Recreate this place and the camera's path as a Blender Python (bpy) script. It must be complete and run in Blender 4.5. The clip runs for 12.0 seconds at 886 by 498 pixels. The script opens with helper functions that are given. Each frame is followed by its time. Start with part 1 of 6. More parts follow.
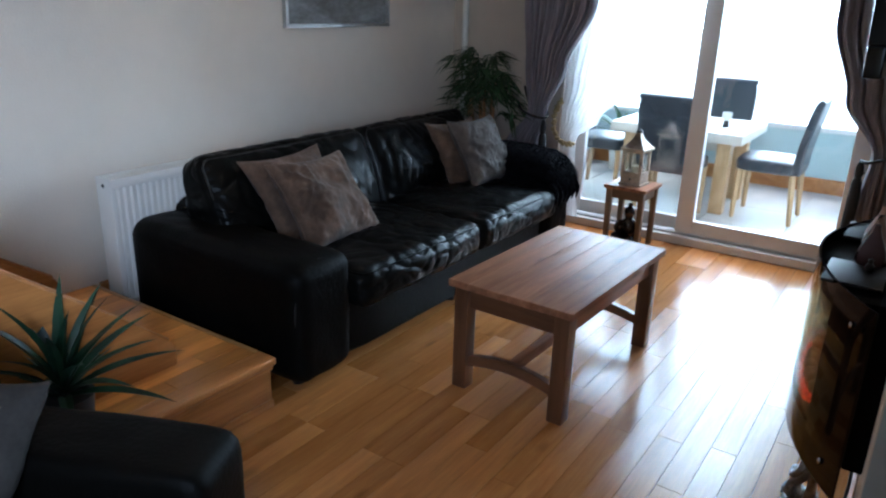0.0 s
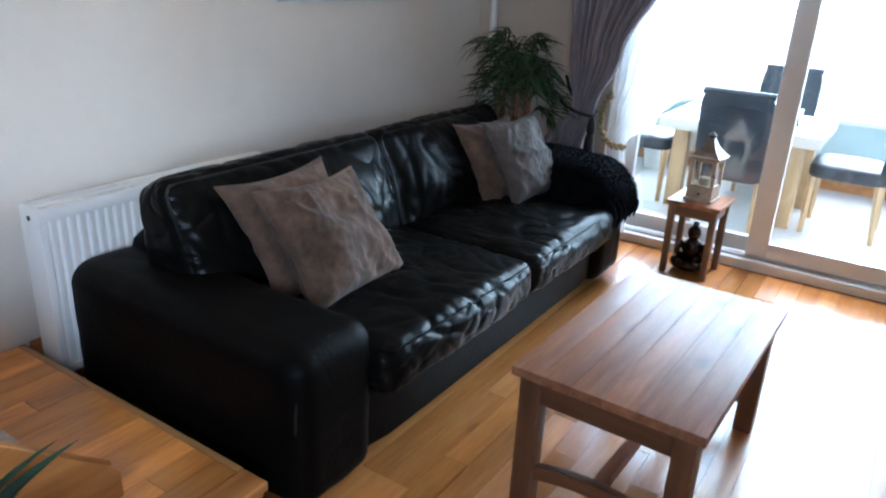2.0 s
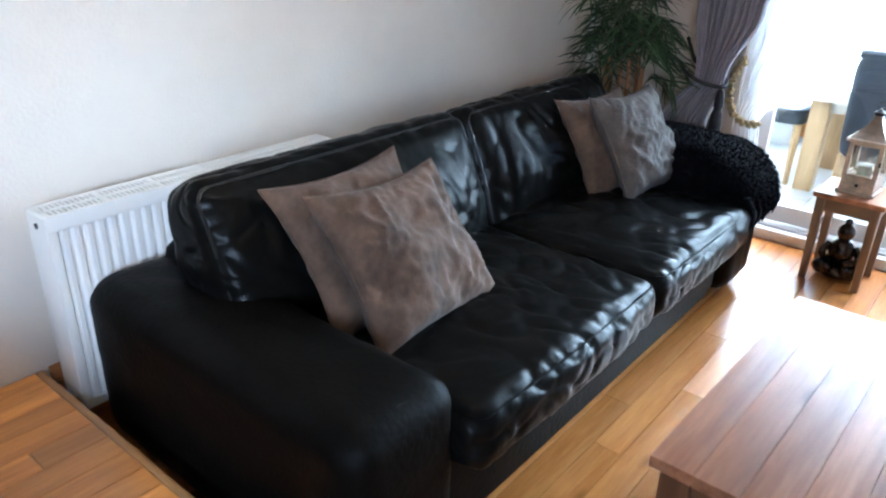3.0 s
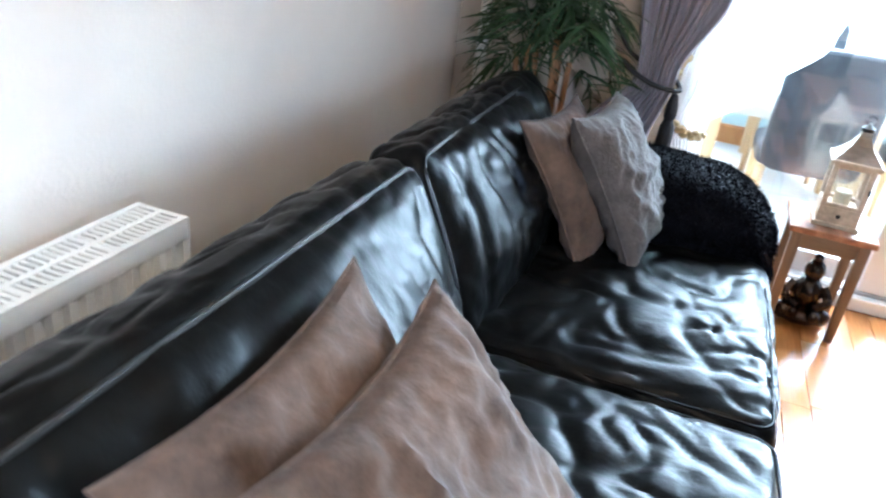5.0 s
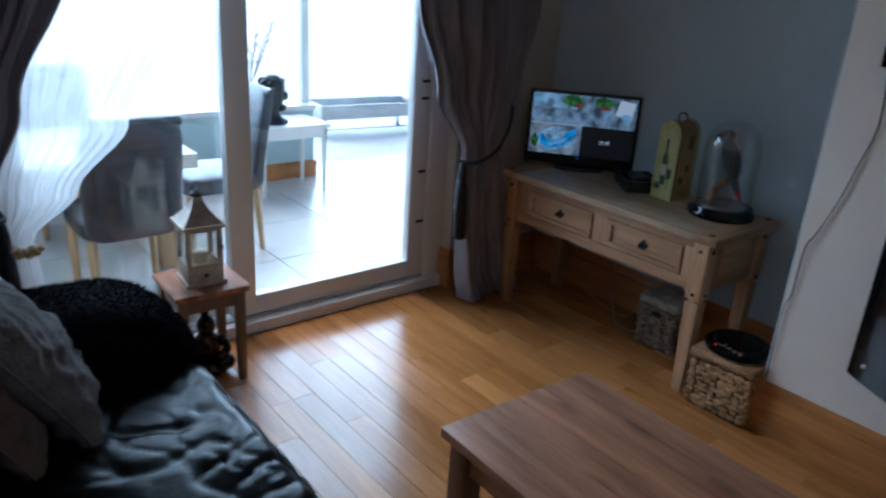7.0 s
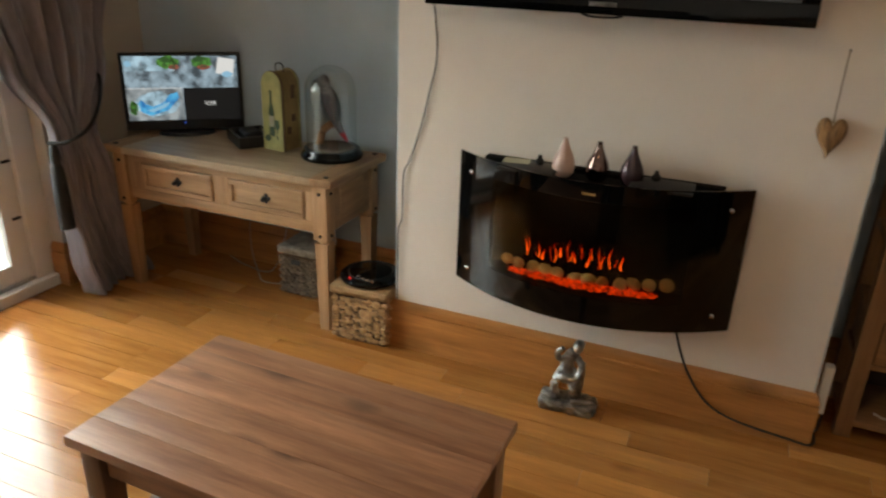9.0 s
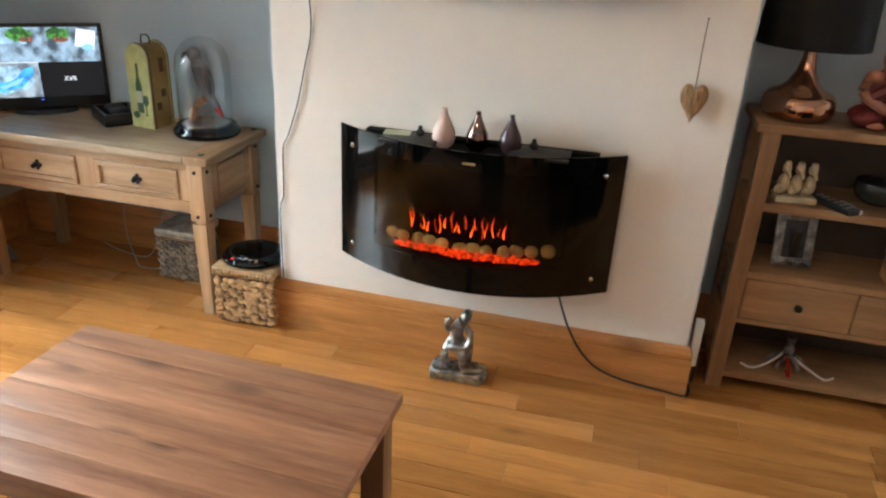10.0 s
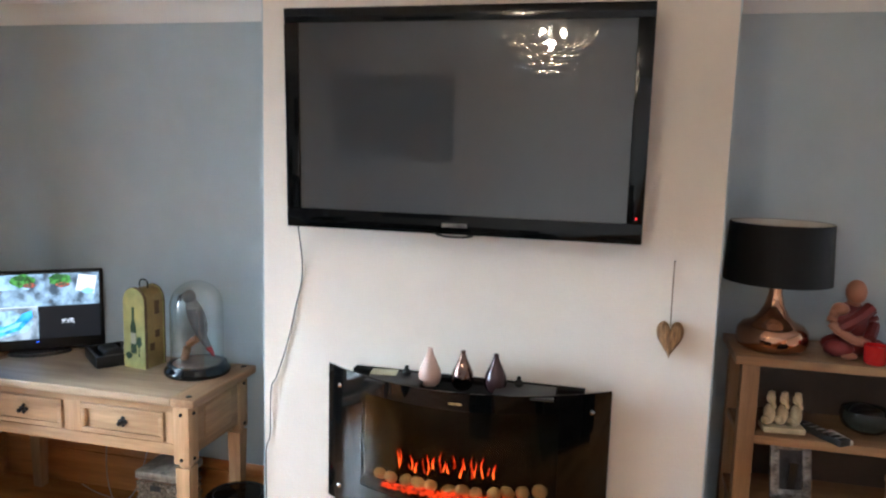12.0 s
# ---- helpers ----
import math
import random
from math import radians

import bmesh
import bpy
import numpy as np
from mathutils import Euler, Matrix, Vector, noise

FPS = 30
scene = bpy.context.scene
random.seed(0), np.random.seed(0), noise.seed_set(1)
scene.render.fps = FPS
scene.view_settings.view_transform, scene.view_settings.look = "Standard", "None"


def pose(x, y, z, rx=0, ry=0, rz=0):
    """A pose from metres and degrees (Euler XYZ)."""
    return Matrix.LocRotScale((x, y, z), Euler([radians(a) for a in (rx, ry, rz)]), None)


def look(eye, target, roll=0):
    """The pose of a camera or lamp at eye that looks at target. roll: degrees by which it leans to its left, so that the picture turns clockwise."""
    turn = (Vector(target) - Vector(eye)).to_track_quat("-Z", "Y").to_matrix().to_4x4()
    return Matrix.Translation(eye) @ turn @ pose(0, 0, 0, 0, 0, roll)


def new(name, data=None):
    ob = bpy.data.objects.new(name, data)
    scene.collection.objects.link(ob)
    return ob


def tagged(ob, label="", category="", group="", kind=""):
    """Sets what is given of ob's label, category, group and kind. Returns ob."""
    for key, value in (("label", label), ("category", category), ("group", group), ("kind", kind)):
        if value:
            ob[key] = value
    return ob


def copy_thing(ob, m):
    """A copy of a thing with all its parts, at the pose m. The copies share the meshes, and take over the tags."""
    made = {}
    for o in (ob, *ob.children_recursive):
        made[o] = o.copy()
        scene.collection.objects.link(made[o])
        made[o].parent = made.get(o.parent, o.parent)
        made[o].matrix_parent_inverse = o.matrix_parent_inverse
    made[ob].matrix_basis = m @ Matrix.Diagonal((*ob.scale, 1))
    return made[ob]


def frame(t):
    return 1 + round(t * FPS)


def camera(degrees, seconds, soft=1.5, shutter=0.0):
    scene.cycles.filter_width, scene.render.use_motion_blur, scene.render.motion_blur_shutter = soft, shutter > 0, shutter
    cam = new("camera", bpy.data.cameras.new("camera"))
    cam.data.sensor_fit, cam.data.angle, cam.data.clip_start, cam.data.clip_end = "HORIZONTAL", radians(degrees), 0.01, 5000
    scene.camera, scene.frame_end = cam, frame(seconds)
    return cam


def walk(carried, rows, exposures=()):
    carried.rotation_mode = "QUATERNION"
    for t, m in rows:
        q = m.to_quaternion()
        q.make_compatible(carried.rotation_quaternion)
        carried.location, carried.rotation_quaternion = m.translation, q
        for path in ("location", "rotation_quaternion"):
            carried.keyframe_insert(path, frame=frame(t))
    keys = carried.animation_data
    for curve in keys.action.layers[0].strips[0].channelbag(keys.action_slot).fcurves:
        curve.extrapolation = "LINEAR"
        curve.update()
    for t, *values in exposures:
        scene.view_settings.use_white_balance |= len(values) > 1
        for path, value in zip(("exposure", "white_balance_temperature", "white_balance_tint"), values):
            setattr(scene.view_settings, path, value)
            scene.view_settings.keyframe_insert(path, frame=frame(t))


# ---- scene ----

PATH = [
    (0, (3.054, -0.048, 1.498), (2.0, 1.52, 0.843), 1.7),
    (0.5, (2.973, 0.027, 1.494), (1.904, 1.569, 0.803), 2.3),
    (1, (2.817, 0.217, 1.489), (1.731, 1.731, 0.761), 3.0),
    (1.5, (2.642, 0.37, 1.474), (1.564, 1.871, 0.709), 3.3),
    (2, (2.385, 0.558, 1.481), (1.377, 2.126, 0.758), 2.8),
    (2.5, (2.215, 0.759, 1.456), (1.051, 2.177, 0.659), 2.3),
    (4.5, (1.211, 1.592, 1.333), (0.385, 3.152, 0.393), 3.9),
    (5, (0.963, 1.676, 1.287), (0.423, 3.39, 0.409), 7.3),
    (5.5, (0.678, 1.768, 1.437), (0.62, 3.556, 0.542), -1.1),
    (6, (0.684, 1.863, 1.507), (1.172, 3.561, 0.568), 0.2),
    (6.5, (0.642, 1.877, 1.536), (1.544, 3.47, 0.732), 1.9),
    (6.7, (0.618, 1.889, 1.539), (1.656, 3.421, 0.78), 2.8),
    (8.5, (0.67, 1.788, 1.558), (2.29, 2.73, 0.859), 1.9),
    (9, (0.701, 1.751, 1.54), (2.41, 2.449, 0.769), 2.0),
    (9.5, (0.718, 1.727, 1.522), (2.479, 2.25, 0.732), 2.9),
    (10, (0.731, 1.709, 1.524), (2.505, 2.133, 0.705), 3.1),
    (10.5, (0.719, 1.704, 1.542), (2.541, 2.111, 0.824), 2.8),
    (11, (0.713, 1.69, 1.601), (2.621, 2.1, 1.166), 2.4),
    (11.5, (0.709, 1.677, 1.641), (2.648, 2.111, 1.41), 1.2),
    (12, (0.722, 1.684, 1.632), (2.648, 2.151, 1.363), 1.6),
]
cam = camera(63.0, 12.0, 2.2, 0.3)
EXPOSURES = [
    (0, 0.62, 5300, 10), (2.0, 1.22, 5300, 10), (2.7, 1.7, 5300, 10), (4.5, 2.5, 5350, 10), (5.0, 2.55, 5350, 10), (5.6, 2.35, 5300, 10), (6.2, 0.85, 4950, 10), (6.7, -0.05, 4950, 10),
    (8.3, -0.4, 6300, 10), (8.6, -0.1, 6800, 10), (9.0, 0.85, 7300, 10), (9.5, 1.6, 7200, 10), (10.0, 1.75, 6300, 10), (10.4, 1.85, 5700, 10), (11, 1.9, 5600, 10), (12, 2.0, 5650, 10),
]
walk(cam, [(r[0], look(*r[1:])) for r in PATH], EXPOSURES)

# ---- world and lights ----
world = bpy.data.worlds.new("world")
scene.world = world
world.use_nodes = True
wn = world.node_tree
sky = wn.nodes.new("ShaderNodeTexSky")
sky.sky_type = "NISHITA"
sky.sun_disc = False
sky.sun_elevation = radians(64)
sky.sun_rotation = radians(14)
wn.links.new(sky.outputs[0], wn.nodes["Background"].inputs[0])
wn.nodes["Background"].inputs[1].default_value = 0.15

sun = new("sun", bpy.data.lights.new("sun", "SUN"))
sun.data.energy, sun.data.angle, sun.data.color = 2.5, radians(30), (1, 0.97, 0.93)
sun.matrix_world = look((3, 9, 9), (2, 5, 0))

bulb_lamp = new("chandelier_lamp", bpy.data.lights.new("chandelier_lamp", "POINT"))
bulb_lamp.data.energy, bulb_lamp.data.color, bulb_lamp.data.shadow_soft_size = 4.0, (1.0, 0.76, 0.52), 0.03
bulb_lamp.location = (1.25, 2.08, 2.05)

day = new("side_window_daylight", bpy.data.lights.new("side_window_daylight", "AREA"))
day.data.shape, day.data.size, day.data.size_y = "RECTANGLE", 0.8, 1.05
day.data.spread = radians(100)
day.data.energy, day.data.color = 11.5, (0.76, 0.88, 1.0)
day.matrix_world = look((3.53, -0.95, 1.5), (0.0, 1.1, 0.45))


# ---- materials ----
def mat(name, c, rough=0.5, metal=0.0, var=0.15, scale=6.0, bump=0.0, bscale=60.0, stretch=(1, 1, 1), spec=0.5, coat=0.0,
        fine=0.0, sheen=0.0, rnd=0.0, darker=None):
    """A surface with a broad and a fine variation of its colour, and a relief."""
    m = bpy.data.materials.new(name)
    m.use_nodes = True
    nt = m.node_tree
    b = nt.nodes["Principled BSDF"]
    tc = nt.nodes.new("ShaderNodeTexCoord")
    mp = nt.nodes.new("ShaderNodeMapping")
    mp.inputs["Scale"].default_value = stretch
    nt.links.new(tc.outputs["Object"], mp.inputs[0])
    if rnd:
        info = nt.nodes.new("ShaderNodeObjectInfo")
        mul = nt.nodes.new("ShaderNodeVectorMath")
        mul.operation = "SCALE"
        mul.inputs[0].default_value = (7, 13, 5)
        nt.links.new(info.outputs["Random"], mul.inputs["Scale"])
        nt.links.new(mul.outputs[0], mp.inputs["Location"])
    n1 = nt.nodes.new("ShaderNodeTexNoise")
    n1.inputs["Scale"].default_value, n1.inputs["Detail"].default_value = scale, 6
    n1.inputs["Roughness"].default_value = 0.6
    nt.links.new(mp.outputs[0], n1.inputs[0])
    ramp = nt.nodes.new("ShaderNodeValToRGB")
    d = darker or tuple(v * (1 - var * 2) for v in c)
    l = tuple(min(1, v * (1 + var)) for v in c)
    ramp.color_ramp.elements[0].color, ramp.color_ramp.elements[0].position = (*d, 1), 0.3
    ramp.color_ramp.elements[1].color, ramp.color_ramp.elements[1].position = (*l, 1), 0.7
    nt.links.new(n1.outputs[0], ramp.inputs[0])
    col = ramp.outputs[0]
    if fine:
        n3 = nt.nodes.new("ShaderNodeTexNoise")
        n3.inputs["Scale"].default_value, n3.inputs["Detail"].default_value = scale * 7, 3
        nt.links.new(mp.outputs[0], n3.inputs[0])
        r3 = nt.nodes.new("ShaderNodeMapRange")
        r3.inputs["From Min"].default_value, r3.inputs["From Max"].default_value = 0.3, 0.7
        r3.inputs["To Min"].default_value, r3.inputs["To Max"].default_value = 1 - fine, 1 + fine * 0.5
        nt.links.new(n3.outputs[0], r3.inputs[0])
        mx = nt.nodes.new("ShaderNodeVectorMath")
        mx.operation = "SCALE"
        nt.links.new(col, mx.inputs[0])
        nt.links.new(r3.outputs[0], mx.inputs["Scale"])
        col = mx.outputs[0]
    if rnd:
        hsv = nt.nodes.new("ShaderNodeHueSaturation")
        r4 = nt.nodes.new("ShaderNodeMapRange")
        r4.inputs["To Min"].default_value, r4.inputs["To Max"].default_value = 1 - rnd, 1 + rnd
        nt.links.new(info.outputs["Random"], r4.inputs[0])
        nt.links.new(r4.outputs[0], hsv.inputs["Value"])
        nt.links.new(col, hsv.inputs["Color"])
        col = hsv.outputs[0]
    nt.links.new(col, b.inputs["Base Color"])
    b.inputs["Roughness"].default_value, b.inputs["Metallic"].default_value = rough, metal
    b.inputs["Specular IOR Level"].default_value = spec
    if coat:
        b.inputs["Coat Weight"].default_value, b.inputs["Coat Roughness"].default_value = coat, 0.12
    if sheen:
        b.inputs["Sheen Weight"].default_value, b.inputs["Sheen Roughness"].default_value = sheen, 0.5
    if bump:
        n2 = nt.nodes.new("ShaderNodeTexNoise")
        n2.inputs["Scale"].default_value, n2.inputs["Detail"].default_value = bscale, 4
        nt.links.new(mp.outputs[0], n2.inputs[0])
        bp = nt.nodes.new("ShaderNodeBump")
        bp.inputs["Strength"].default_value, bp.inputs["Distance"].default_value = bump, 0.01
        nt.links.new(n2.outputs[0], bp.inputs["Height"])
        nt.links.new(bp.outputs[0], b.inputs["Normal"])
    return m


def wood(name, light, dark, axis="y", rough=0.4, rnd=0.0, coat=0.0, knots=0.0, grain=1.0):
    """Planed wood whose grain runs along an axis, with knots if asked."""
    st = {"x": (0.7, 9, 9), "y": (9, 0.7, 9), "z": (9, 9, 0.7)}[axis]
    m = mat(name, light, rough, 0, 0.1, 2.2 * grain, 0.08, 14 * grain, st, 0.45, coat, 0.12, 0, rnd, dark)
    if knots:
        nt = m.node_tree
        b = nt.nodes["Principled BSDF"]
        src = b.inputs["Base Color"].links[0].from_socket
        tc = nt.nodes["Texture Coordinate"]
        mp = nt.nodes.new("ShaderNodeMapping")
        mp.inputs["Scale"].default_value = {"x": (0.6, 1.3, 1.3), "y": (1.3, 0.6, 1.3), "z": (1.3, 1.3, 0.6)}[axis]
        nt.links.new(tc.outputs["Object"], mp.inputs[0])
        if rnd:
            nt.links.new(nt.nodes["Vector Math"].outputs[0], mp.inputs["Location"])
        v = nt.nodes.new("ShaderNodeTexVoronoi")
        v.inputs["Scale"].default_value = 4
        nt.links.new(mp.outputs[0], v.inputs[0])
        r = nt.nodes.new("ShaderNodeMapRange")
        r.inputs["From Min"].default_value, r.inputs["From Max"].default_value = 0.04, 0.13
        r.inputs["To Min"].default_value, r.inputs["To Max"].default_value = 1 - knots, 1
        nt.links.new(v.outputs["Distance"], r.inputs[0])
        sc = nt.nodes.new("ShaderNodeVectorMath")
        sc.operation = "SCALE"
        nt.links.new(src, sc.inputs[0])
        nt.links.new(r.outputs[0], sc.inputs["Scale"])
        nt.links.new(sc.outputs[0], b.inputs["Base Color"])
    return m


def glow(name, c, strength):
    m = bpy.data.materials.new(name)
    m.use_nodes = True
    b = m.node_tree.nodes["Principled BSDF"]
    b.inputs["Base Color"].default_value = (0.01, 0.01, 0.01, 1)
    b.inputs["Emission Color"].default_value = (*c, 1)
    b.inputs["Emission Strength"].default_value = strength
    return m


def clear(name, tint=(1, 1, 1), gloss=0.12, rough=0.02):
    """Thin glass: see-through with a faint mirror image."""
    m = bpy.data.materials.new(name)
    m.use_nodes = True
    nt = m.node_tree
    t, g, mix = (nt.nodes.new(k) for k in ("ShaderNodeBsdfTransparent", "ShaderNodeBsdfGlossy", "ShaderNodeMixShader"))
    t.inputs[0].default_value = (*tint, 1)
    g.inputs["Roughness"].default_value = rough
    lw = nt.nodes.new("ShaderNodeLayerWeight")
    po = nt.nodes.new("ShaderNodeMath")
    po.operation = "POWER"
    po.inputs[1].default_value = 4
    nt.links.new(lw.outputs["Facing"], po.inputs[0])
    mul = nt.nodes.new("ShaderNodeMath")
    mul.operation = "MULTIPLY_ADD"
    mul.inputs[1].default_value, mul.inputs[2].default_value = 0.6, gloss
    nt.links.new(po.outputs[0], mul.inputs[0])
    nt.links.new(mul.outputs[0], mix.inputs[0])
    nt.links.new(t.outputs[0], mix.inputs[1])
    nt.links.new(g.outputs[0], mix.inputs[2])
    nt.links.new(mix.outputs[0], nt.nodes["Material Output"].inputs[0])
    return m


CREAM = mat("cream_wall_paint", (0.75, 0.67, 0.585), 0.75, 0, 0.03, 1.6, 0.12, 90, fine=0.015)
BLUE = mat("blue_grey_wall_paint", (0.45, 0.512, 0.548), 0.7, 0, 0.04, 1.6, 0.12, 90, fine=0.02)
# Close to the cream's hue, about a third darker
BUFF = mat("buff_darker_wall", (0.52, 0.45, 0.38), 0.75, 0, 0.04, 1.6, 0.12, 90, fine=0.02)
CEIL = mat("white_ceiling_paint", (0.8, 0.79, 0.77), 0.8, 0, 0.02, 2, 0.05, 60)
WHITE = mat("white_gloss_paint", (0.78, 0.77, 0.74), 0.35, 0, 0.03, 4, 0.03, 40)
RADW = mat("white_radiator_enamel", (0.90, 0.885, 0.85), 0.3, 0, 0.02, 4)
UPVC = mat("cream_white_plastic_frame", (0.80, 0.79, 0.77), 0.35, 0, 0.03, 3)
PLANK = wood("honey_oak_floor", (0.46, 0.196, 0.051), (0.33, 0.125, 0.029), "y", 0.24, 0.2, 0.18, 0.3)
pn = PLANK.node_tree
gl = pn.nodes.new("ShaderNodeMapRange")
gl.inputs["To Min"].default_value, gl.inputs["To Max"].default_value = 0.17, 0.34
pn.links.new(pn.nodes["Object Info"].outputs["Random"], gl.inputs[0])
pn.links.new(gl.outputs[0], pn.nodes["Principled BSDF"].inputs["Roughness"])
GROOVE = mat("dark_floor_joint", (0.10, 0.055, 0.025), 0.6)
PINE = wood("varnished_pine", (0.50, 0.215, 0.062), (0.33, 0.125, 0.032), "y", 0.32, 0.1, 0.2, 0.5)
PINE_X = wood("varnished_pine_across", (0.56, 0.31, 0.115), (0.42, 0.20, 0.065), "x", 0.28, 0.25, 0.25, 0.3)
STRIP = wood("varnished_pine_strip", (0.80, 0.36, 0.085), (0.50, 0.185, 0.038), "y", 0.28, 0.38, 0.25, 0.3)
for m_, sc_ in ((PINE, 4.5), (PINE_X, 5)):
    m_.node_tree.nodes["Map Range.002"].inputs["From Max"].default_value = 0.26
    m_.node_tree.nodes["Voronoi Texture"].inputs["Scale"].default_value = sc_
    m_.node_tree.nodes["Voronoi Texture"].inputs["Randomness"].default_value = 1.0
WALNUT = wood("walnut_brown_table", (0.41, 0.192, 0.10), (0.20, 0.085, 0.043), "y", 0.44, 0.12, 0.0, 0.7, 1.3)
WALNUT.node_tree.nodes["Principled BSDF"].inputs["Specular IOR Level"].default_value = 0.25
WALNUT.node_tree.nodes["Voronoi Texture"].inputs["Scale"].default_value = 5.5
WALNUT.node_tree.nodes["Map Range.002"].inputs["From Max"].default_value = 0.24
# Legs and end rails: same walnut, darkened to carry the shade below the top
WALNUT_X = wood("walnut_brown_rail_shaded", (0.17, 0.078, 0.038), (0.10, 0.044, 0.021), "x", 0.36, 0.1, 0.1)
WALNUT_Z = wood("walnut_brown_leg_shaded", (0.17, 0.078, 0.038), (0.10, 0.044, 0.021), "z", 0.36, 0.1, 0.1)
WAX = wood("waxed_rustic_pine", (0.46, 0.28, 0.145), (0.27, 0.148, 0.07), "y", 0.5, 0.12, 0.05, 0.45)
WAX_Z = wood("waxed_rustic_pine_upright", (0.44, 0.262, 0.135), (0.26, 0.14, 0.065), "z", 0.5, 0.14, 0.05, 0.4)
# Console ends: the same pine made darker, standing in for their shaded side
WAX_X = wood("waxed_rustic_pine_side_shaded", (0.38, 0.22, 0.11), (0.24, 0.125, 0.056), "x", 0.5, 0.14, 0.05, 0.4)
WORN = wood("worn_pale_pine_top", (0.50, 0.37, 0.24), (0.32, 0.21, 0.125), "y", 0.4, 0.15, 0.0, 0.35)
OAK_Z = wood("pale_oak_leg", (0.55, 0.37, 0.20), (0.42, 0.26, 0.12), "z", 0.45, 0.1)
OAKSH = wood("light_oak_shelf", (0.345, 0.19, 0.09), (0.22, 0.115, 0.05), "y", 0.45, 0.1, 0.05, 0.3)
OAKSH_Z = wood("light_oak_post", (0.345, 0.19, 0.09), (0.22, 0.115, 0.05), "z", 0.45, 0.1, 0.05)
SHDARK = mat("dark_brown_back", (0.07, 0.045, 0.03), 0.6, 0, 0.2, 5)
LEATHER = mat("black_leather", (0.0035, 0.0031, 0.0026), 0.5, 0, 0.15, 4, 0.2, 60, spec=0.06, fine=0.1)
CREASED = mat("creased_black_leather", (0.0046, 0.0045, 0.0041), 0.31, 0, 0.15, 4, 0.35, 15, (0.8, 1.1, 1.0), spec=0.09, fine=0.1)
CREASED.node_tree.nodes["Bump"].inputs["Distance"].default_value = 0.01
CREASED.node_tree.nodes["Noise Texture.001"].inputs["Distortion"].default_value = 1.1
CREASED.node_tree.nodes["Noise Texture.001"].inputs["Detail"].default_value = 5
CREASED.node_tree.nodes["Noise Texture.001"].inputs["Roughness"].default_value = 0.55
PIPING = mat("leather_piping", (0.014, 0.013, 0.012), 0.4, 0, 0.1, 8, spec=0.4)
SUEDE = mat("taupe_brown_suede", (0.112, 0.067, 0.044), 0.9, 0, 0.3, 9, 0.4, 34, sheen=0.06, fine=0.15)
GREYC = mat("silver_grey_woven_cloth", (0.10, 0.082, 0.072), 0.8, 0, 0.18, 12, 0.4, 90, sheen=0.05, fine=0.15)
FUR = mat("black_long_pile", (0.004, 0.004, 0.006), 0.9, 0, 0.4, 25, 0.5, 60, spec=0.08)
BLACK = mat("black_plastic", (0.012, 0.012, 0.013), 0.3, 0, 0.1, 8)
INNER = mat("matt_black_lining", (0.004, 0.0038, 0.0036), 0.85, 0, 0.2, 6, spec=0.1)
GLOSS = mat("black_gloss_glass", (0.0025, 0.0028, 0.0028), 0.05, 0, 0.1, 3, spec=0.3)
SCREEN = mat("dark_grey_plasma_screen", (0.036, 0.036, 0.037), 0.012, 0, 0.02, 2, spec=0.9)
CURT = mat("slate_mauve_curtain", (0.23, 0.205, 0.238), 0.6, 0, 0.18, 3, 0.25, 120, (6, 6, 0.5), sheen=0.3, fine=0.15)
TIE = mat("black_cord", (0.008, 0.008, 0.009), 0.6, 0, 0.2, 30, 0.5, 80)
BEAD = mat("antique_gold_beads", (0.48, 0.37, 0.19), 0.35, 0.3, 0.3, 40)
SILVER = mat("dull_pewter_silver", (0.34, 0.335, 0.325), 0.36, 1.0, 0.4, 24, 0.5, 60)
CHROME = mat("chrome", (0.7, 0.7, 0.7), 0.1, 1.0, 0.05, 4)
COPPER = mat("polished_copper_glass", (0.52, 0.27, 0.165), 0.09, 1.0, 0.1, 3)
IRON = mat("black_iron", (0.02, 0.018, 0.016), 0.45, 0.6, 0.2, 12)
BRONZE = mat("dark_bronze", (0.05, 0.035, 0.025), 0.22, 0.7, 0.4, 14, 0.3, 40)
LEAF = mat("deep_green_leaf", (0.034, 0.072, 0.024), 0.5, 0, 0.35, 5, fine=0.2, rnd=0.25)
SPIKE = mat("blue_green_spiky_leaf", (0.022, 0.06, 0.030), 0.42, 0, 0.4, 6, rnd=0.3)
CANE = mat("brown_cane", (0.36, 0.18, 0.08), 0.6, 0, 0.25, 8, 0.3, 30)
CARPET = mat("beige_stair_carpet", (0.40, 0.345, 0.285), 0.95, 0, 0.12, 30, 0.9, 160, fine=0.25)
GRASSW = mat("woven_banana_leaf", (0.50, 0.29, 0.13), 0.6, 0, 0.22, 30, 0.6, 60, rnd=0.2)
GREYW = mat("woven_grey_rope", (0.28, 0.215, 0.155), 0.7, 0, 0.35, 30, 0.6, 60)
PEBBLE = mat("tan_pebble", (0.85, 0.47, 0.21), 0.55, 0, 0.2, 9, rnd=0.15)
PINKV = mat("blush_ceramic", (0.60, 0.40, 0.33), 0.3, 0, 0.05, 5)
PURPLEV = mat("aubergine_ceramic", (0.055, 0.028, 0.032), 0.18, 0.3, 0.1, 5)
BRNZV = mat("bronze_mirror_ceramic", (0.20, 0.13, 0.11), 0.08, 1.0, 0.1, 5)
LIME = mat("yellow_green_print", (0.52, 0.49, 0.17), 0.5, 0, 0.18, 7, fine=0.1)
OLIVE = mat("olive_brown_print", (0.34, 0.23, 0.08), 0.5, 0, 0.2, 7, fine=0.1)
BROWNP = mat("brown_print", (0.13, 0.07, 0.03), 0.55, 0, 0.2, 8)
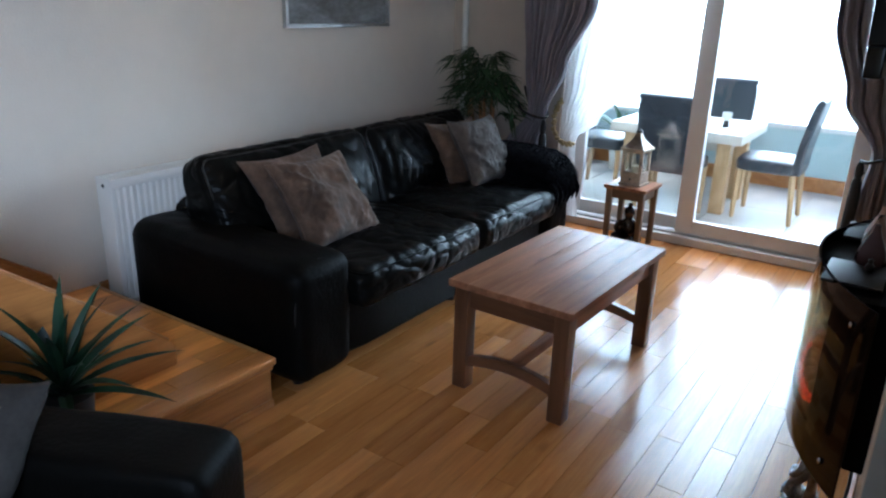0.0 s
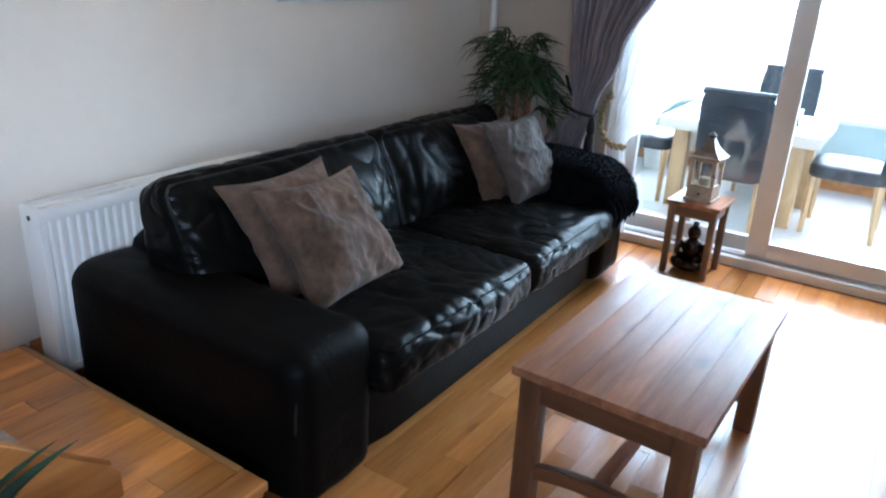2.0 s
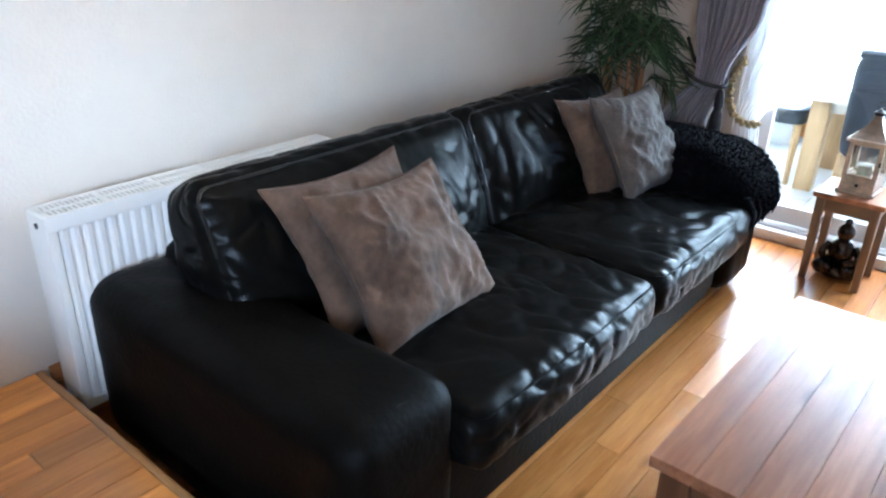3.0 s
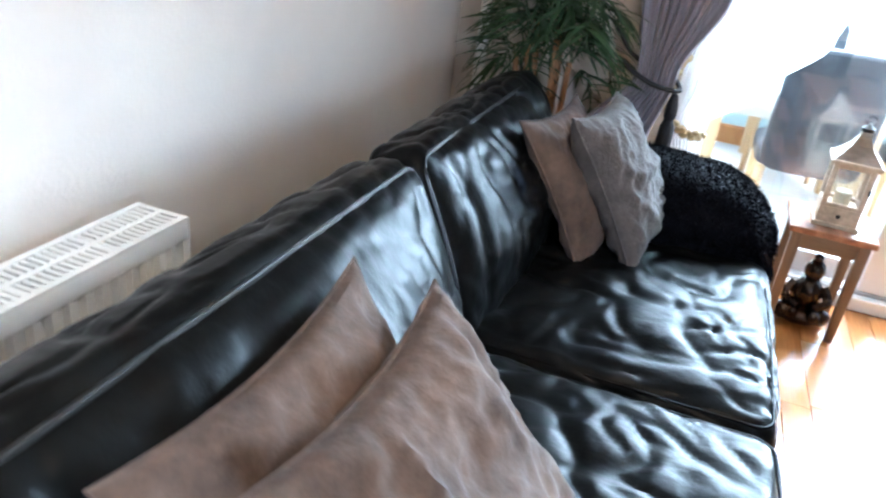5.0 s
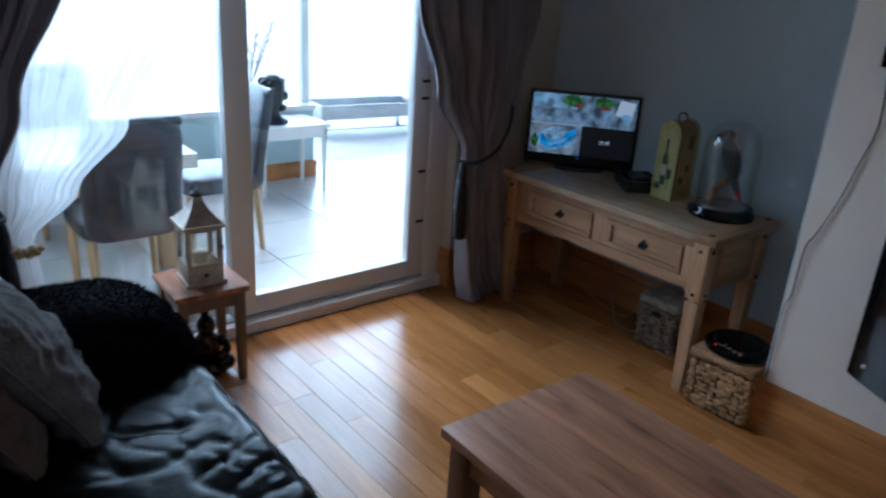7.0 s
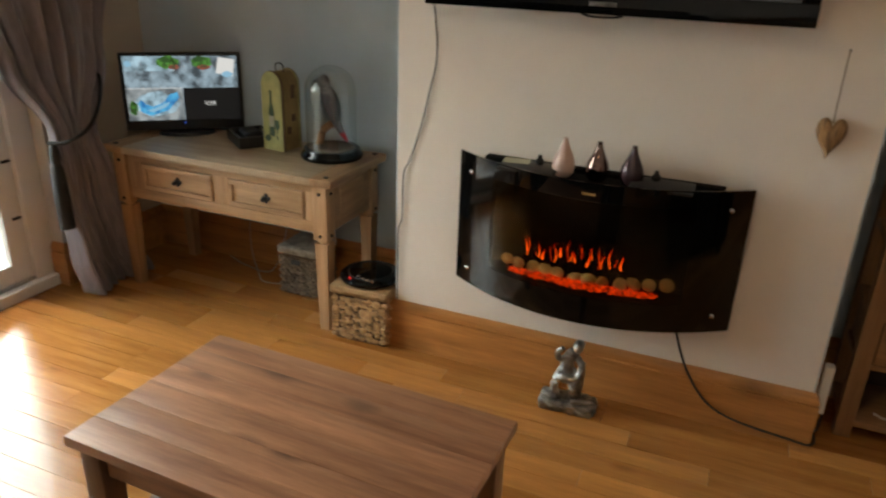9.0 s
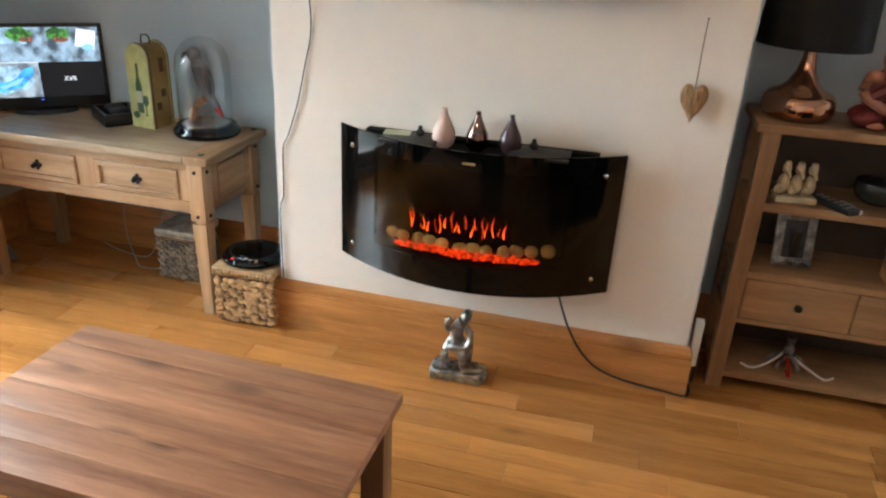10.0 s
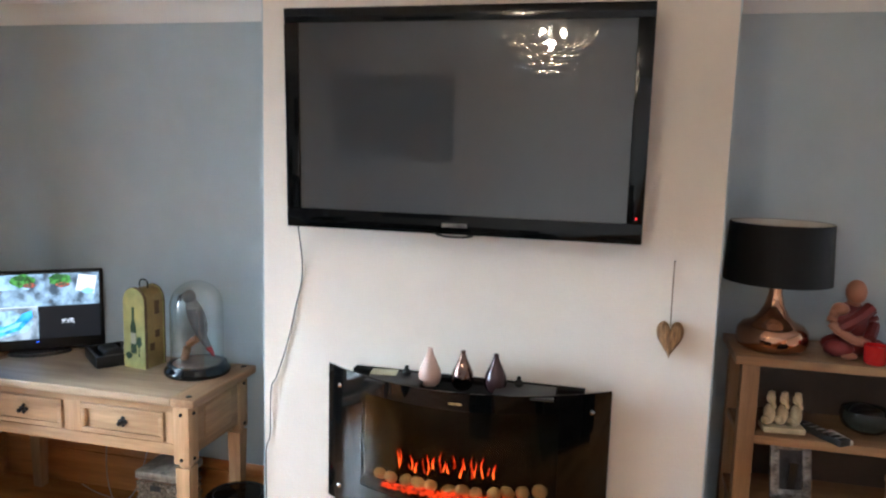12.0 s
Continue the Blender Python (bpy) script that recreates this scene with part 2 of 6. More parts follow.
GREENP = mat("bottle_green_print", (0.04, 0.09, 0.035), 0.5, 0, 0.2, 8)
PALEP = mat("pale_label_print", (0.50, 0.48, 0.33), 0.55, 0, 0.1, 8)
IVORY = mat("carved_ivory_resin", (0.62, 0.52, 0.34), 0.45, 0, 0.15, 20, 0.4, 40)
ROBE = mat("deep_red_robe", (0.15, 0.014, 0.012), 0.5, 0, 0.2, 8, 0.3, 20)
SKIN = mat("terracotta_paint", (0.36, 0.15, 0.085), 0.45, 0, 0.12, 10)
REDG = mat("red_glass", (0.42, 0.012, 0.012), 0.12, 0, 0.1, 8)
SHADE = mat("black_satin_shade", (0.009, 0.0085, 0.0085), 0.5, 0, 0.12, 3, 0.2, 150, (1, 1, 0.02), spec=0.15)
SHADEIN = mat("white_shade_lining", (0.6, 0.58, 0.52), 0.7)
GREYFEATH = mat("grey_painted_resin", (0.085, 0.08, 0.08), 0.6, 0, 0.3, 20, 0.4, 60)
CABLE = mat("black_cable", (0.012, 0.012, 0.012), 0.5)
WCABLE = mat("white_cable", (0.42, 0.40, 0.37), 0.5)
CANVAS = mat("grey_blue_abstract_print", (0.22, 0.24, 0.25), 0.5, 0, 0.4, 3.2, 0.1, 40, (1, 1, 2.2), darker=(0.08, 0.065, 0.055), fine=0.25)
FRAMESIL = mat("brushed_silver_frame", (0.5, 0.5, 0.49), 0.3, 0.9, 0.1, 10)
TILE = mat("pale_floor_tile", (0.66, 0.64, 0.60), 0.25, 0, 0.05, 3, rnd=0.04)
GROUT = mat("pale_grout", (0.5, 0.48, 0.45), 0.8)
PAVE = mat("pale_paving", (0.68, 0.66, 0.63), 0.8, 0, 0.1, 2, fine=0.1)
SLATE = mat("slate_blue_leather", (0.03, 0.036, 0.046), 0.4, 0, 0.15, 5, 0.2, 60)
PALET = mat("pale_limed_top", (0.6, 0.55, 0.47), 0.45, 0, 0.06, 4)
CONSW = mat("pale_aqua_paint", (0.44, 0.57, 0.59), 0.7, 0, 0.03, 2)
ZINC = mat("zinc_grey_metal", (0.55, 0.55, 0.54), 0.4, 0.3, 0.1, 5)
GLASS = clear("window_glass", (0.97, 0.985, 0.98), 0.085)
DOME = clear("dome_glass", (0.96, 0.975, 0.975), 0.13)
SMOKE = clear("smoked_fire_glass", (0.70, 0.68, 0.58), 0.024, 0.05)

def mottled(m, low, high, scale, lo=0.4, hi=0.6, along=None):
    """Gives a glow two colours, in blotches or along an axis."""
    nt = m.node_tree
    tc = nt.nodes.new("ShaderNodeTexCoord")
    ramp = nt.nodes.new("ShaderNodeValToRGB")
    ramp.color_ramp.elements[0].color, ramp.color_ramp.elements[0].position = (*low, 1), lo
    ramp.color_ramp.elements[1].color, ramp.color_ramp.elements[1].position = (*high, 1), hi
    if along:
        sep = nt.nodes.new("ShaderNodeSeparateXYZ")
        nt.links.new(tc.outputs["Generated"], sep.inputs[0])
        nt.links.new(sep.outputs[along], ramp.inputs[0])
    else:
        no = nt.nodes.new("ShaderNodeTexNoise")
        no.inputs["Scale"].default_value, no.inputs["Detail"].default_value = scale, 4
        nt.links.new(tc.outputs["Object"], no.inputs[0])
        nt.links.new(no.outputs[0], ramp.inputs[0])
    nt.links.new(ramp.outputs[0], m.node_tree.nodes["Principled BSDF"].inputs["Emission Color"])
    return m


EMBER = mottled(glow("ember_glow", (1.0, 0.035, 0.003), 0.8), (0.12, 0.001, 0.0), (1.0, 0.05, 0.004), 70, 0.40, 0.60)
FLAME = mottled(glow("flame_glow", (1.0, 0.09, 0.01), 1.5), (1.0, 0.11, 0.012), (0.6, 0.012, 0.001), 1, 0.2, 0.85, "Z")
BULB = glow("lit_bulb", (1.0, 0.8, 0.5), 30)
LED = glow("red_indicator", (1, 0.02, 0.02), 0.5)
BLED = glow("blue_indicator", (0.05, 0.15, 1), 0.5)


def net(name, c, clearness):
    """Fine net cloth that lets most light through."""
    m = bpy.data.materials.new(name)
    m.use_nodes = True
    nt = m.node_tree
    t, d, s, a, mix = (nt.nodes.new(k) for k in ("ShaderNodeBsdfTransparent", "ShaderNodeBsdfDiffuse", "ShaderNodeBsdfTranslucent", "ShaderNodeAddShader", "ShaderNodeMixShader"))
    d.inputs[0].default_value = (*c, 1)
    s.inputs[0].default_value = (*c, 1)
    half = nt.nodes.new("ShaderNodeMixShader")
    nt.links.new(d.outputs[0], half.inputs[1])
    nt.links.new(s.outputs[0], half.inputs[2])
    no = nt.nodes.new("ShaderNodeTexNoise")
    no.inputs["Scale"].default_value = 9
    tc = nt.nodes.new("ShaderNodeTexCoord")
    nt.links.new(tc.outputs["Object"], no.inputs[0])
    r = nt.nodes.new("ShaderNodeMapRange")
    r.inputs["To Min"].default_value, r.inputs["To Max"].default_value = 1 - clearness - 0.12, 1 - clearness + 0.12
    nt.links.new(no.outputs[0], r.inputs[0])
    nt.links.new(r.outputs[0], mix.inputs[0])
    nt.links.new(t.outputs[0], mix.inputs[1])
    nt.links.new(half.outputs[0], mix.inputs[2])
    nt.links.new(mix.outputs[0], nt.nodes["Material Output"].inputs[0])
    return m


SHEER = net("white_net", (0.92, 0.93, 0.93), 0.36)
CRYSTAL = mat("cut_crystal", (0.85, 0.80, 0.72), 0.16, 0.85, 0.05, 40)


# ---- building helpers ----
def link(name, bm, m, smooth=True, angle=40):
    me = bpy.data.meshes.new(name)
    bmesh.ops.recalc_face_normals(bm, faces=bm.faces)
    bm.to_mesh(me)
    bm.free()
    for k in (m if isinstance(m, (list, tuple)) else [m]):
        me.materials.append(k)
    if smooth:
        me.polygons.foreach_set("use_smooth", [True] * len(me.polygons))
        me.set_sharp_from_angle(angle=radians(angle))
    return new(name, me)


def part(name, bm, material, parent, label="", smooth=True, angle=40, at=None):
    """ONE mesh under a thing or part."""
    ob = link(name, bm, material, smooth, angle)
    ob.parent = parent
    if at is not None:
        ob.matrix_basis = at
    return tagged(ob, label)


def piece(name, mesh, parent, at):
    """A repeat that shares its mesh."""
    ob = new(name, mesh)
    ob.parent = parent
    ob.matrix_basis = at
    return ob


def thing(name, m, label, category, group="", kind=""):
    ob = new(name)
    ob.empty_display_size = 0.05
    ob.matrix_basis = m
    return tagged(ob, label, category, group, kind)


def structure(name, bm, material, label="", smooth=False):
    return tagged(link(name, bm, material, smooth), label, "", "", "structure")


def bx(bm, x0, x1, y0, y1, z0, z1, bev=0.0, seg=2):
    r = bmesh.ops.create_cube(bm, size=1, matrix=Matrix.LocRotScale(((x0 + x1) / 2, (y0 + y1) / 2, (z0 + z1) / 2), None, (abs(x1 - x0), abs(y1 - y0), abs(z1 - z0))))
    if bev:
        edges = list({e for v in r["verts"] for e in v.link_edges})
        bmesh.ops.bevel(bm, geom=edges, offset=bev, segments=seg, affect="EDGES", profile=0.6)
    return bm


def box(x0, x1, y0, y1, z0, z1, bev=0.0, seg=2):
    return bx(bmesh.new(), x0, x1, y0, y1, z0, z1, bev, seg)


def lathe(bm, prof, seg=24, c=(0, 0)):
    """Turns a profile of (radius, height) about the upright through c."""
    rings = []
    for r, z in prof:
        if r < 1e-5:
            rings.append([bm.verts.new((c[0], c[1], z))])
        else:
            rings.append([bm.verts.new((c[0] + r * math.cos(2 * math.pi * k / seg), c[1] + r * math.sin(2 * math.pi * k / seg), z)) for k in range(seg)])
    for a, b in zip(rings, rings[1:]):
        for k in range(seg):
            q = [a[k % len(a)], a[(k + 1) % len(a)], b[(k + 1) % len(b)], b[k % len(b)]]
            q = [v for n, v in enumerate(q) if v not in q[:n]]
            if len(q) > 2:
                bm.faces.new(q)
    return bm


def tube(bm, pts, r, seg=8):
    """A round rod along points; r may be one radius or one a point."""
    pts = [Vector(p) for p in pts]
    rs = r if isinstance(r, (list, tuple)) else [r] * len(pts)
    rings = []
    for k, p in enumerate(pts):
        d = (pts[min(k + 1, len(pts) - 1)] - pts[max(k - 1, 0)]).normalized()
        u = d.cross(Vector((0, 0, 1)) if abs(d.z) < 0.9 else Vector((1, 0, 0))).normalized()
        w = d.cross(u)
        rings.append([bm.verts.new(p + (u * math.cos(2 * math.pi * a / seg) + w * math.sin(2 * math.pi * a / seg)) * rs[k]) for a in range(seg)])
    for a, b in zip(rings, rings[1:]):
        for k in range(seg):
            bm.faces.new((a[k], a[(k + 1) % seg], b[(k + 1) % seg], b[k]))
    bm.faces.new(rings[0][::-1])
    bm.faces.new(rings[-1])
    return bm


def curve(pts, n=8):
    """Points along a smooth line through the given ones."""
    pts = [Vector(p) for p in pts]
    ext = [pts[0] * 2 - pts[1]] + pts + [pts[-1] * 2 - pts[-2]]
    out = []
    for k in range(1, len(ext) - 2):
        a, b, c, d = ext[k - 1:k + 3]
        for j in range(n):
            t = j / n
            out.append(0.5 * ((2 * b) + (c - a) * t + (2 * a - 5 * b + 4 * c - d) * t * t + (3 * b - a - 3 * c + d) * t ** 3))
    return out + [pts[-1]]


def ball(bm, c, r, sub=2):
    s = r if isinstance(r, (list, tuple)) else (r, r, r)
    bmesh.ops.create_icosphere(bm, subdivisions=sub, radius=1, matrix=Matrix.LocRotScale(c, None, s))
    return bm


def puff(x0, x1, y0, y1, z0, z1, p=6.0, cuts=20, bulge=0.0, crease=0.0, seed=0.0, grain=5.0, front=0.0, rad=0.0):
    """A stuffed block: rounded edges, a crowned top, a swelling front (+x), and creases."""
    bm = bmesh.new()
    bmesh.ops.create_cube(bm, size=2)
    bmesh.ops.subdivide_edges(bm, edges=bm.edges[:], cuts=cuts, use_grid_fill=True)
    hx, hy, hz = (x1 - x0) / 2, (y1 - y0) / 2, (z1 - z0) / 2
    c = Vector(((x0 + x1) / 2, (y0 + y1) / 2, (z0 + z1) / 2))
    for v in bm.verts:
        u = v.co
        k = (abs(u.x) ** p + abs(u.y) ** p + abs(u.z) ** p) ** (1 / p)
        q = u / k
        w = Vector((q.x * hx, q.y * hy, q.z * hz))
        if rad:
            q = u.copy()
            full = Vector((u.x * hx, u.y * hy, u.z * hz))
            core = Vector((max(-hx + rad, min(hx - rad, full.x)), max(-hy + rad, min(hy - rad, full.y)), max(-hz + rad, min(hz - rad, full.z))))
            w = core + (full - core).normalized() * rad
        if q.z > 0:
            w.z += bulge * (1 - q.x ** 2) * (1 - q.y ** 2) * q.z
        if q.x > 0:
            w.x += front * (1 - q.z ** 2) * (1 - q.y ** 2) * q.x
        if crease:
            s = Vector((w.x * 0.8, w.y * 1.05, w.z * 0.8)) * grain + Vector((seed, seed * 2, 0))
            s += Vector((noise.noise(s * 0.45), noise.noise(s * 0.45 + Vector((9, 3, 1))), noise.noise(s * 0.45 + Vector((2, 7, 5))))) * 0.9
            t = Vector((s.x * 1.3 - s.y * 1.1, s.x * 1.5 + s.y * 0.9, s.z * 2.1))
            f = min(1.0, abs(noise.noise(s)) * 3.4) ** 0.75 + 0.5 * min(1.0, abs(noise.noise(t)) * 3.6) + 0.8 * noise.noise(s * 0.5) - 0.8
            w += Vector((q.x / hx, q.y / hy, q.z / hz)).normalized() * crease * f
        v.co = c + w
    return bm


def around(a, b, r, n=8):
    """A closed outline: a rectangle of half sizes a, b with corners of radius r."""
    out = []
    for cx, cy, a0 in ((a - r, b - r, 0), (-a + r, b - r, 90), (-a + r, -b + r, 180), (a - r, -b + r, 270)):
        out += [(cx + r * math.cos(radians(a0 + 90 * k / n)), cy + r * math.sin(radians(a0 + 90 * k / n))) for k in range(n + 1)]
    dense = []
    for p, q in zip(out, out[1:] + out[:1]):
        m = max(1, int(math.dist(p, q) / 0.05))
        dense += [(p[0] + (q[0] - p[0]) * k / m, p[1] + (q[1] - p[1]) * k / m) for k in range(m)]
    return dense + [dense[0]]


def pillow(w, h, t, seed=0.0, n=56):
    """A scatter cushion in its own plane (x across, y up, z its thickness), with drawn-out corners and slack folds."""
    bm = bmesh.new()
    grids = []
    for side in (1, -1):
        g = []
        for j in range(n + 1):
            row = []
            for i in range(n + 1):
                u, v = 2 * i / n - 1, 2 * j / n - 1
                edge = i in (0, n) or j in (0, n)
                if side < 0 and edge:
                    row.append(grids[0][j][i])
                    continue
                x = u * (1 - 0.13 * (1 - v * v)) * w / 2
                y = v * (1 - 0.13 * (1 - u * u)) * h / 2
                th = ((1 - u ** 2) * (1 - v ** 2)) ** 0.42 * t / 2
                bend = 1.5 * noise.noise(Vector((x * 4, y * 4, seed)))
                f = noise.noise(Vector((x * 7 + seed, y * 7, side * 3))) * 0.4
                f += 0.55 * (0.3 - abs(noise.noise(Vector(((x * 0.6 + y) * 10 + bend, (x - y) * 4 + seed, side)))))
                f += 0.30 * (0.3 - abs(noise.noise(Vector(((x - y * 0.5) * 19 + bend * 2, (x * 0.5 + y) * 8 + seed, side + 4)))))
                f += 0.10 * noise.noise(Vector((x * 40, y * 40 + seed, side)))
                row.append(bm.verts.new((x, y, side * (th + f * 0.34 * t * min(1, th / (t * 0.3))))))
            g.append(row)
        grids.append(g)
        for j in range(n):
            for i in range(n):
                q = (g[j][i], g[j][i + 1], g[j + 1][i + 1], g[j + 1][i])
                bm.faces.new(q if side > 0 else q[::-1])
    return bm


def axes(c, u, v):
    """The pose of a plane thing with its middle at c, its x along u and its y near v."""
    u = Vector(u).normalized()
    w = u.cross(Vector(v)).normalized()
    v = w.cross(u)
    m = Matrix((u, v, w)).transposed().to_4x4()
    m.translation = c
    return m


def flat(pts, z=0.0, thick=0.002):
    """A thin plate with the outline pts in the plane x, y."""
    bm = bmesh.new()
    f = bm.faces.new([bm.verts.new((x, y, z)) for x, y in pts])
    r = bmesh.ops.extrude_face_region(bm, geom=[f])
    bmesh.ops.translate(bm, verts=[v for v in r["geom"] if isinstance(v, bmesh.types.BMVert)], vec=(0, 0, thick))
    return bm


T = Matrix.Translation

# ---- the rooms ----
H = 2.24
structure("subfloor", box(-0.2, 3.75, -1.94, 4.66, -0.12, -0.012), GROOVE)
floor = structure("floor", box(0.0, 3.54, -1.5, 4.655, -0.012, -0.0085), GROOVE, "honey oak strip floor with a glossy varnish")

structure("wall_west", box(-0.2, 0, -1.7, 4.56, -0.12, H), CREAM, "plain cream painted wall")
bm = bmesh.new()
bx(bm, -0.2, 0.9, 4.56, 4.8, -0.12, H)
bx(bm, 2.9, 3.74, 4.56, 4.8, -0.12, H)
bx(bm, 0.9, 2.9, 4.56, 4.8, 2.08, H)
structure("wall_north", bm, BUFF, "buff wall round the patio doors, darker than the cream walls")
bm = bmesh.new()
bx(bm, 3.54, 3.74, -0.45, 4.56, -0.12, H)
bx(bm, 3.54, 3.74, -1.7, -1.4, -0.12, H)
bx(bm, 3.54, 3.74, -1.4, -0.45, -0.12, 0.9)
bx(bm, 3.54, 3.74, -1.4, -0.45, 2.1, H)
structure("wall_east", bm, BLUE, "blue-grey painted alcove wall")
structure("wall_south", box(-0.2, 3.74, -1.95, -1.5, -0.12, H), CREAM)
w0 = structure("window_3", box(3.50, 3.72, -1.4, -0.45, 0.88, 0.9), WHITE, "plain white window behind the walk")
for a in ((-1.4, -1.34, 0.9, 2.1), (-0.51, -0.45, 0.9, 2.1), (-1.34, -0.51, 0.9, 0.96), (-1.34, -0.51, 2.04, 2.1)):
    part("window_frame", box(3.64, 3.70, a[0], a[1], a[2], a[3]), WHITE, w0)

structure("chimney_breast", box(3.08, 3.539, 1.37, 2.92, -0.01, H), CREAM, "cream painted chimney breast")
structure("chimney_side", box(3.083, 3.539, 1.364, 1.37, 0, H - 0.1), BLUE)
structure("chimney_side", box(3.083, 3.539, 2.92, 2.926, 0, H - 0.1), BLUE)
structure("ceiling", box(-0.2, 3.74, -1.72, 4.8, H, H + 0.1), CEIL)


def moulding(name, profile, path, material, label, closed=False):
    """Sweeps a profile of (out, up) along a path of corners on the plan; out is to the left of the way."""
    bm = bmesh.new()
    rows = []
    for k, p in enumerate(path):
        p = Vector(p)
        a = (p - Vector(path[k - 1])).normalized() if k else None
        b = (Vector(path[k + 1]) - p).normalized() if k < len(path) - 1 else None
        d1 = a or b
        d2 = b or a
        n1, n2 = Vector((-d1.y, d1.x)), Vector((-d2.y, d2.x))
        n = (n1 + n2) / (1 + n1.dot(n2))
        rows.append([bm.verts.new((p.x + n.x * o, p.y + n.y * o, z)) for o, z in profile])
    for r, s in zip(rows, rows[1:]):
        for k in range(len(profile)):
            j = (k + 1) % len(profile)
            bm.faces.new((r[k], r[j], s[j], s[k]))
    bm.faces.new(rows[0])
    bm.faces.new(rows[-1][::-1])
    return tagged(link(name, bm, material, True, 30), label, "", "", "structure")


COVE = [(0, H - 0.1), (0.012, H - 0.1), (0.016, H - 0.085), (0.03, H - 0.06), (0.055, H - 0.035), (0.085, H - 0.022), (0.09, H - 0.008), (0.1, H - 0.001), (0, H - 0.001)]
moulding("trim", COVE, [(3.539, -1.49), (3.539, 1.363), (3.079, 1.363), (3.079, 2.927), (3.539, 2.927), (3.539, 4.559), (0.001, 4.559), (0.001, -1.49)], CEIL, "white plaster cornice")
SKIRT = [(0, 0), (0.02, 0), (0.02, 0.163), (0.013, 0.166), (0.013, 0.17), (0.019, 0.173), (0.019, 0.181), (0.012, 0.195), (0.004, 0.209), (0, 0.209)]
moulding("baseboard", SKIRT, [(3.539, 0.2), (3.539, 1.363), (3.079, 1.363), (3.079, 2.927), (3.539, 2.927), (3.539, 4.559), (2.899, 4.559), (2.899, 4.64)], PINE, "varnished pine skirting board with a moulded top")
moulding("baseboard", SKIRT, [(0.899, 4.64), (0.899, 4.559), (0.001, 4.559), (0.001, 1.64)], PINE, "varnished pine skirting board")

# platform of the stairs, its nosing and boards
plat = structure("stair_platform", box(0.004, 1.15, 0.2, 1.6, -0.008, 0.178), PINE, "low varnished wooden platform at the foot of the stairs")
bm = bmesh.new()
bx(bm, 1.15, 1.168, 0.2, 1.612, 0.0, 0.178, 0.003)
bx(bm, 1.168, 1.18, 0.2, 1.612, 0.0, 0.03, 0.003)
part("riser", bm, PINE, plat)
part("nosing", box(1.10, 1.195, 0.2, 1.622, 0.178, 0.209, 0.01, 3), PINE, plat)
part("nosing", box(1.145, 1.182, 0.2, 1.615, 0.155, 0.177, 0.006, 2), PINE, plat)
part("edge_trim", box(0.004, 1.10, 1.6, 1.622, 0.17, 0.2075, 0.004), PINE_X, plat)
for k in range(13):
    cut = 0.9 + 0.09 * ((k * 5) % 7)
    for y0, y1 in ((0.2, cut), (cut, 1.6)):
        part("plank", box(0.005 + k * 0.0842, 0.0885 + k * 0.0842, y0 + 0.0006, y1 - 0.0006, 0.178, 0.206, 0.0012, 1), STRIP, plat)

# stairs that rise towards the south along the west wall
stairs = thing("staircase", T((0, 0, 0.207)), "carpeted wooden staircase with varnished pine side boards", "staircase", kind="")
for k in range(6):
    y1 = 1.225 - 0.24 * k
    part("step", puff(0.035, 0.905, max(y1 - 0.26, -1.49), y1, 0.0 if k == 0 else 0.185 * k - 0.05, 0.185 * (k + 1), 14, 8), CARPET, stairs, "beige carpeted step")
for x0, x1, nm in ((0.905, 0.945, "outer_string"), (0.004, 0.034, "wall_string")):
    bm = bmesh.new()
    low = 1.368 if x0 > 0.5 else 1.44
    pts = [(low, 0.0), (low, 0.07), (low - 0.018, 0.098), (1.15, 0.27), (0.98, 0.403), (-0.5, 1.557), (-0.5, 0.0)]
    f = bm.faces.new([bm.verts.new((x0, a, b)) for a, b in pts])
    r = bmesh.ops.extrude_face_region(bm, geom=[f])
    bmesh.ops.translate(bm, verts=[v for v in r["geom"] if isinstance(v, bmesh.types.BMVert)], vec=(x1 - x0, 0, 0))
    part(nm, bm, PINE, stairs, "varnished pine side board")
    part("capping", tube(bmesh.new(), [(x0 / 2 + x1 / 2, low - 0.02, 0.096), (x0 / 2 + x1 / 2, 0.98, 0.403), (x0 / 2 + x1 / 2, -0.5, 1.557)], 0.012, 8), PINE, stairs)

# ---- patio doors ----
win = structure("window_1", box(0.9, 2.9, 4.60, 4.76, 0.0, 0.055, 0.006), UPVC, "cream-white sliding patio doors, shut")
bm = bmesh.new()
bx(bm, 0.9, 0.97, 4.63, 4.75, 0.055, 2.08, 0.004)
bx(bm, 2.79, 2.9, 4.63, 4.75, 0.055, 2.08, 0.004)
bx(bm, 0.97, 2.79, 4.63, 4.75, 2.0, 2.08, 0.004)
part("window_frame", bm, UPVC, win)
part("track", box(0.97, 2.79, 4.64, 4.67, 0.055, 0.068, 0.003), ZINC, win, "grey metal door track")


def sash(x0, x1, y0, stile_l, stile_r):
    bm = bmesh.new()
    bx(bm, x0, x0 + stile_l, y0, y0 + 0.05, 0.07, 1.995, 0.006)
    bx(bm, x1 - stile_r, x1, y0, y0 + 0.05, 0.07, 1.995, 0.006)
    bx(bm, x0 + stile_l, x1 - stile_r, y0, y0 + 0.05, 0.07, 0.16, 0.006)
    bx(bm, x0 + stile_l, x1 - stile_r, y0, y0 + 0.05, 1.91, 1.995, 0.006)
    s = part("sash", bm, UPVC, win)
    g = part("pane", box(x0 + stile_l - 0.005, x1 - stile_r + 0.005, y0 + 0.02, y0 + 0.028, 0.15, 1.92), GLASS, s, smooth=False)
    g.visible_shadow = False
    return s


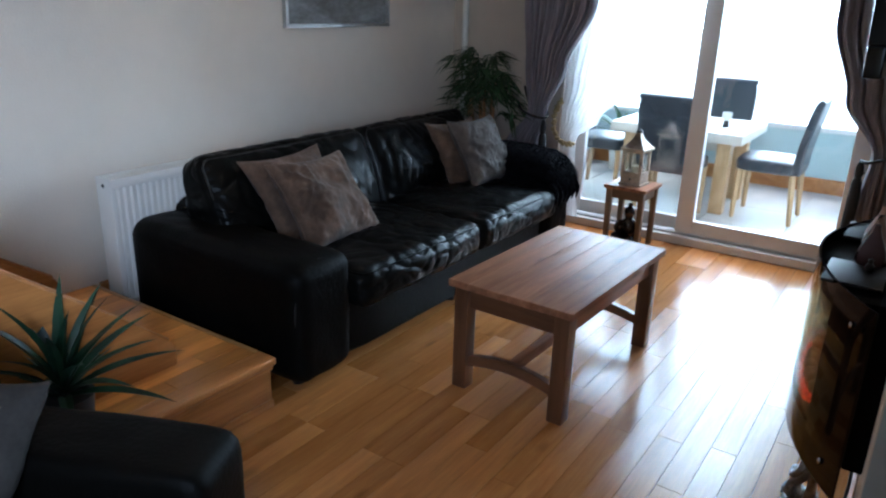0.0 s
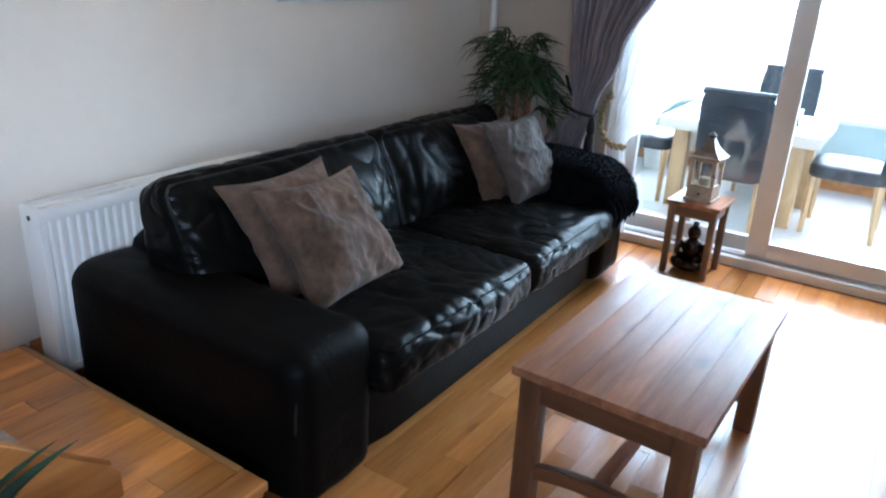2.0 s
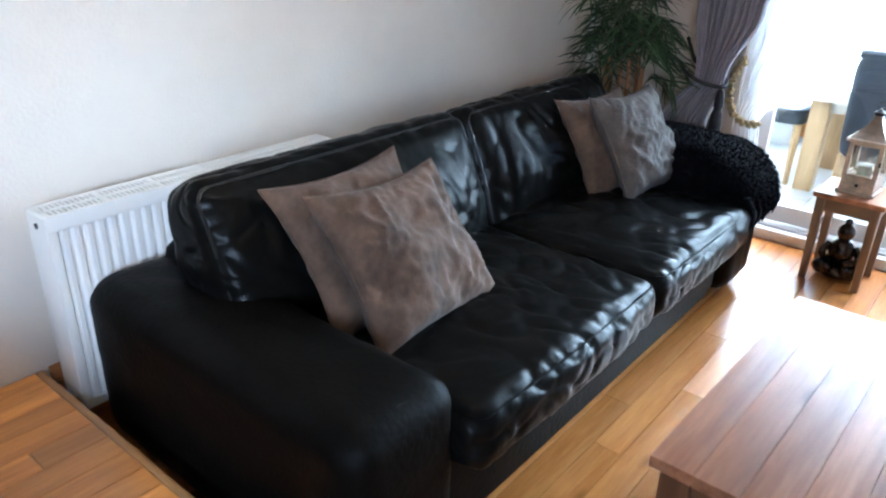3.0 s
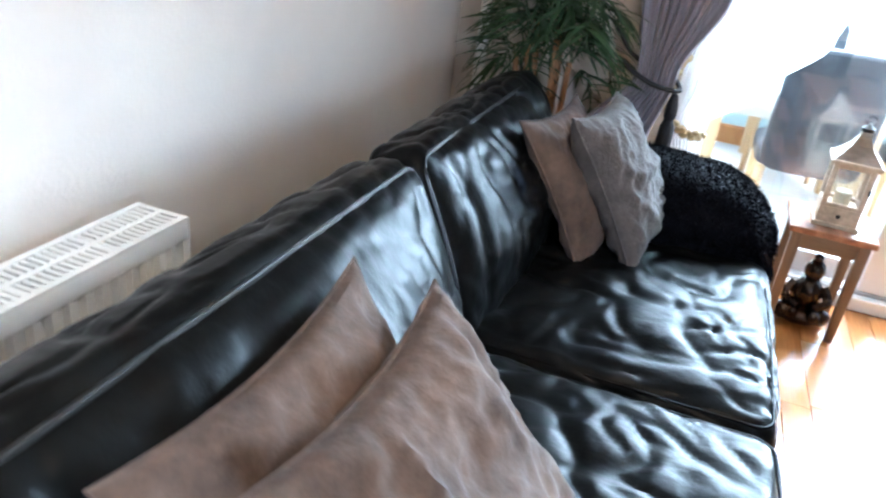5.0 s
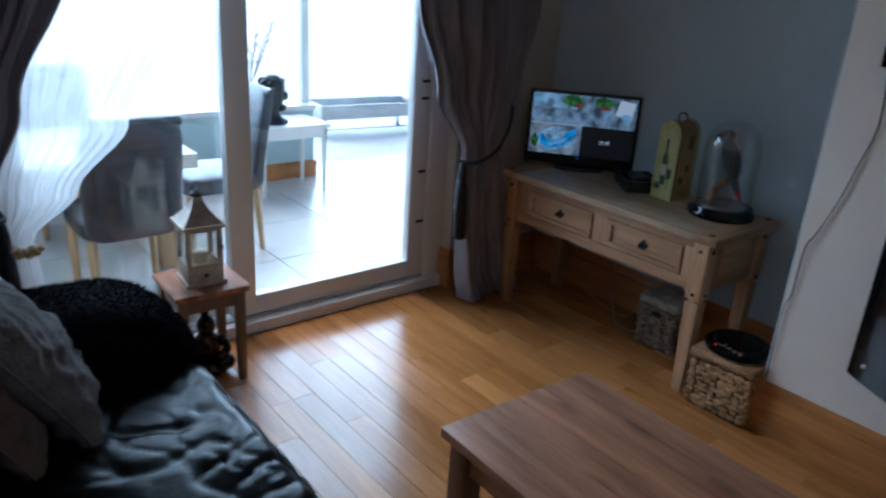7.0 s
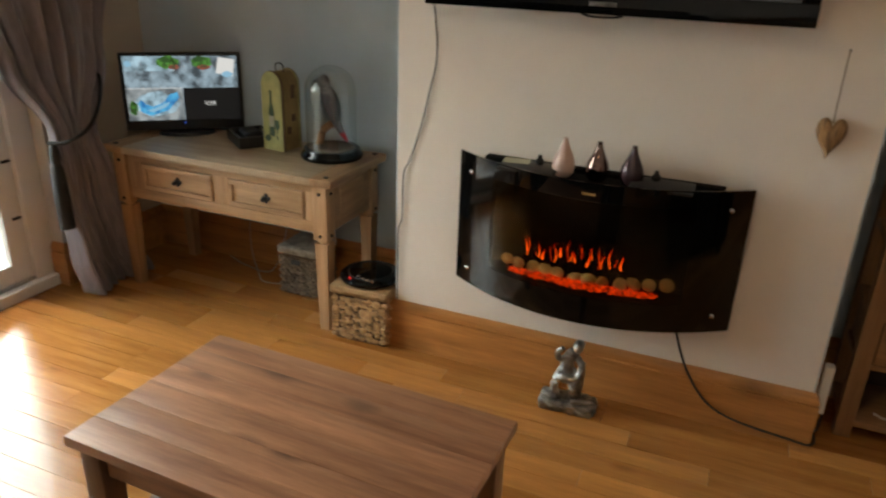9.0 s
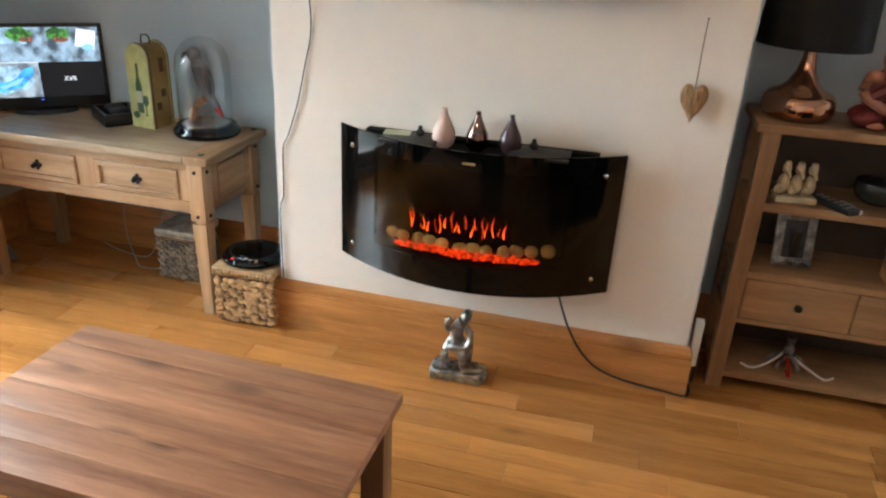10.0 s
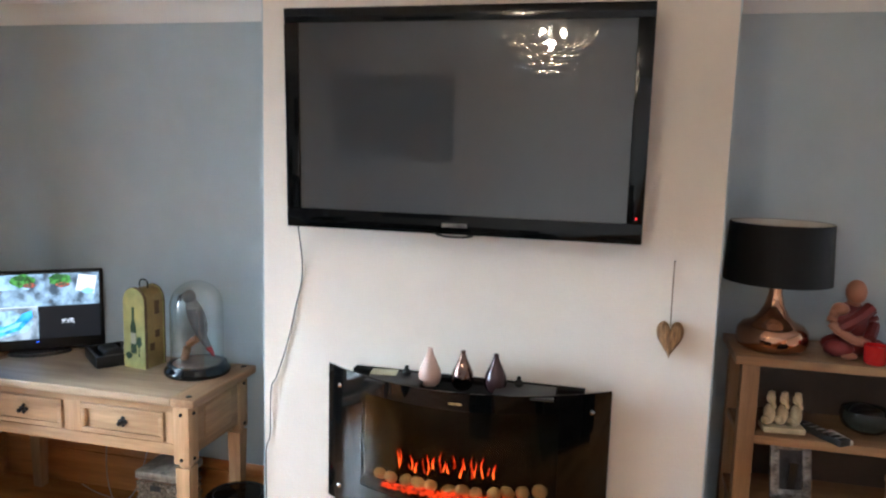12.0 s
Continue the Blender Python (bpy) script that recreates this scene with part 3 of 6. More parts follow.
sash(0.97, 1.855, 4.70, 0.07, 0.08)
s = sash(1.755, 2.785, 4.645, 0.11, 0.095)
for z in (0.36, 0.62, 0.98, 1.06, 1.3):
    part("catch", box(2.735, 2.775, 4.636, 4.646, z, z + 0.012, 0.002), IRON, s, "small dark catch")

# ---- sofa ----
sofa = thing("sofa", T((0.68, 2.9, 0)), "large black leather sofa with creased seats and wide low arms", "sofa")
O = (0.68, 2.9)


def sf(x0, x1, y0, y1, *rest, **kw):
    return puff(x0 - O[0], x1 - O[0], y0 - O[1], y1 - O[1], *rest, **kw)


part("base", sf(0.2, 1.2, 1.95, 3.85, 0.04, 0.31, 16, 10), LEATHER, sofa)
# Frame reaches past the cushions' rear, black in place of the shaded wall gap
part("back_frame", sf(0.19, 0.45, 1.92, 3.92, 0.04, 0.60, 12, 14), LEATHER, sofa)
for y0, y1 in ((1.70, 2.03), (3.77, 4.10)):
    arm = part("arm", sf(0.17, 1.235, y0, y1, 0.03, 0.535, 9, 24, bulge=0.012, crease=0.005, seed=y0, rad=0.075), LEATHER, sofa)
    bm = bmesh.new()
    tube(bm, curve([(1.19 - O[0], y0 + 0.03 - O[1], 0.06), (1.205 - O[0], y0 + 0.025 - O[1], 0.42), (1.19 - O[0], (y0 + y1) / 2 - O[1], 0.532), (1.205 - O[0], y1 - 0.025 - O[1], 0.42), (1.19 - O[0], y1 - 0.03 - O[1], 0.06)], 6), 0.004, 6)
    part("seam", bm, PIPING, arm)
for k, (y0, y1) in enumerate(((2.02, 2.945), (2.95, 3.79))):
    c = part("seat_cushion", sf(0.42, 1.285, y0, y1, 0.275, 0.445, 5.5, 84, bulge=0.03, crease=0.0095, seed=3 + k * 5, grain=7.5, front=0.02, rad=0.055), CREASED, sofa, "creased black leather seat cushion")
    hx, hy, r = 0.4325, (y1 - y0) / 2, 0.055
    pts = []
    for a, b in around(hx - 0.29 * r, hy - 0.29 * r, 0.71 * r):
        sw = 0.02 * 0.4 * (1 - (b / hy) ** 2) * a / hx if a > 0 else 0
        pts.append((0.8525 - O[0] + a + sw, (y0 + y1) / 2 - O[1] + b, 0.445 - 0.29 * r))
    bm = tube(bmesh.new(), pts, 0.0035, 6)
    part("piping", bm, LEATHER, c)
tilt = Matrix.Rotation(radians(-16), 4, "Y")
for k, (y0, y1) in enumerate(((1.87, 2.945), (2.95, 3.95))):
    bm = puff(-0.12, 0.12, (y0 - y1) / 2, (y1 - y0) / 2, -0.24, 0.23, 7, 84, bulge=0.01, crease=0.009, seed=11 + k * 7, grain=7, front=0.075, rad=0.06)
    for v in bm.verts:
        v.co.x *= 1 - 0.38 * max(0, (v.co.z + 0.05) / 0.28) ** 1.3
    c = part("back_cushion", bm, CREASED, sofa, "creased black leather back cushion", at=T((0.48 - O[0], (y0 + y1) / 2 - O[1], 0.585)) @ tilt)
    w, r = (y1 - y0) / 2, 0.06
    pts = []
    for a, b in around(w - 0.29 * r, 0.235 - 0.29 * r, 0.71 * r):
        z = b - 0.005
        x = 0.12 - 0.29 * r
        pts.append((x * (1 - 0.38 * max(0, (z + 0.05) / 0.28) ** 1.3), a, z))
    bm = tube(bmesh.new(), pts, 0.005, 6)
    part("piping", bm, PIPING, c)
for x in (0.25, 1.12):
    for y0 in (1.8, 2.9, 4.0):
        part("foot", lathe(bmesh.new(), [(0, 0), (0.025, 0), (0.03, 0.05), (0, 0.05)], 12, (x - O[0], y0 - O[1])), BLACK, sofa)

# ---- scatter cushions and throw ----
CUSH = [
    ("taupe brown suede scatter cushion standing against the sofa's back", SUEDE, (0.822, 2.302, 0.612), (0.0, 0.49, -0.01), (-0.276, 0.0, 0.351), 0.49, 0.455, 0.17),
    ("taupe brown suede scatter cushion behind another", SUEDE, (0.702, 2.267, 0.622), (0.005, 0.49, 0.012), (-0.26, 0.0, 0.35), 0.49, 0.45, 0.12),
    ("silver-grey woven scatter cushion leaning at the sofa's end", GREYC, (0.835, 3.65, 0.64), (0.05, 0.40, 0.0), (-0.23, 0.06, 0.37), 0.41, 0.43, 0.17),
    ("brown suede scatter cushion tucked behind a grey one", SUEDE, (0.72, 3.60, 0.62), (0.06, 0.40, 0.0), (-0.23, 0.05, 0.37), 0.42, 0.43, 0.12),
]
for k, (lab, m, c, u, v, w, h, t) in enumerate(CUSH):
    cu = thing("scatter_cushion", axes(c, u, v), lab, "cushion", "scatter cushions on the sofa")
    part("cover", pillow(w, h, t, k * 4.0 + 1), m, cu)
    ring = [(-1 + 2 * q / 12, -1) for q in range(12)] + [(1, -1 + 2 * q / 12) for q in range(12)] + [(1 - 2 * q / 12, 1) for q in range(12)] + [(-1, 1 - 2 * q / 12) for q in range(12)] + [(-1, -0.999)]
    pts = [(a * (1 - 0.13 * (1 - b * b)) * w / 2, b * (1 - 0.13 * (1 - a * a)) * h / 2, 0) for a, b in ring]
    part("seam", tube(bmesh.new(), pts, 0.0035, 5), m, cu)

throw = thing("throw", T((0.885, 3.95, 0.5)), "black long-pile throw draped over the sofa's arm", "throw")
bm = puff(-0.46, 0.41, -0.25, 0.20, -0.14, 0.125, 3.2, 60, bulge=0.02, crease=0.007, seed=5, grain=6)
for v in bm.verts:
    if v.co.x > 0.2:
        v.co.z -= (v.co.x - 0.2) ** 2 * 1.6
bm.normal_update()
TUFTS = [(v.co.copy(), v.normal.copy()) for v in bm.verts if v.co.z > -0.1]
part("cloth", bm, FUR, throw)
bm = bmesh.new()
rr = random.Random(2)
for c, nn in TUFTS:
    for k in range(2):
        d = (nn * 0.6 + Vector((rr.uniform(-1, 1), rr.uniform(-1, 1), rr.uniform(-0.8, 0.2))) * 0.6).normalized() * rr.uniform(0.009, 0.018)
        p = c + Vector((rr.uniform(-0.012, 0.012), rr.uniform(-0.012, 0.012), 0)) - nn * 0.003
        s2 = d.cross(nn).normalized() * 0.0016
        vs = [bm.verts.new(q) for q in (p - s2, p + s2, p + d * 0.6 + nn * 0.003 + s2 * 0.7, p + d)]
        bm.faces.new(vs)
tagged(part("fur", bm, FUR, throw), kind="stuff")
for k in range(6):
    yy = -0.2 + k * 0.06
    bm = tube(bmesh.new(), curve([(0.37, yy, -0.02), (0.405, yy + 0.01, -0.08), (0.40, yy + 0.005 * (k % 3), -0.15 - 0.012 * (k % 2))], 4), [0.012] * 4 + [0.014, 0.013, 0.011, 0.007, 0.003], 6)
    part("tassel", bm, FUR, throw)

# ---- coffee table ----
ct = thing("coffee_table", pose(1.893, 2.597, 0, 0, 0, -1.6), "walnut-brown wooden coffee table with a planked top and arched rails", "coffee table")
L2, W2, ZT = 0.462, 0.268, 0.468
for k in range(6):
    w = 2 * W2 / 6
    x0 = -W2 + k * w
    part("plank", box(x0 + 0.0003, x0 + w - 0.0003, -L2, L2, ZT - 0.028, ZT, 0.0014, 2), WALNUT, ct)
part("underframe", box(-W2 + 0.02, W2 - 0.02, -L2 + 0.02, L2 - 0.02, ZT - 0.034, ZT - 0.028), WALNUT, ct)
for sx in (-1, 1):
    for sy in (-1, 1):
        x, yy = sx * (W2 - 0.05), sy * (L2 - 0.05)
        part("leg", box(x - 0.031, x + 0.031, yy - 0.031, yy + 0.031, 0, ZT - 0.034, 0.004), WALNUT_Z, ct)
for sx in (-1, 1):
    part("apron", box(sx * (W2 - 0.05) - 0.012, sx * (W2 - 0.05) + 0.012, -L2 + 0.081, L2 - 0.081, ZT - 0.115, ZT - 0.034, 0.002), WALNUT, ct)
for sy in (-1, 1):
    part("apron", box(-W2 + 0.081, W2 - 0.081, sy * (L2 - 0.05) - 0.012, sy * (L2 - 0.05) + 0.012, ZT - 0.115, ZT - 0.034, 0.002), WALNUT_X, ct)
    bm = bmesh.new()
    n = 12
    for k in range(n):
        a, b = -1 + 2 * k / n, -1 + 2 * (k + 1) / n
        za, zb = 0.12 + 0.028 * (1 - a * a), 0.12 + 0.028 * (1 - b * b)
        xs = W2 - 0.081
        yc = sy * (L2 - 0.05)
        vs = [bm.verts.new((xa * xs, yc + s2 * 0.014, zz + dz)) for xa, zz in ((a, za), (b, zb)) for s2 in (-1, 1) for dz in (-0.022, 0.022)]
        for q in ((0, 1, 3, 2), (4, 6, 7, 5), (0, 4, 5, 1), (2, 3, 7, 6), (1, 5, 7, 3), (0, 2, 6, 4)):
            bm.faces.new([vs[i] for i in q])
    bmesh.ops.remove_doubles(bm, verts=bm.verts[:], dist=1e-5)
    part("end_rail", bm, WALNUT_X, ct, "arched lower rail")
part("stretcher", box(-0.018, 0.018, -L2 + 0.064, L2 - 0.064, 0.125, 0.165, 0.003), WALNUT, ct)

# ---- side table, lantern, figure ----
DULL_Z = wood("dull_brown_pine_leg", (0.24, 0.15, 0.08), (0.14, 0.085, 0.045), "z", 0.5, 0.1)
DULL_X = wood("dull_brown_pine_rail", (0.24, 0.15, 0.08), (0.14, 0.085, 0.045), "x", 0.5, 0.1)
st = thing("side_table", pose(1.527, 4.392, 0, 0, 0, -2), "small brown wooden side table with tapered legs", "side table")
part("tabletop", box(-0.14, 0.14, -0.14, 0.14, 0.385, 0.408, 0.005, 3), WALNUT, st)
for sx in (-1, 1):
    for sy in (-1, 1):
        bm = box(sx * 0.108 - 0.018, sx * 0.108 + 0.018, sy * 0.108 - 0.018, sy * 0.108 + 0.018, 0, 0.385, 0.003)
        for v in bm.verts:
            if v.co.z < 0.1:
                v.co.x = sx * 0.108 + (v.co.x - sx * 0.108) * 0.8
                v.co.y = sy * 0.108 + (v.co.y - sy * 0.108) * 0.8
        part("leg", bm, DULL_Z, st)
    part("apron", box(sx * 0.108 - 0.008, sx * 0.108 + 0.008, -0.09, 0.09, 0.325, 0.385, 0.002), DULL_X, st)
    part("apron", box(-0.09, 0.09, sx * 0.108 - 0.008, sx * 0.108 + 0.008, 0.325, 0.385, 0.002), DULL_X, st)

lan = thing("lantern", pose(1.53, 4.39, 0.408, 0, 0, -4), "cream wooden candle lantern with a pitched roof and glass sides", "lantern")
CREAMW = mat("chipped_cream_wood", (0.58, 0.47, 0.35), 0.6, 0, 0.18, 12, 0.2, 40, fine=0.2)
part("base", box(-0.075, 0.075, -0.075, 0.075, 0, 0.014, 0.003), CREAMW, lan)
dr = part("drawer", box(-0.066, 0.066, -0.066, 0.066, 0.014, 0.07, 0.003), CREAMW, lan)
part("knob", ball(bmesh.new(), (0, -0.07, 0.042), 0.008), IRON, dr, "dark iron knob")
for sx in (-1, 1):
    for sy in (-1, 1):
        part("post", box(sx * 0.058 - 0.009, sx * 0.058 + 0.009, sy * 0.058 - 0.009, sy * 0.058 + 0.009, 0.07, 0.222, 0.002), CREAMW, lan)
for a in range(4):
    bm = box(-0.049, 0.049, -0.061, -0.057, 0.073, 0.22)
    g = part("pane", bm, DOME, lan, smooth=False, at=Matrix.Rotation(a * math.pi / 2, 4, "Z"))
    g.visible_shadow = False
    for z in (0.07, 0.208):
        part("rail", box(-0.049, 0.049, -0.066, -0.052, z, z + 0.014, 0.002), CREAMW, lan, at=Matrix.Rotation(a * math.pi / 2, 4, "Z"))
part("roof_edge", box(-0.08, 0.08, -0.08, 0.08, 0.222, 0.236, 0.003), CREAMW, lan)
bm = bmesh.new()
prof = [(0.105, 0.236), (0.075, 0.258), (0.045, 0.285), (0.026, 0.315), (0.022, 0.33)]
lathe(bm, prof, 4)
bmesh.ops.rotate(bm, verts=bm.verts, cent=(0, 0, 0), matrix=Matrix.Rotation(math.pi / 4, 3, "Z"))
part("roof", bm, mat("tarnished_tin", (0.24, 0.19, 0.15), 0.35, 0.7, 0.25, 14), lan, "tarnished metal roof", False)
bm = lathe(bmesh.new(), [(0, 0.328), (0.02, 0.33), (0.022, 0.342), (0.01, 0.35), (0.004, 0.358), (0, 0.36)], 12)
tube(bm, [(0.016 * math.cos(k * 0.5), 0, 0.368 + 0.016 * math.sin(k * 0.5)) for k in range(13)], 0.0025, 6)
part("ring", bm, IRON, lan)
part("candle", lathe(bmesh.new(), [(0, 0.072), (0.028, 0.072), (0.028, 0.115), (0.022, 0.119), (0, 0.117)], 16), mat("cream_wax", (0.7, 0.62, 0.45), 0.5), lan, "short cream candle")
part("catch", box(0.06, 0.068, -0.072, -0.066, 0.135, 0.155, 0.002), IRON, lan)

bm = bmesh.new()
ball(bm, (0, 0, 0.03), (0.07, 0.06, 0.032))
ball(bm, (0, 0, 0.1), (0.045, 0.04, 0.06))
ball(bm, (0, -0.005, 0.18), (0.03, 0.03, 0.036))
for s2 in (-1, 1):
    ball(bm, (s2 * 0.05, -0.02, 0.04), (0.035, 0.03, 0.03))
    tube(bm, curve([(s2 * 0.04, 0, 0.13), (s2 * 0.06, -0.02, 0.09), (s2 * 0.02, -0.04, 0.07)], 5), 0.014, 7)
    ball(bm, (s2 * 0.03, -0.05, 0.05), (0.018, 0.018, 0.02))
ball(bm, (0.0, 0.0, 0.218), (0.014, 0.014, 0.014))
fig = tagged(link("ornament", bm, BRONZE), "small dark bronze seated ornament beneath the side table", "ornament")
fig.matrix_basis = pose(1.53, 4.38, 0) @ Matrix.Scale(1.22, 4)

# ---- radiator ----
rad = thing("radiator", T((0.036, 1.655, 0.13)), "white steel panel radiator behind the sofa", "radiator")
LR = 0.99
bm = bmesh.new()
n = 29
prof = []
for k in range(n):
    y0 = 0.022 + k * (LR - 0.044) / n
    w = (LR - 0.044) / n
    prof += [(0.128, y0), (0.128, y0 + w * 0.18), (0.138, y0 + w * 0.35), (0.138, y0 + w * 0.75), (0.128, y0 + w * 0.92)]
lo = [bm.verts.new((x, yy, 0.03)) for x, yy in prof]
hi = [bm.verts.new((x, yy, 0.545)) for x, yy in prof]
for k in range(len(prof) - 1):
    bm.faces.new((lo[k], lo[k + 1], hi[k + 1], hi[k]))
bx(bm, 0.118, 0.1275, 0.0, LR, 0.004, 0.586, 0.002)
part("front_panel", bm, RADW, rad)
bm = bmesh.new()
bx(bm, 0.1275, 0.14, 0.0, LR, 0.0, 0.03, 0.004)
bx(bm, 0.1275, 0.14, 0.0, LR, 0.546, 0.586, 0.004)
bx(bm, 0.1275, 0.14, 0.0, 0.022, 0.03, 0.546, 0.002)
part("border", bm, RADW, rad)
part("rear_panel", box(0.03, 0.045, 0.0, LR, 0.0, 0.58, 0.004), RADW, rad)
for y0 in (-0.004, LR):
    part("side_cover", box(0.03, 0.141, y0, y0 + 0.004, 0.03, 0.586, 0.001), RADW, rad)
bm = bmesh.new()
bx(bm, 0.03, 0.042, 0, LR, 0.584, 0.590)
bx(bm, 0.129, 0.141, 0, LR, 0.584, 0.590)
bx(bm, 0.080, 0.091, 0, LR, 0.585, 0.5895)
for k in range(7):
    yy = k * (LR - 0.012) / 6
    bx(bm, 0.042, 0.129, yy, yy + 0.012, 0.584, 0.5895)
for k in range(72):
    yy = 0.012 + k * (LR - 0.024) / 72
    bx(bm, 0.042, 0.129, yy, yy + 0.007, 0.583, 0.588)
part("top_grille", bm, RADW, rad, "slotted top grille")
bm = tube(bmesh.new(), [(0.085, 0.03, 0.03), (0.085, -0.02, 0.02), (0.085, -0.02, -0.13)], 0.008, 8)
lathe(bm, [(0, 0.0), (0.016, 0.0), (0.018, 0.03), (0.012, 0.05), (0, 0.05)], 12, (0.085, -0.02))
part("valve", bm, CHROME, rad, "chrome valve and pipe")
for yy in (0.2, 0.75):
    part("wall_bracket", box(-0.034, 0.03, yy, yy + 0.04, 0.1, 0.5), RADW, rad)
part("vent_plug", lathe(bmesh.new(), [(0, 0.0), (0.008, 0), (0.008, 0.003), (0, 0.003)], 10), IRON, rad, at=Matrix.Translation((0.085, -0.004, 0.555)) @ Matrix.Rotation(math.pi / 2, 4, "X"))

# ---- picture ----
pic = thing("picture", T((0, 3.31, 1.32)), "grey-blue abstract picture in a slim silver frame", "picture")
bm = bmesh.new()
bx(bm, 0.004, 0.032, -0.45, 0.45, 0.0, 0.022, 0.003)
bx(bm, 0.004, 0.032, -0.45, 0.45, 0.578, 0.6, 0.003)
bx(bm, 0.004, 0.032, -0.45, -0.428, 0.022, 0.578, 0.003)
bx(bm, 0.004, 0.032, 0.428, 0.45, 0.022, 0.578, 0.003)
part("picture_frame", bm, FRAMESIL, pic)
part("print", box(0.004, 0.016, -0.428, 0.428, 0.022, 0.578), CANVAS, pic, smooth=False)

# ---- pipe in the corner ----
bm = tube(bmesh.new(), [(0.12, 4.52, 0), (0.12, 4.52, H)], 0.022, 12)
structure("pipe", bm, WHITE, "white painted pipe in the corner", True)


# ---- curtains ----
def drape(levels, y0, folds, amp, nz=60, nx=150, seed=0.0, wob=0.02):
    """Hung cloth: levels of (height, left, right, depth of fold), joined smoothly, with folds across."""
    bm = bmesh.new()
    zs = [l[0] for l in levels]
    grid = []
    for j in range(nz + 1):
        z = zs[0] + (zs[-1] - zs[0]) * j / nz
        k = max(i for i in range(len(levels) - 1) if z <= levels[i][0] + 1e-6)
        a, b = levels[k], levels[k + 1]
        t = (a[0] - z) / (a[0] - b[0])
        t = t * t * (3 - 2 * t)
        xl, xr, f = (a[i] + (b[i] - a[i]) * t for i in (1, 2, 3))
        row = []
        for i in range(nx + 1):
            u = i / nx
            ph = u * folds * 2 * math.pi + 1.6 * noise.noise(Vector((u * 4 + seed, z * 0.8, 1)))
            d = amp * f * (math.sin(ph) + 0.35 * math.sin(ph * 2.3 + 1 + z)) + wob * noise.noise(Vector((u * 3, z * 2.2, seed + 5)))
            row.append(bm.verts.new((xl + (xr - xl) * u + 0.25 * amp * f * math.cos(ph), y0 + d, z)))
        grid.append(row)
    for r, s in zip(grid, grid[1:]):
        for i in range(nx):
            bm.faces.new((r[i], r[i + 1], s[i + 1], s[i]))
    return bm


def solid(ob, t):
    m = ob.modifiers.new("thickness", "SOLIDIFY")
    m.thickness = t
    return ob


cl = thing("curtain", T((0, 0, 0)), "slate-mauve lined curtain tied back beside the patio doors", "curtain", "curtains at the patio doors")
solid(part("cloth", drape([(2.235, 0.52, 1.34, 1), (1.5, 0.66, 1.17, 1), (1.1, 0.70, 1.0, 0.75), (0.80, 0.745, 0.885, 0.35), (0.55, 0.58, 0.83, 0.7), (0.01, 0.50, 0.82, 1)], 4.37, 9, 0.035), CURT, cl), 0.003)
bm = bmesh.new()
tube(bm, curve([(0.70, 4.32, 0.83), (0.75, 4.27, 0.81), (0.83, 4.27, 0.78), (0.91, 4.31, 0.77), (0.86, 4.42, 0.80), (0.72, 4.44, 0.84), (0.62, 4.54, 0.93)], 6), 0.0085, 8)
tie = part("tieback", bm, TIE, cl, "black corded tieback")
bm = lathe(bmesh.new(), [(0, 0.76), (0.012, 0.755), (0.02, 0.72), (0.022, 0.68), (0.016, 0.665), (0.026, 0.64), (0.032, 0.5), (0.03, 0.40), (0, 0.40)], 14, (0.90, 4.31))
part("tassel", bm, TIE, tie)

cr = thing("curtain", T((0, 0, 0)), "slate-mauve lined curtain tied back towards the console table", "curtain", "curtains at the patio doors")
solid(part("cloth", drape([(2.235, 2.42, 3.26, 1), (1.45, 2.50, 3.20, 1), (1.05, 2.62, 3.14, 0.8), (0.76, 2.80, 3.0, 0.4), (0.5, 2.77, 3.06, 0.8), (0.2, 2.80, 3.12, 1.1), (0.01, 2.84, 3.2, 1.3)], 4.39, 7, 0.036, seed=4, wob=0.05), CURT, cr), 0.003)
bm = bmesh.new()
tube(bm, curve([(2.76, 4.37, 0.74), (2.80, 4.30, 0.745), (2.9, 4.28, 0.79), (3.0, 4.31, 0.88), (3.08, 4.38, 0.97), (3.12, 4.5, 0.99), (3.13, 4.56, 0.99)], 6), 0.0085, 8)
tie = part("tieback", bm, TIE, cr, "black corded tieback")
bm = lathe(bmesh.new(), [(0, 0.74), (0.012, 0.735), (0.02, 0.71), (0.022, 0.67), (0.016, 0.655), (0.026, 0.63), (0.032, 0.5), (0.032, 0.37), (0, 0.37)], 14, (2.765, 4.345))
part("tassel", bm, TIE, tie)

ns = thing("net_curtain", T((0, 0, 0)), "white net curtain swept aside by a beaded gold tieback", "net curtain")
part("cloth", drape([(2.07, 0.93, 1.98, 1), (1.53, 0.92, 1.68, 1), (1.3, 0.91, 1.53, 1), (0.98, 0.90, 1.37, 0.9), (0.75, 0.89, 1.18, 0.7), (0.60, 0.90, 1.02, 0.35), (0.45, 0.92, 1.03, 0.5), (0.06, 0.93, 1.08, 0.8)], 4.575, 9, 0.008, seed=9, wob=0.012), SHEER, ns)
bm = bmesh.new()
pts = curve([(0.905, 4.55, 0.86), (0.875, 4.53, 0.78), (0.885, 4.515, 0.66), (0.95, 4.51, 0.585), (1.03, 4.53, 0.575)], 9)
tb = part("beaded_tieback", tube(bm, pts, 0.004, 6), BEAD, ns, "string of antique gold beads")
bead = None
for k, p in enumerate(pts):
    m = T(p + Vector((0.008 * math.sin(k * 2.1), -0.004, 0.008 * math.cos(k * 2.1)))) @ Matrix.Scale(0.014 + 0.005 * (k % 2), 4)
    if bead is None:
        bead = part("bead", ball(bmesh.new(), (0, 0, 0), 1.0, 1), BEAD, tb, at=m)
    else:
        piece("bead", bead.data, tb, m)


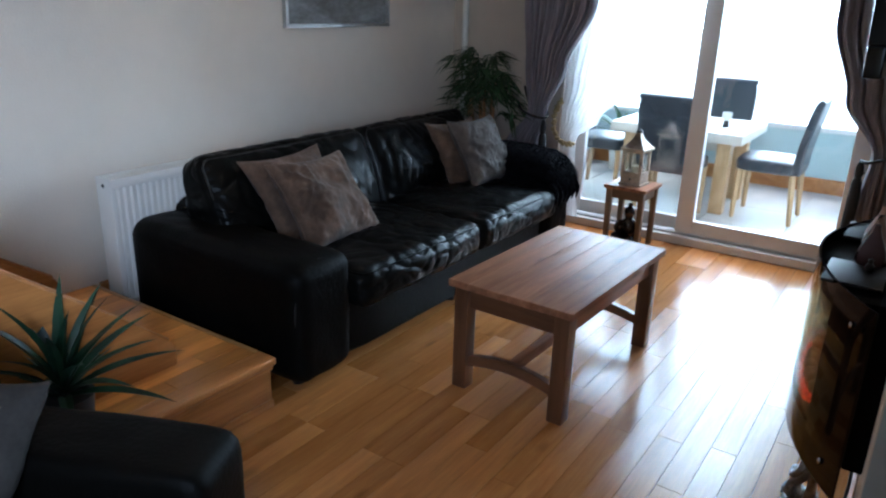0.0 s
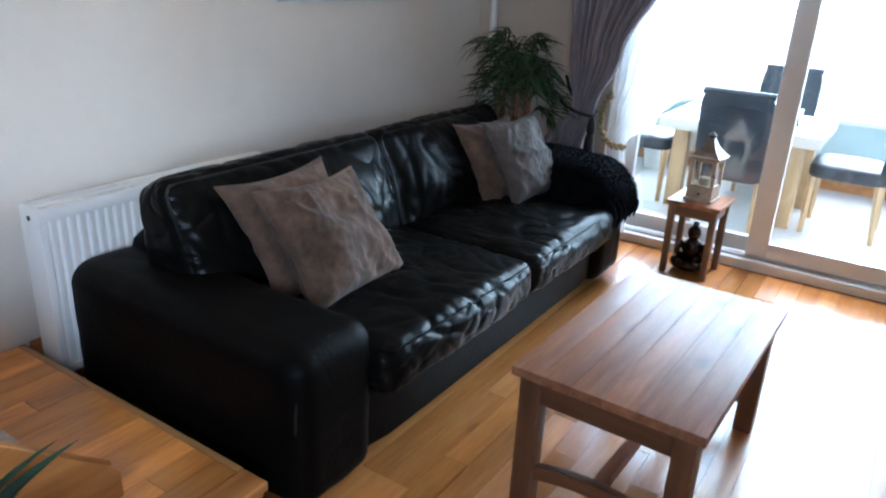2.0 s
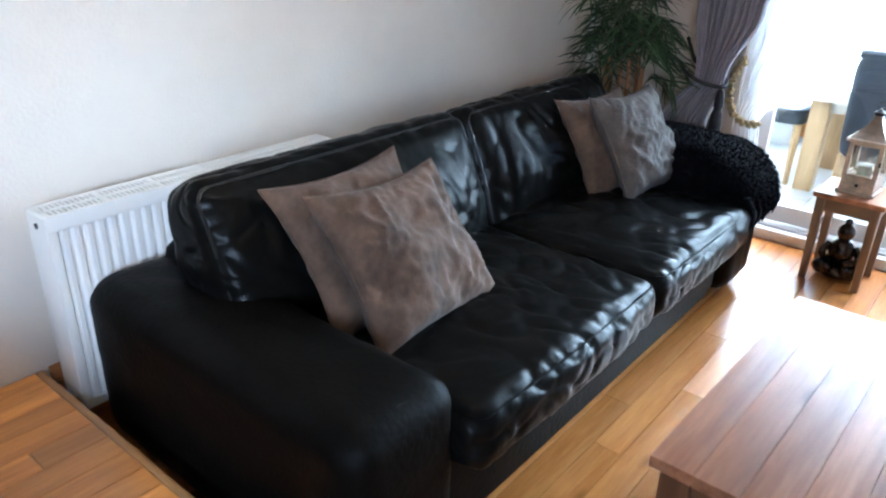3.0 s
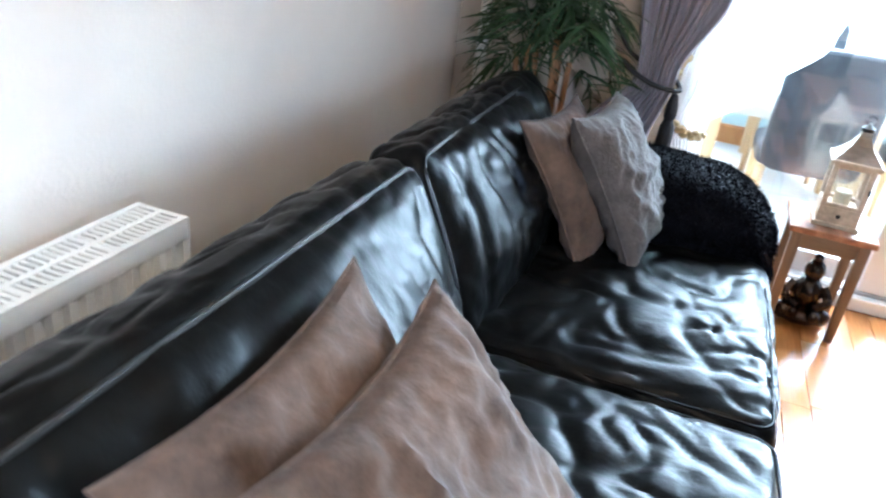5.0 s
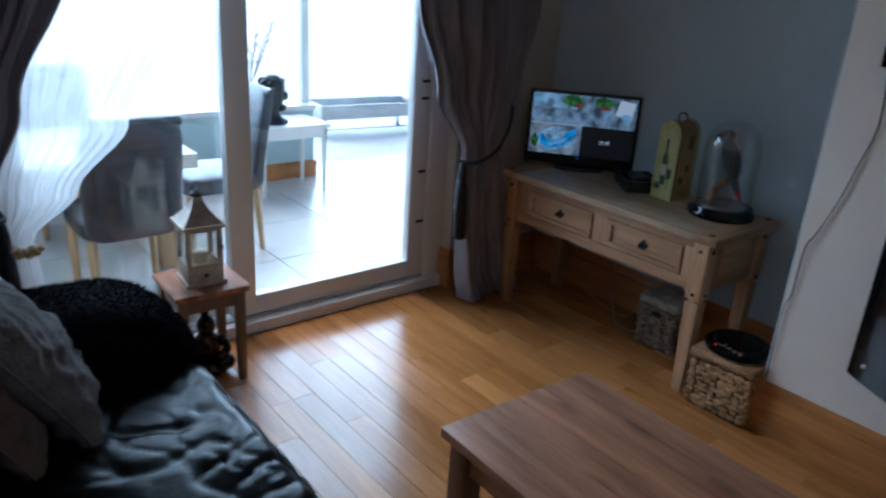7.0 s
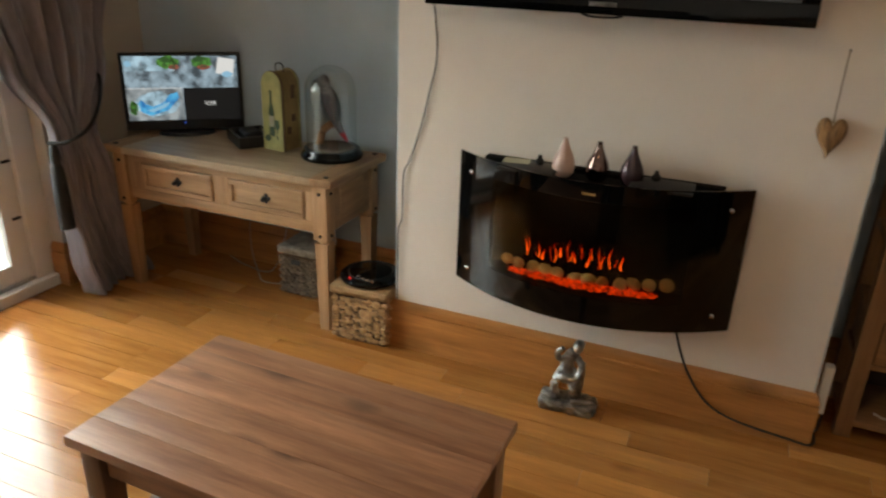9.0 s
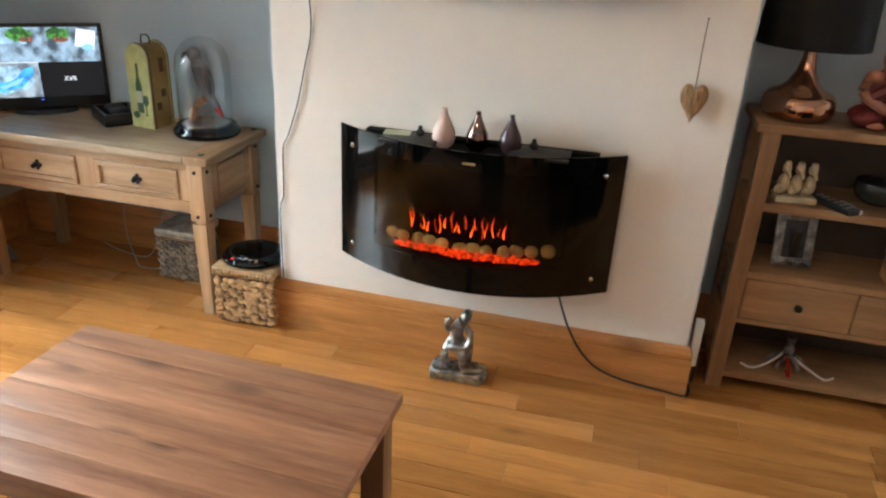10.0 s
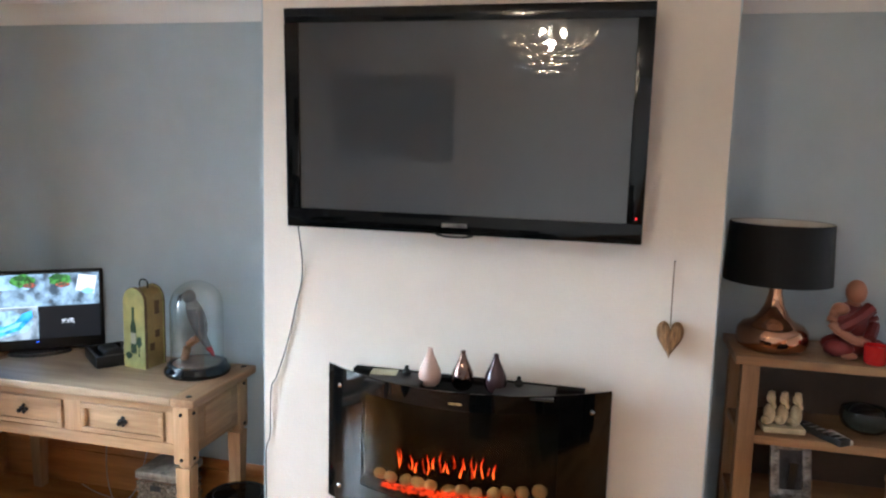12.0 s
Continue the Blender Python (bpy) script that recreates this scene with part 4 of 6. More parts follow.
# ---- palm in the corner ----
def blade(length, width, droop, seg=5, fold=0.15):
    """A narrow leaf along +x that droops, with a fold along its middle."""
    bm = bmesh.new()
    rows = []
    for k in range(seg + 1):
        t = k / seg
        w = width * (math.sin(math.pi * min(1, 0.12 + t * 0.88)) ** 0.8) * (1 - t * 0.35) if t < 1 else 0.0005
        x = length * t
        z = length * (0.1 * t - droop * t * t)
        rows.append([bm.verts.new((x, -w / 2, z + w * fold)), bm.verts.new((x, 0, z)), bm.verts.new((x, w / 2, z + w * fold))])
    for a, b in zip(rows, rows[1:]):
        for i in range(2):
            bm.faces.new((a[i], a[i + 1], b[i + 1], b[i]))
    return bm


def merge(dst, src, m):
    vs = {v: dst.verts.new(m @ v.co) for v in src.verts}
    for f in src.faces:
        dst.faces.new([vs[v] for v in f.verts])


palm = thing("potted_palm", T((0.42, 4.30, 0)), "leafy green cane palm in a pot behind the sofa", "plant")
part("pot", lathe(bmesh.new(), [(0, 0), (0.10, 0), (0.13, 0.02), (0.15, 0.26), (0.155, 0.28), (0.14, 0.28), (0.13, 0.25), (0, 0.25)], 24), mat("brown_glazed_pot", (0.10, 0.055, 0.035), 0.35, 0, 0.2, 5), palm)
rnd = random.Random(4)
crown = bmesh.new()
leaf0 = blade(0.17, 0.017, 0.5, 4)
for k in range(6):
    a = k * 1.05
    base = Vector((0.05 * math.cos(a), 0.05 * math.sin(a), 0.25))
    top = Vector((0.10 * math.cos(a), 0.06 * math.sin(a) - 0.01, 0.80 + 0.06 * (k % 3)))
    part("cane", tube(bmesh.new(), curve([base, (base + top) / 2 + Vector((0.015, 0, 0)), top], 5), 0.011, 7), CANE, palm, "brown cane")
    for j in range(6):
        b = a + j * 2.4 + rnd.uniform(-0.3, 0.3)
        rise = rnd.uniform(0.0, 0.30)
        out = rnd.uniform(0.09, 0.21)
        s0 = top - Vector((0, 0, rnd.uniform(-0.02, 0.12)))
        e = s0 + Vector((math.cos(b) * out, math.sin(b) * out * 0.8, rise))
        e.x, e.y = max(-0.22, e.x), min(0.22, e.y)
        mid = (s0 + e) / 2 + Vector((0, 0, 0.07))
        rib = curve([s0, mid, e, e + (e - mid) * 0.35 - Vector((0, 0, 0.07))], 4)
        tube(crown, rib, 0.0025, 4)
        for i in range(2, len(rib)):
            for s2 in (-1, 1):
                d = (rib[i] - rib[i - 1]).normalized()
                az = math.atan2(d.y, d.x) + s2 * rnd.uniform(0.5, 1.0)
                mm = T(rib[i]) @ Matrix.Rotation(az, 4, "Z") @ Matrix.Rotation(rnd.uniform(-0.3, 0.5), 4, "Y") @ Matrix.Rotation(rnd.uniform(-0.7, 0.7), 4, "X") @ Matrix.Scale(rnd.uniform(0.6, 1.0), 4)
                tip = mm @ Vector((0.17, 0, 0))
                if tip.x > -0.30 and tip.y < 0.25:
                    merge(crown, leaf0, mm)
tagged(part("crown", crown, LEAF, palm), kind="stuff")

# ---- spiky plant and armchair ----
sp = thing("spiky_plant", T((1.02, 0.92, 0.209)), "spiky blue-green artificial plant in a dark pot on the platform", "plant")
part("pot", lathe(bmesh.new(), [(0, 0), (0.06, 0), (0.075, 0.01), (0.085, 0.10), (0.088, 0.11), (0.075, 0.11), (0.07, 0.09), (0, 0.09)], 20), mat("charcoal_pot", (0.03, 0.03, 0.032), 0.5, 0, 0.2, 5), sp)
bl = link("leaf", blade(0.36, 0.05, 0.3, 7, 0.3), SPIKE)
bl.parent = sp
for k in range(30):
    a = k * 2.4
    up = 82 - 68 * (k / 29) ** 0.9
    m = T((0.012 * math.cos(a), 0.012 * math.sin(a), 0.10 + 0.05 * (1 - k / 29))) @ Matrix.Rotation(a, 4, "Z") @ Matrix.Rotation(-radians(up), 4, "Y") @ Matrix.Scale(0.78 + 0.3 * ((k * 7) % 5) / 5, 4)
    if k == 0:
        bl.matrix_basis = m
    else:
        piece("leaf", bl.data, sp, m)

ac = thing("armchair", pose(1.80, 0.965, 0, 0, 0, 26), "black leather armchair with a plump arm", "armchair")
part("arm", puff(-0.75, 0.0, -0.24, 0.0, 0.04, 0.495, 11, 14, bulge=0.008, crease=0.004), LEATHER, ac)
part("arm", puff(-0.75, 0.0, -0.98, -0.74, 0.04, 0.495, 11, 12, bulge=0.008, crease=0.004, seed=3), LEATHER, ac)
part("base", puff(-0.74, -0.03, -0.76, -0.22, 0.04, 0.28, 14, 8), LEATHER, ac)
part("seat_cushion", puff(-0.62, 0.0, -0.74, -0.24, 0.26, 0.40, 5, 16, bulge=0.03, crease=0.012, seed=8, grain=8), CREASED, ac)
part("backrest", puff(-0.86, -0.62, -0.97, -0.01, 0.04, 0.72, 8, 14, crease=0.008, seed=2), LEATHER, ac)
for sx in (-0.7, -0.06):
    for sy in (-0.9, -0.08):
        part("foot", lathe(bmesh.new(), [(0, 0), (0.025, 0), (0.03, 0.05), (0, 0.05)], 12, (sx, sy)), BLACK, ac)
ccu = thing("scatter_cushion", axes((1.40, 0.47, 0.50), (0.39, 0.16, 0.0), (-0.1, 0.25, 0.4)), "dark taupe cushion on the armchair's seat", "cushion")
part("cover", pillow(0.4, 0.4, 0.14, 20), mat("dark_taupe_cloth", (0.035, 0.029, 0.025), 0.9, 0, 0.25, 12, 0.4, 60, fine=0.15), ccu)

# ---- console table and what stands on it ----
CX, CY, CZ = 3.26, 3.767, 0.683
con = thing("console_table", T((CX, CY, 0)), "rustic waxed pine console table with two drawers and iron studs", "console table")
part("tabletop", box(-0.24, 0.24, -0.485, 0.485, CZ - 0.032, CZ, 0.006, 3), WORN, con, "worn pale pine top with breadboard ends")
for s2 in (-1, 1):
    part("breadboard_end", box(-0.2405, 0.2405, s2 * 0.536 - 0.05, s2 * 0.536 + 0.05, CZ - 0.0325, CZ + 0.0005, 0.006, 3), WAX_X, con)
for sx in (-1, 1):
    for sy in (-1, 1):
        x, yy = sx * 0.19, sy * 0.52
        bm = bmesh.new()
        bx(bm, x - 0.033, x + 0.033, yy - 0.033, yy + 0.033, 0.415, CZ - 0.032, 0.004)
        low = bmesh.ops.create_cube(bm, size=1, matrix=Matrix.LocRotScale((x, yy, 0.2), None, (0.06, 0.06, 0.4)))["verts"]
        for v in low:
            if v.co.z < 0.1:
                v.co.x = x + (v.co.x - x) * 0.72
                v.co.y = yy + (v.co.y - yy) * 0.72
        lathe(bm, [(0.024, 0.398), (0.026, 0.404), (0.026, 0.41), (0.024, 0.417)], 12, (x, yy))
        leg = part("leg", bm, WAX_Z, con)
        for z in (0.435, 0.615):
            part("stud", ball(bmesh.new(), (x + sx * 0.034, yy, z), 0.0085, 1), IRON, leg, "black iron stud")
            part("stud", ball(bmesh.new(), (x, yy + sy * 0.034, z), 0.0085, 1), IRON, leg, "black iron stud")
part("lower_rail", box(-0.205, -0.182, -0.487, 0.487, 0.44, 0.487, 0.003), WAX, con)
part("upper_rail", box(-0.205, -0.182, -0.487, 0.487, 0.613, CZ - 0.032, 0.003), WAX, con)
for a, b in ((-0.487, -0.442), (-0.058, 0.058 - 0.04), (0.41, 0.487)):
    part("stile", box(-0.204, -0.183, a, b, 0.487, 0.613, 0.002), WAX_Z, con)
part("back_apron", box(0.18, 0.2, -0.487, 0.487, 0.44, CZ - 0.032, 0.002), WAX, con)
for s2 in (-1, 1):
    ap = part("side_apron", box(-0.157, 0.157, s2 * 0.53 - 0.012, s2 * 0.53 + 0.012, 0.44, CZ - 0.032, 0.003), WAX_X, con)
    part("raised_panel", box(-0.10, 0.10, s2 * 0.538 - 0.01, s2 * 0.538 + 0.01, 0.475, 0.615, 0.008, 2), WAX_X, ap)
for a, b in ((-0.44, -0.06), (0.02, 0.408)):
    bm = bmesh.new()
    bx(bm, -0.2, -0.185, a, b, 0.49, 0.61, 0.002)
    bx(bm, -0.212, -0.2, a + 0.004, b - 0.004, 0.491, 0.512, 0.005)
    bx(bm, -0.212, -0.2, a + 0.004, b - 0.004, 0.588, 0.609, 0.005)
    bx(bm, -0.212, -0.2, a + 0.004, a + 0.026, 0.512, 0.588, 0.005)
    bx(bm, -0.212, -0.2, b - 0.026, b - 0.004, 0.512, 0.588, 0.005)
    d = part("drawer", bm, WAX, con)
    kn = bmesh.new()
    yc = (a + b) / 2
    for k in range(4):
        ball(kn, (-0.203, yc + 0.013 * math.cos(k * math.pi / 2), 0.55 + 0.013 * math.sin(k * math.pi / 2)), (0.004, 0.011, 0.011), 1)
    tube(kn, [(-0.2, yc, 0.55), (-0.222, yc, 0.55)], 0.006, 8)
    ball(kn, (-0.226, yc, 0.55), 0.011, 1)
    part("knob", kn, IRON, d, "black iron knob")

for sx in (-1, 1):
    for sy in (-1, 1):
        part("stud", puff(sx * 0.205 - 0.011, sx * 0.205 + 0.011, sy * 0.545 - 0.011, sy * 0.545 + 0.011, CZ - 0.002, CZ + 0.005, 3, 4), IRON, con, "black iron stud")

# monitor
u = Vector((0.324, -0.408, 0)).normalized()
mon = thing("monitor", axes((3.365, 4.176, CZ), u, (0, 0, 1)), "flat black monitor showing four security camera pictures", "monitor")
tall = T((0, 0.372, 0)) @ Matrix.Diagonal((1.01, 1.12, 1, 1)) @ T((0, -0.372, 0))
part("housing", box(-0.262, 0.262, 0.055, 0.372, -0.03, 0.008, 0.006, 3), BLACK, mon, at=tall)
part("rear_bulge", puff(-0.17, 0.17, 0.11, 0.3, -0.06, -0.02, 5, 8), BLACK, mon)
part("neck", box(-0.04, 0.04, 0.006, 0.1, -0.035, -0.012, 0.004), BLACK, mon)
bm = bmesh.new()
bmesh.ops.create_cone(bm, cap_ends=True, segments=32, radius1=0.5, radius2=0.46, depth=1, matrix=Matrix.LocRotScale((0, 0.007, 0.0), Matrix.Rotation(-math.pi / 2, 3, "X"), (0.26, 0.16, 0.014)))
part("stand", bm, BLACK, mon)
part("power_light", box(-0.012, 0.0, 0.084, 0.088, 0.008, 0.0095), BLED, mon, at=tall)
S = 0.42
G = {k: glow("screen_" + k, c, S) for k, c in dict(paving=(0.24, 0.30, 0.36), pale=(0.30, 0.48, 0.60), green=(0.06, 0.22, 0.05), dgreen=(0.03, 0.10, 0.03), red=(0.45, 0.09, 0.05), blue=(0.05, 0.45, 0.95), sky=(0.30, 0.62, 0.90), dark=(0.006, 0.007, 0.009), white=(0.85, 0.9, 0.95), grey=(0.28, 0.33, 0.38)).items()}
mottled(G["paving"], (0.06, 0.085, 0.11), (0.36, 0.52, 0.66), 26, 0.36, 0.62)
mottled(G["pale"], (0.14, 0.22, 0.28), (0.50, 0.78, 1.0), 24, 0.38, 0.62)
mottled(G["green"], (0.02, 0.06, 0.015), (0.10, 0.34, 0.07), 60, 0.4, 0.6)
mottled(G["red"], (0.06, 0.08, 0.05), (0.42, 0.10, 0.07), 90, 0.42, 0.58)
mottled(G["blue"], (0.02, 0.22, 0.62), (0.10, 0.55, 1.0), 30, 0.4, 0.6)
mottled(G["grey"], (0.13, 0.16, 0.19), (0.42, 0.50, 0.56), 22, 0.38, 0.62)
scr = part("screen", box(-0.245, 0.245, 0.098, 0.36, 0.008, 0.0095), G["paving"], mon, "bright split screen", False, at=tall)


def patch(pts, key, lift):
    return part("screen_area", flat(pts, 0.0095 + lift * 0.0004, 0.0004), G[key], scr, smooth=False)


def rect(a, b, c, d):
    return [(a, c), (b, c), (b, d), (a, d)]


def blob(cx, cy, rx, ry, n=14, k=0):
    return [(cx + rx * math.cos(i * 2 * math.pi / n) * (1 + 0.14 * math.sin(i * 2.7 + k)), cy + ry * math.sin(i * 2 * math.pi / n) * (1 + 0.14 * math.cos(i * 1.9 + k))) for i in range(n)]


patch(rect(-0.245, -0.03, 0.30, 0.36), "pale", 1)
patch(blob(-0.055, 0.335, 0.05, 0.025), "green", 3)
patch(blob(-0.03, 0.316, 0.026, 0.010, 14, 2), "red", 4)
patch(blob(0.09, 0.335, 0.045, 0.025, 14, 4), "green", 3)
patch(blob(0.10, 0.314, 0.03, 0.010, 14, 6), "red", 4)
patch(blob(-0.065, 0.345, 0.022, 0.010, 10, 4), "dgreen", 5)
patch(blob(0.08, 0.345, 0.02, 0.010, 10, 1), "dgreen", 5)
patch([(0.15, 0.29), (0.225, 0.275), (0.238, 0.345), (0.165, 0.355)], "white", 3)
patch(blob(0.2, 0.285, 0.025, 0.012), "sky", 4)
patch(blob(-0.225, 0.33, 0.016, 0.012), "sky", 3)
patch(rect(-0.245, 0.0, 0.229, 0.2315), "white", 3)
patch(rect(-0.245, -0.003, 0.098, 0.228), "grey", 1)
patch(blob(-0.12, 0.165, 0.1, 0.05), "pale", 2)
patch([(-0.19, 0.135), (-0.15, 0.118), (-0.07, 0.14), (-0.02, 0.19), (-0.025, 0.215), (-0.06, 0.205), (-0.09, 0.172), (-0.135, 0.155), (-0.165, 0.165), (-0.185, 0.185), (-0.20, 0.17)], "blue", 3)
patch([(-0.165, 0.14), (-0.14, 0.132), (-0.08, 0.152), (-0.06, 0.175), (-0.085, 0.168), (-0.13, 0.148)], "sky", 4)
patch(blob(-0.22, 0.15, 0.018, 0.03, 12), "green", 3)
patch(rect(0.0, 0.245, 0.098, 0.23), "dark", 3)
txt = bpy.data.curves.new("lettering", "FONT")
txt.body, txt.size, txt.align_x, txt.align_y, txt.extrude = "XVR", 0.027, "CENTER", "CENTER", 0.0003
tmp = new("tmp", txt)
bpy.context.view_layer.update()
me = bpy.data.meshes.new_from_object(tmp.evaluated_get(bpy.context.evaluated_depsgraph_get()))
bpy.data.objects.remove(tmp)
me.materials.clear()
me.materials.append(G["white"])
le = new("lettering", me)
le.parent = scr
le.matrix_basis = T((0.115, 0.165, 0.0115))

# black tray
tr = thing("tray_box", pose(3.365, 3.81, CZ, 0, 0, 52) @ Matrix.Diagonal((1.45, 1.45, 1.2, 1)), "small black plastic tray with odds and ends", "tray")
bm = bmesh.new()
bx(bm, -0.075, 0.075, -0.055, 0.055, 0, 0.01, 0.002)
for a in ((-0.075, -0.066, -0.055, 0.055), (0.066, 0.075, -0.055, 0.055), (-0.066, 0.066, -0.055, -0.046), (-0.066, 0.066, 0.046, 0.055)):
    bx(bm, *a, 0.0, 0.042, 0.002)
part("tray", bm, BLACK, tr)
part("contents", puff(-0.05, 0.045, -0.03, 0.03, 0.01, 0.05, 4, 6, crease=0.006), BLACK, tr)

# wine box: a case with an arched top
wb = thing("wine_box", pose(3.36, 3.63, CZ, 0, 0, -98) @ Matrix.Diagonal((1, 1, 1.06, 1)), "yellow-green arched wooden bottle case with printed bottles", "box")


def arch(w, h, n=12):
    return [(-w / 2, 0), (w / 2, 0)] + [(w / 2 * math.cos(math.pi * k / n), h - w / 2 + w / 2 * math.sin(math.pi * k / n)) for k in range(n + 1)]


up = Matrix.Rotation(math.pi / 2, 4, "X")
part("front", flat(arch(0.115, 0.325), 0.0, 0.008), LIME, wb, at=T((0, -0.052, 0)) @ up)
part("body", flat(arch(0.109, 0.322), 0.0, 0.10), OLIVE, wb, at=T((0, 0.05, 0)) @ up)
part("back", flat(arch(0.115, 0.325), 0.0, 0.008), LIME, wb, at=T((0, 0.06, 0)) @ up)
bm = bmesh.new()
for yy in (-0.056, -0.048, 0.055):
    tube(bm, [(x * 1.005, yy, z) for x, z in arch(0.115, 0.325)[1:]], 0.0028, 5)
part("edging", bm, BROWNP, wb)
bot = [(-0.018, 0.06), (0.012, 0.06), (0.012, 0.17), (0.003, 0.2), (0.003, 0.25), (-0.009, 0.25), (-0.009, 0.2), (-0.018, 0.17)]
pb = part("printed_bottle", flat(bot, 0.0, 0.001), GREENP, wb, "printed green bottle", at=T((0, -0.0602, 0)) @ up)
part("printed_label", flat(rect(-0.017, 0.011, 0.1, 0.145), 0.001, 0.0008), PALEP, pb)
part("printed_glass", flat([(0.02, 0.05), (0.032, 0.05), (0.028, 0.06), (0.028, 0.085), (0.042, 0.1), (0.038, 0.13), (0.016, 0.13), (0.012, 0.1), (0.024, 0.085), (0.024, 0.06)], 0, 0.001), GREENP, wb, at=T((0, -0.0602, 0)) @ up)
part("printed_grapes", flat(blob(-0.03, 0.05, 0.018, 0.014), 0, 0.001), GREENP, wb, at=T((0, -0.0602, 0)) @ up)
for z in (0.07, 0.12, 0.215, 0.24):
    part("printed_square", box(-0.0585, -0.0565, -0.03 + 0.03 * (z > 0.1), -0.005 + 0.03 * (z > 0.1), z, z + 0.03), BROWNP, wb)
    part("printed_square", box(0.0565, 0.0585, -0.03 + 0.03 * (z > 0.1), -0.005 + 0.03 * (z > 0.1), z, z + 0.03), BROWNP, wb)
part("handle", tube(bmesh.new(), curve([(-0.022, 0, 0.318), (-0.02, 0, 0.345), (0, 0, 0.352), (0.02, 0, 0.345), (0.022, 0, 0.318)], 5), 0.003, 6), IRON, wb, "black wire handle")

# glass dome with a bird ornament
dm = thing("glass_dome", T((3.34, 3.365, CZ)) @ Matrix.Diagonal((1.16, 1.16, 1.1, 1)), "glass display dome on a black plinth", "glass dome")
part("plinth", lathe(bmesh.new(), [(0, 0), (0.112, 0), (0.116, 0.008), (0.114, 0.02), (0.105, 0.03), (0.104, 0.038), (0, 0.038)], 36), GLOSS, dm)
part("ground", lathe(bmesh.new(), [(0, 0.038), (0.085, 0.038), (0.08, 0.043), (0, 0.045)], 28), mat("sandy_base", (0.13, 0.105, 0.08), 0.9, 0, 0.2, 20), dm)
pr = [(0.092, 0.038), (0.092, 0.26)] + [(0.092 * math.cos(a * math.pi / 18), 0.26 + 0.095 * math.sin(a * math.pi / 18)) for a in range(1, 9)] + [(0, 0.355)]
gd = part("cover", lathe(bmesh.new(), pr, 40), DOME, dm, "clear glass cover")
gd.visible_shadow = False
bm = bmesh.new()
bd = Matrix.Rotation(radians(-18), 4, "Y")
bmesh.ops.create_icosphere(bm, subdivisions=3, radius=1, matrix=T((0, 0, 0.2)) @ bd @ Matrix.Diagonal((0.03, 0.028, 0.075, 1)))
ball(bm, (-0.024, 0, 0.272), (0.024, 0.022, 0.026))
tube(bm, curve([(-0.044, 0, 0.275), (-0.056, 0, 0.268), (-0.056, 0, 0.255)], 4), [0.009] * 8 + [0.002], 6)
tube(bm, [(0.008, 0, 0.15), (0.035, 0, 0.10), (0.045, 0, 0.085)], [0.018, 0.012, 0.006], 8)
n0 = len(bm.faces)
tube(bm, curve([(-0.05, 0.02, 0.045), (-0.03, 0.01, 0.10), (0.0, 0, 0.125)], 4), 0.014, 7)
n1 = len(bm.faces)
tube(bm, [(0.016, 0, 0.135), (0.04, 0, 0.09), (0.056, 0, 0.062)], [0.008, 0.011, 0.004], 6)
for k, f in enumerate(bm.faces):
    f.material_index = 0 if k < n0 else 1 if k < n1 else 2
orn = tagged(link("ornament", bm, [GREYFEATH, CANE, REDG]), "grey bird ornament with a red tail on a branch", "ornament")
orn.matrix_basis = pose(3.34, 3.365, CZ - 0.006, 0, 0, -70) @ Matrix.Scale(1.2, 4)


# baskets
def basket(name, m, lab, w, d, h, weave, lid, rows, cols):
    b = thing(name, m, lab, "basket", "baskets")
    part("lining", box(-w / 2 + 0.012, w / 2 - 0.012, -d / 2 + 0.012, d / 2 - 0.012, 0.003, h - 0.03), BROWNP, b)
    rr = random.Random(int(h * 1000))
    for a in range(4):
        ww, dd = (w, d) if a % 2 == 0 else (d, w)
        bm = bmesh.new()
        for j in range(rows):
            for i in range(cols):
                x = -ww / 2 + ww * (i + 0.5) / cols
                z = 0.012 + (h - 0.06) * (j + 0.5) / rows
                k = rr.uniform(0.72, 1.25)
                ball(bm, (x + rr.uniform(-0.004, 0.004), -dd / 2 + 0.008 + (0.004 if (i + j) % 2 else -0.004), z + rr.uniform(-0.003, 0.003)), (ww / cols * 0.62 * k, 0.013, (h - 0.06) / rows * 0.64 * k), 1)
        tagged(part("woven_side", bm, weave, b, at=Matrix.Rotation(a * math.pi / 2, 4, "Z")), kind="stuff")
    lb = bmesh.new()
    bx(lb, -w / 2 - 0.006, w / 2 + 0.006, -d / 2 - 0.006, d / 2 + 0.006, h - 0.035, h, 0.008)
    li = part("lid", lb, lid, b)
    bm = bmesh.new()
    for k in range(cols * 2):
        for s2 in (-1, 1):
            t = -0.5 + (k + 0.5) / (cols * 2)
            ball(bm, (t * w, s2 * (d / 2 + 0.004), h - 0.018), (w / cols * 0.28, 0.008, 0.015), 1)
            ball(bm, (s2 * (w / 2 + 0.004), t * d, h - 0.018), (0.008, d / cols * 0.28, 0.015), 1)
    part("braided_rim", bm, lid, li)
    return b


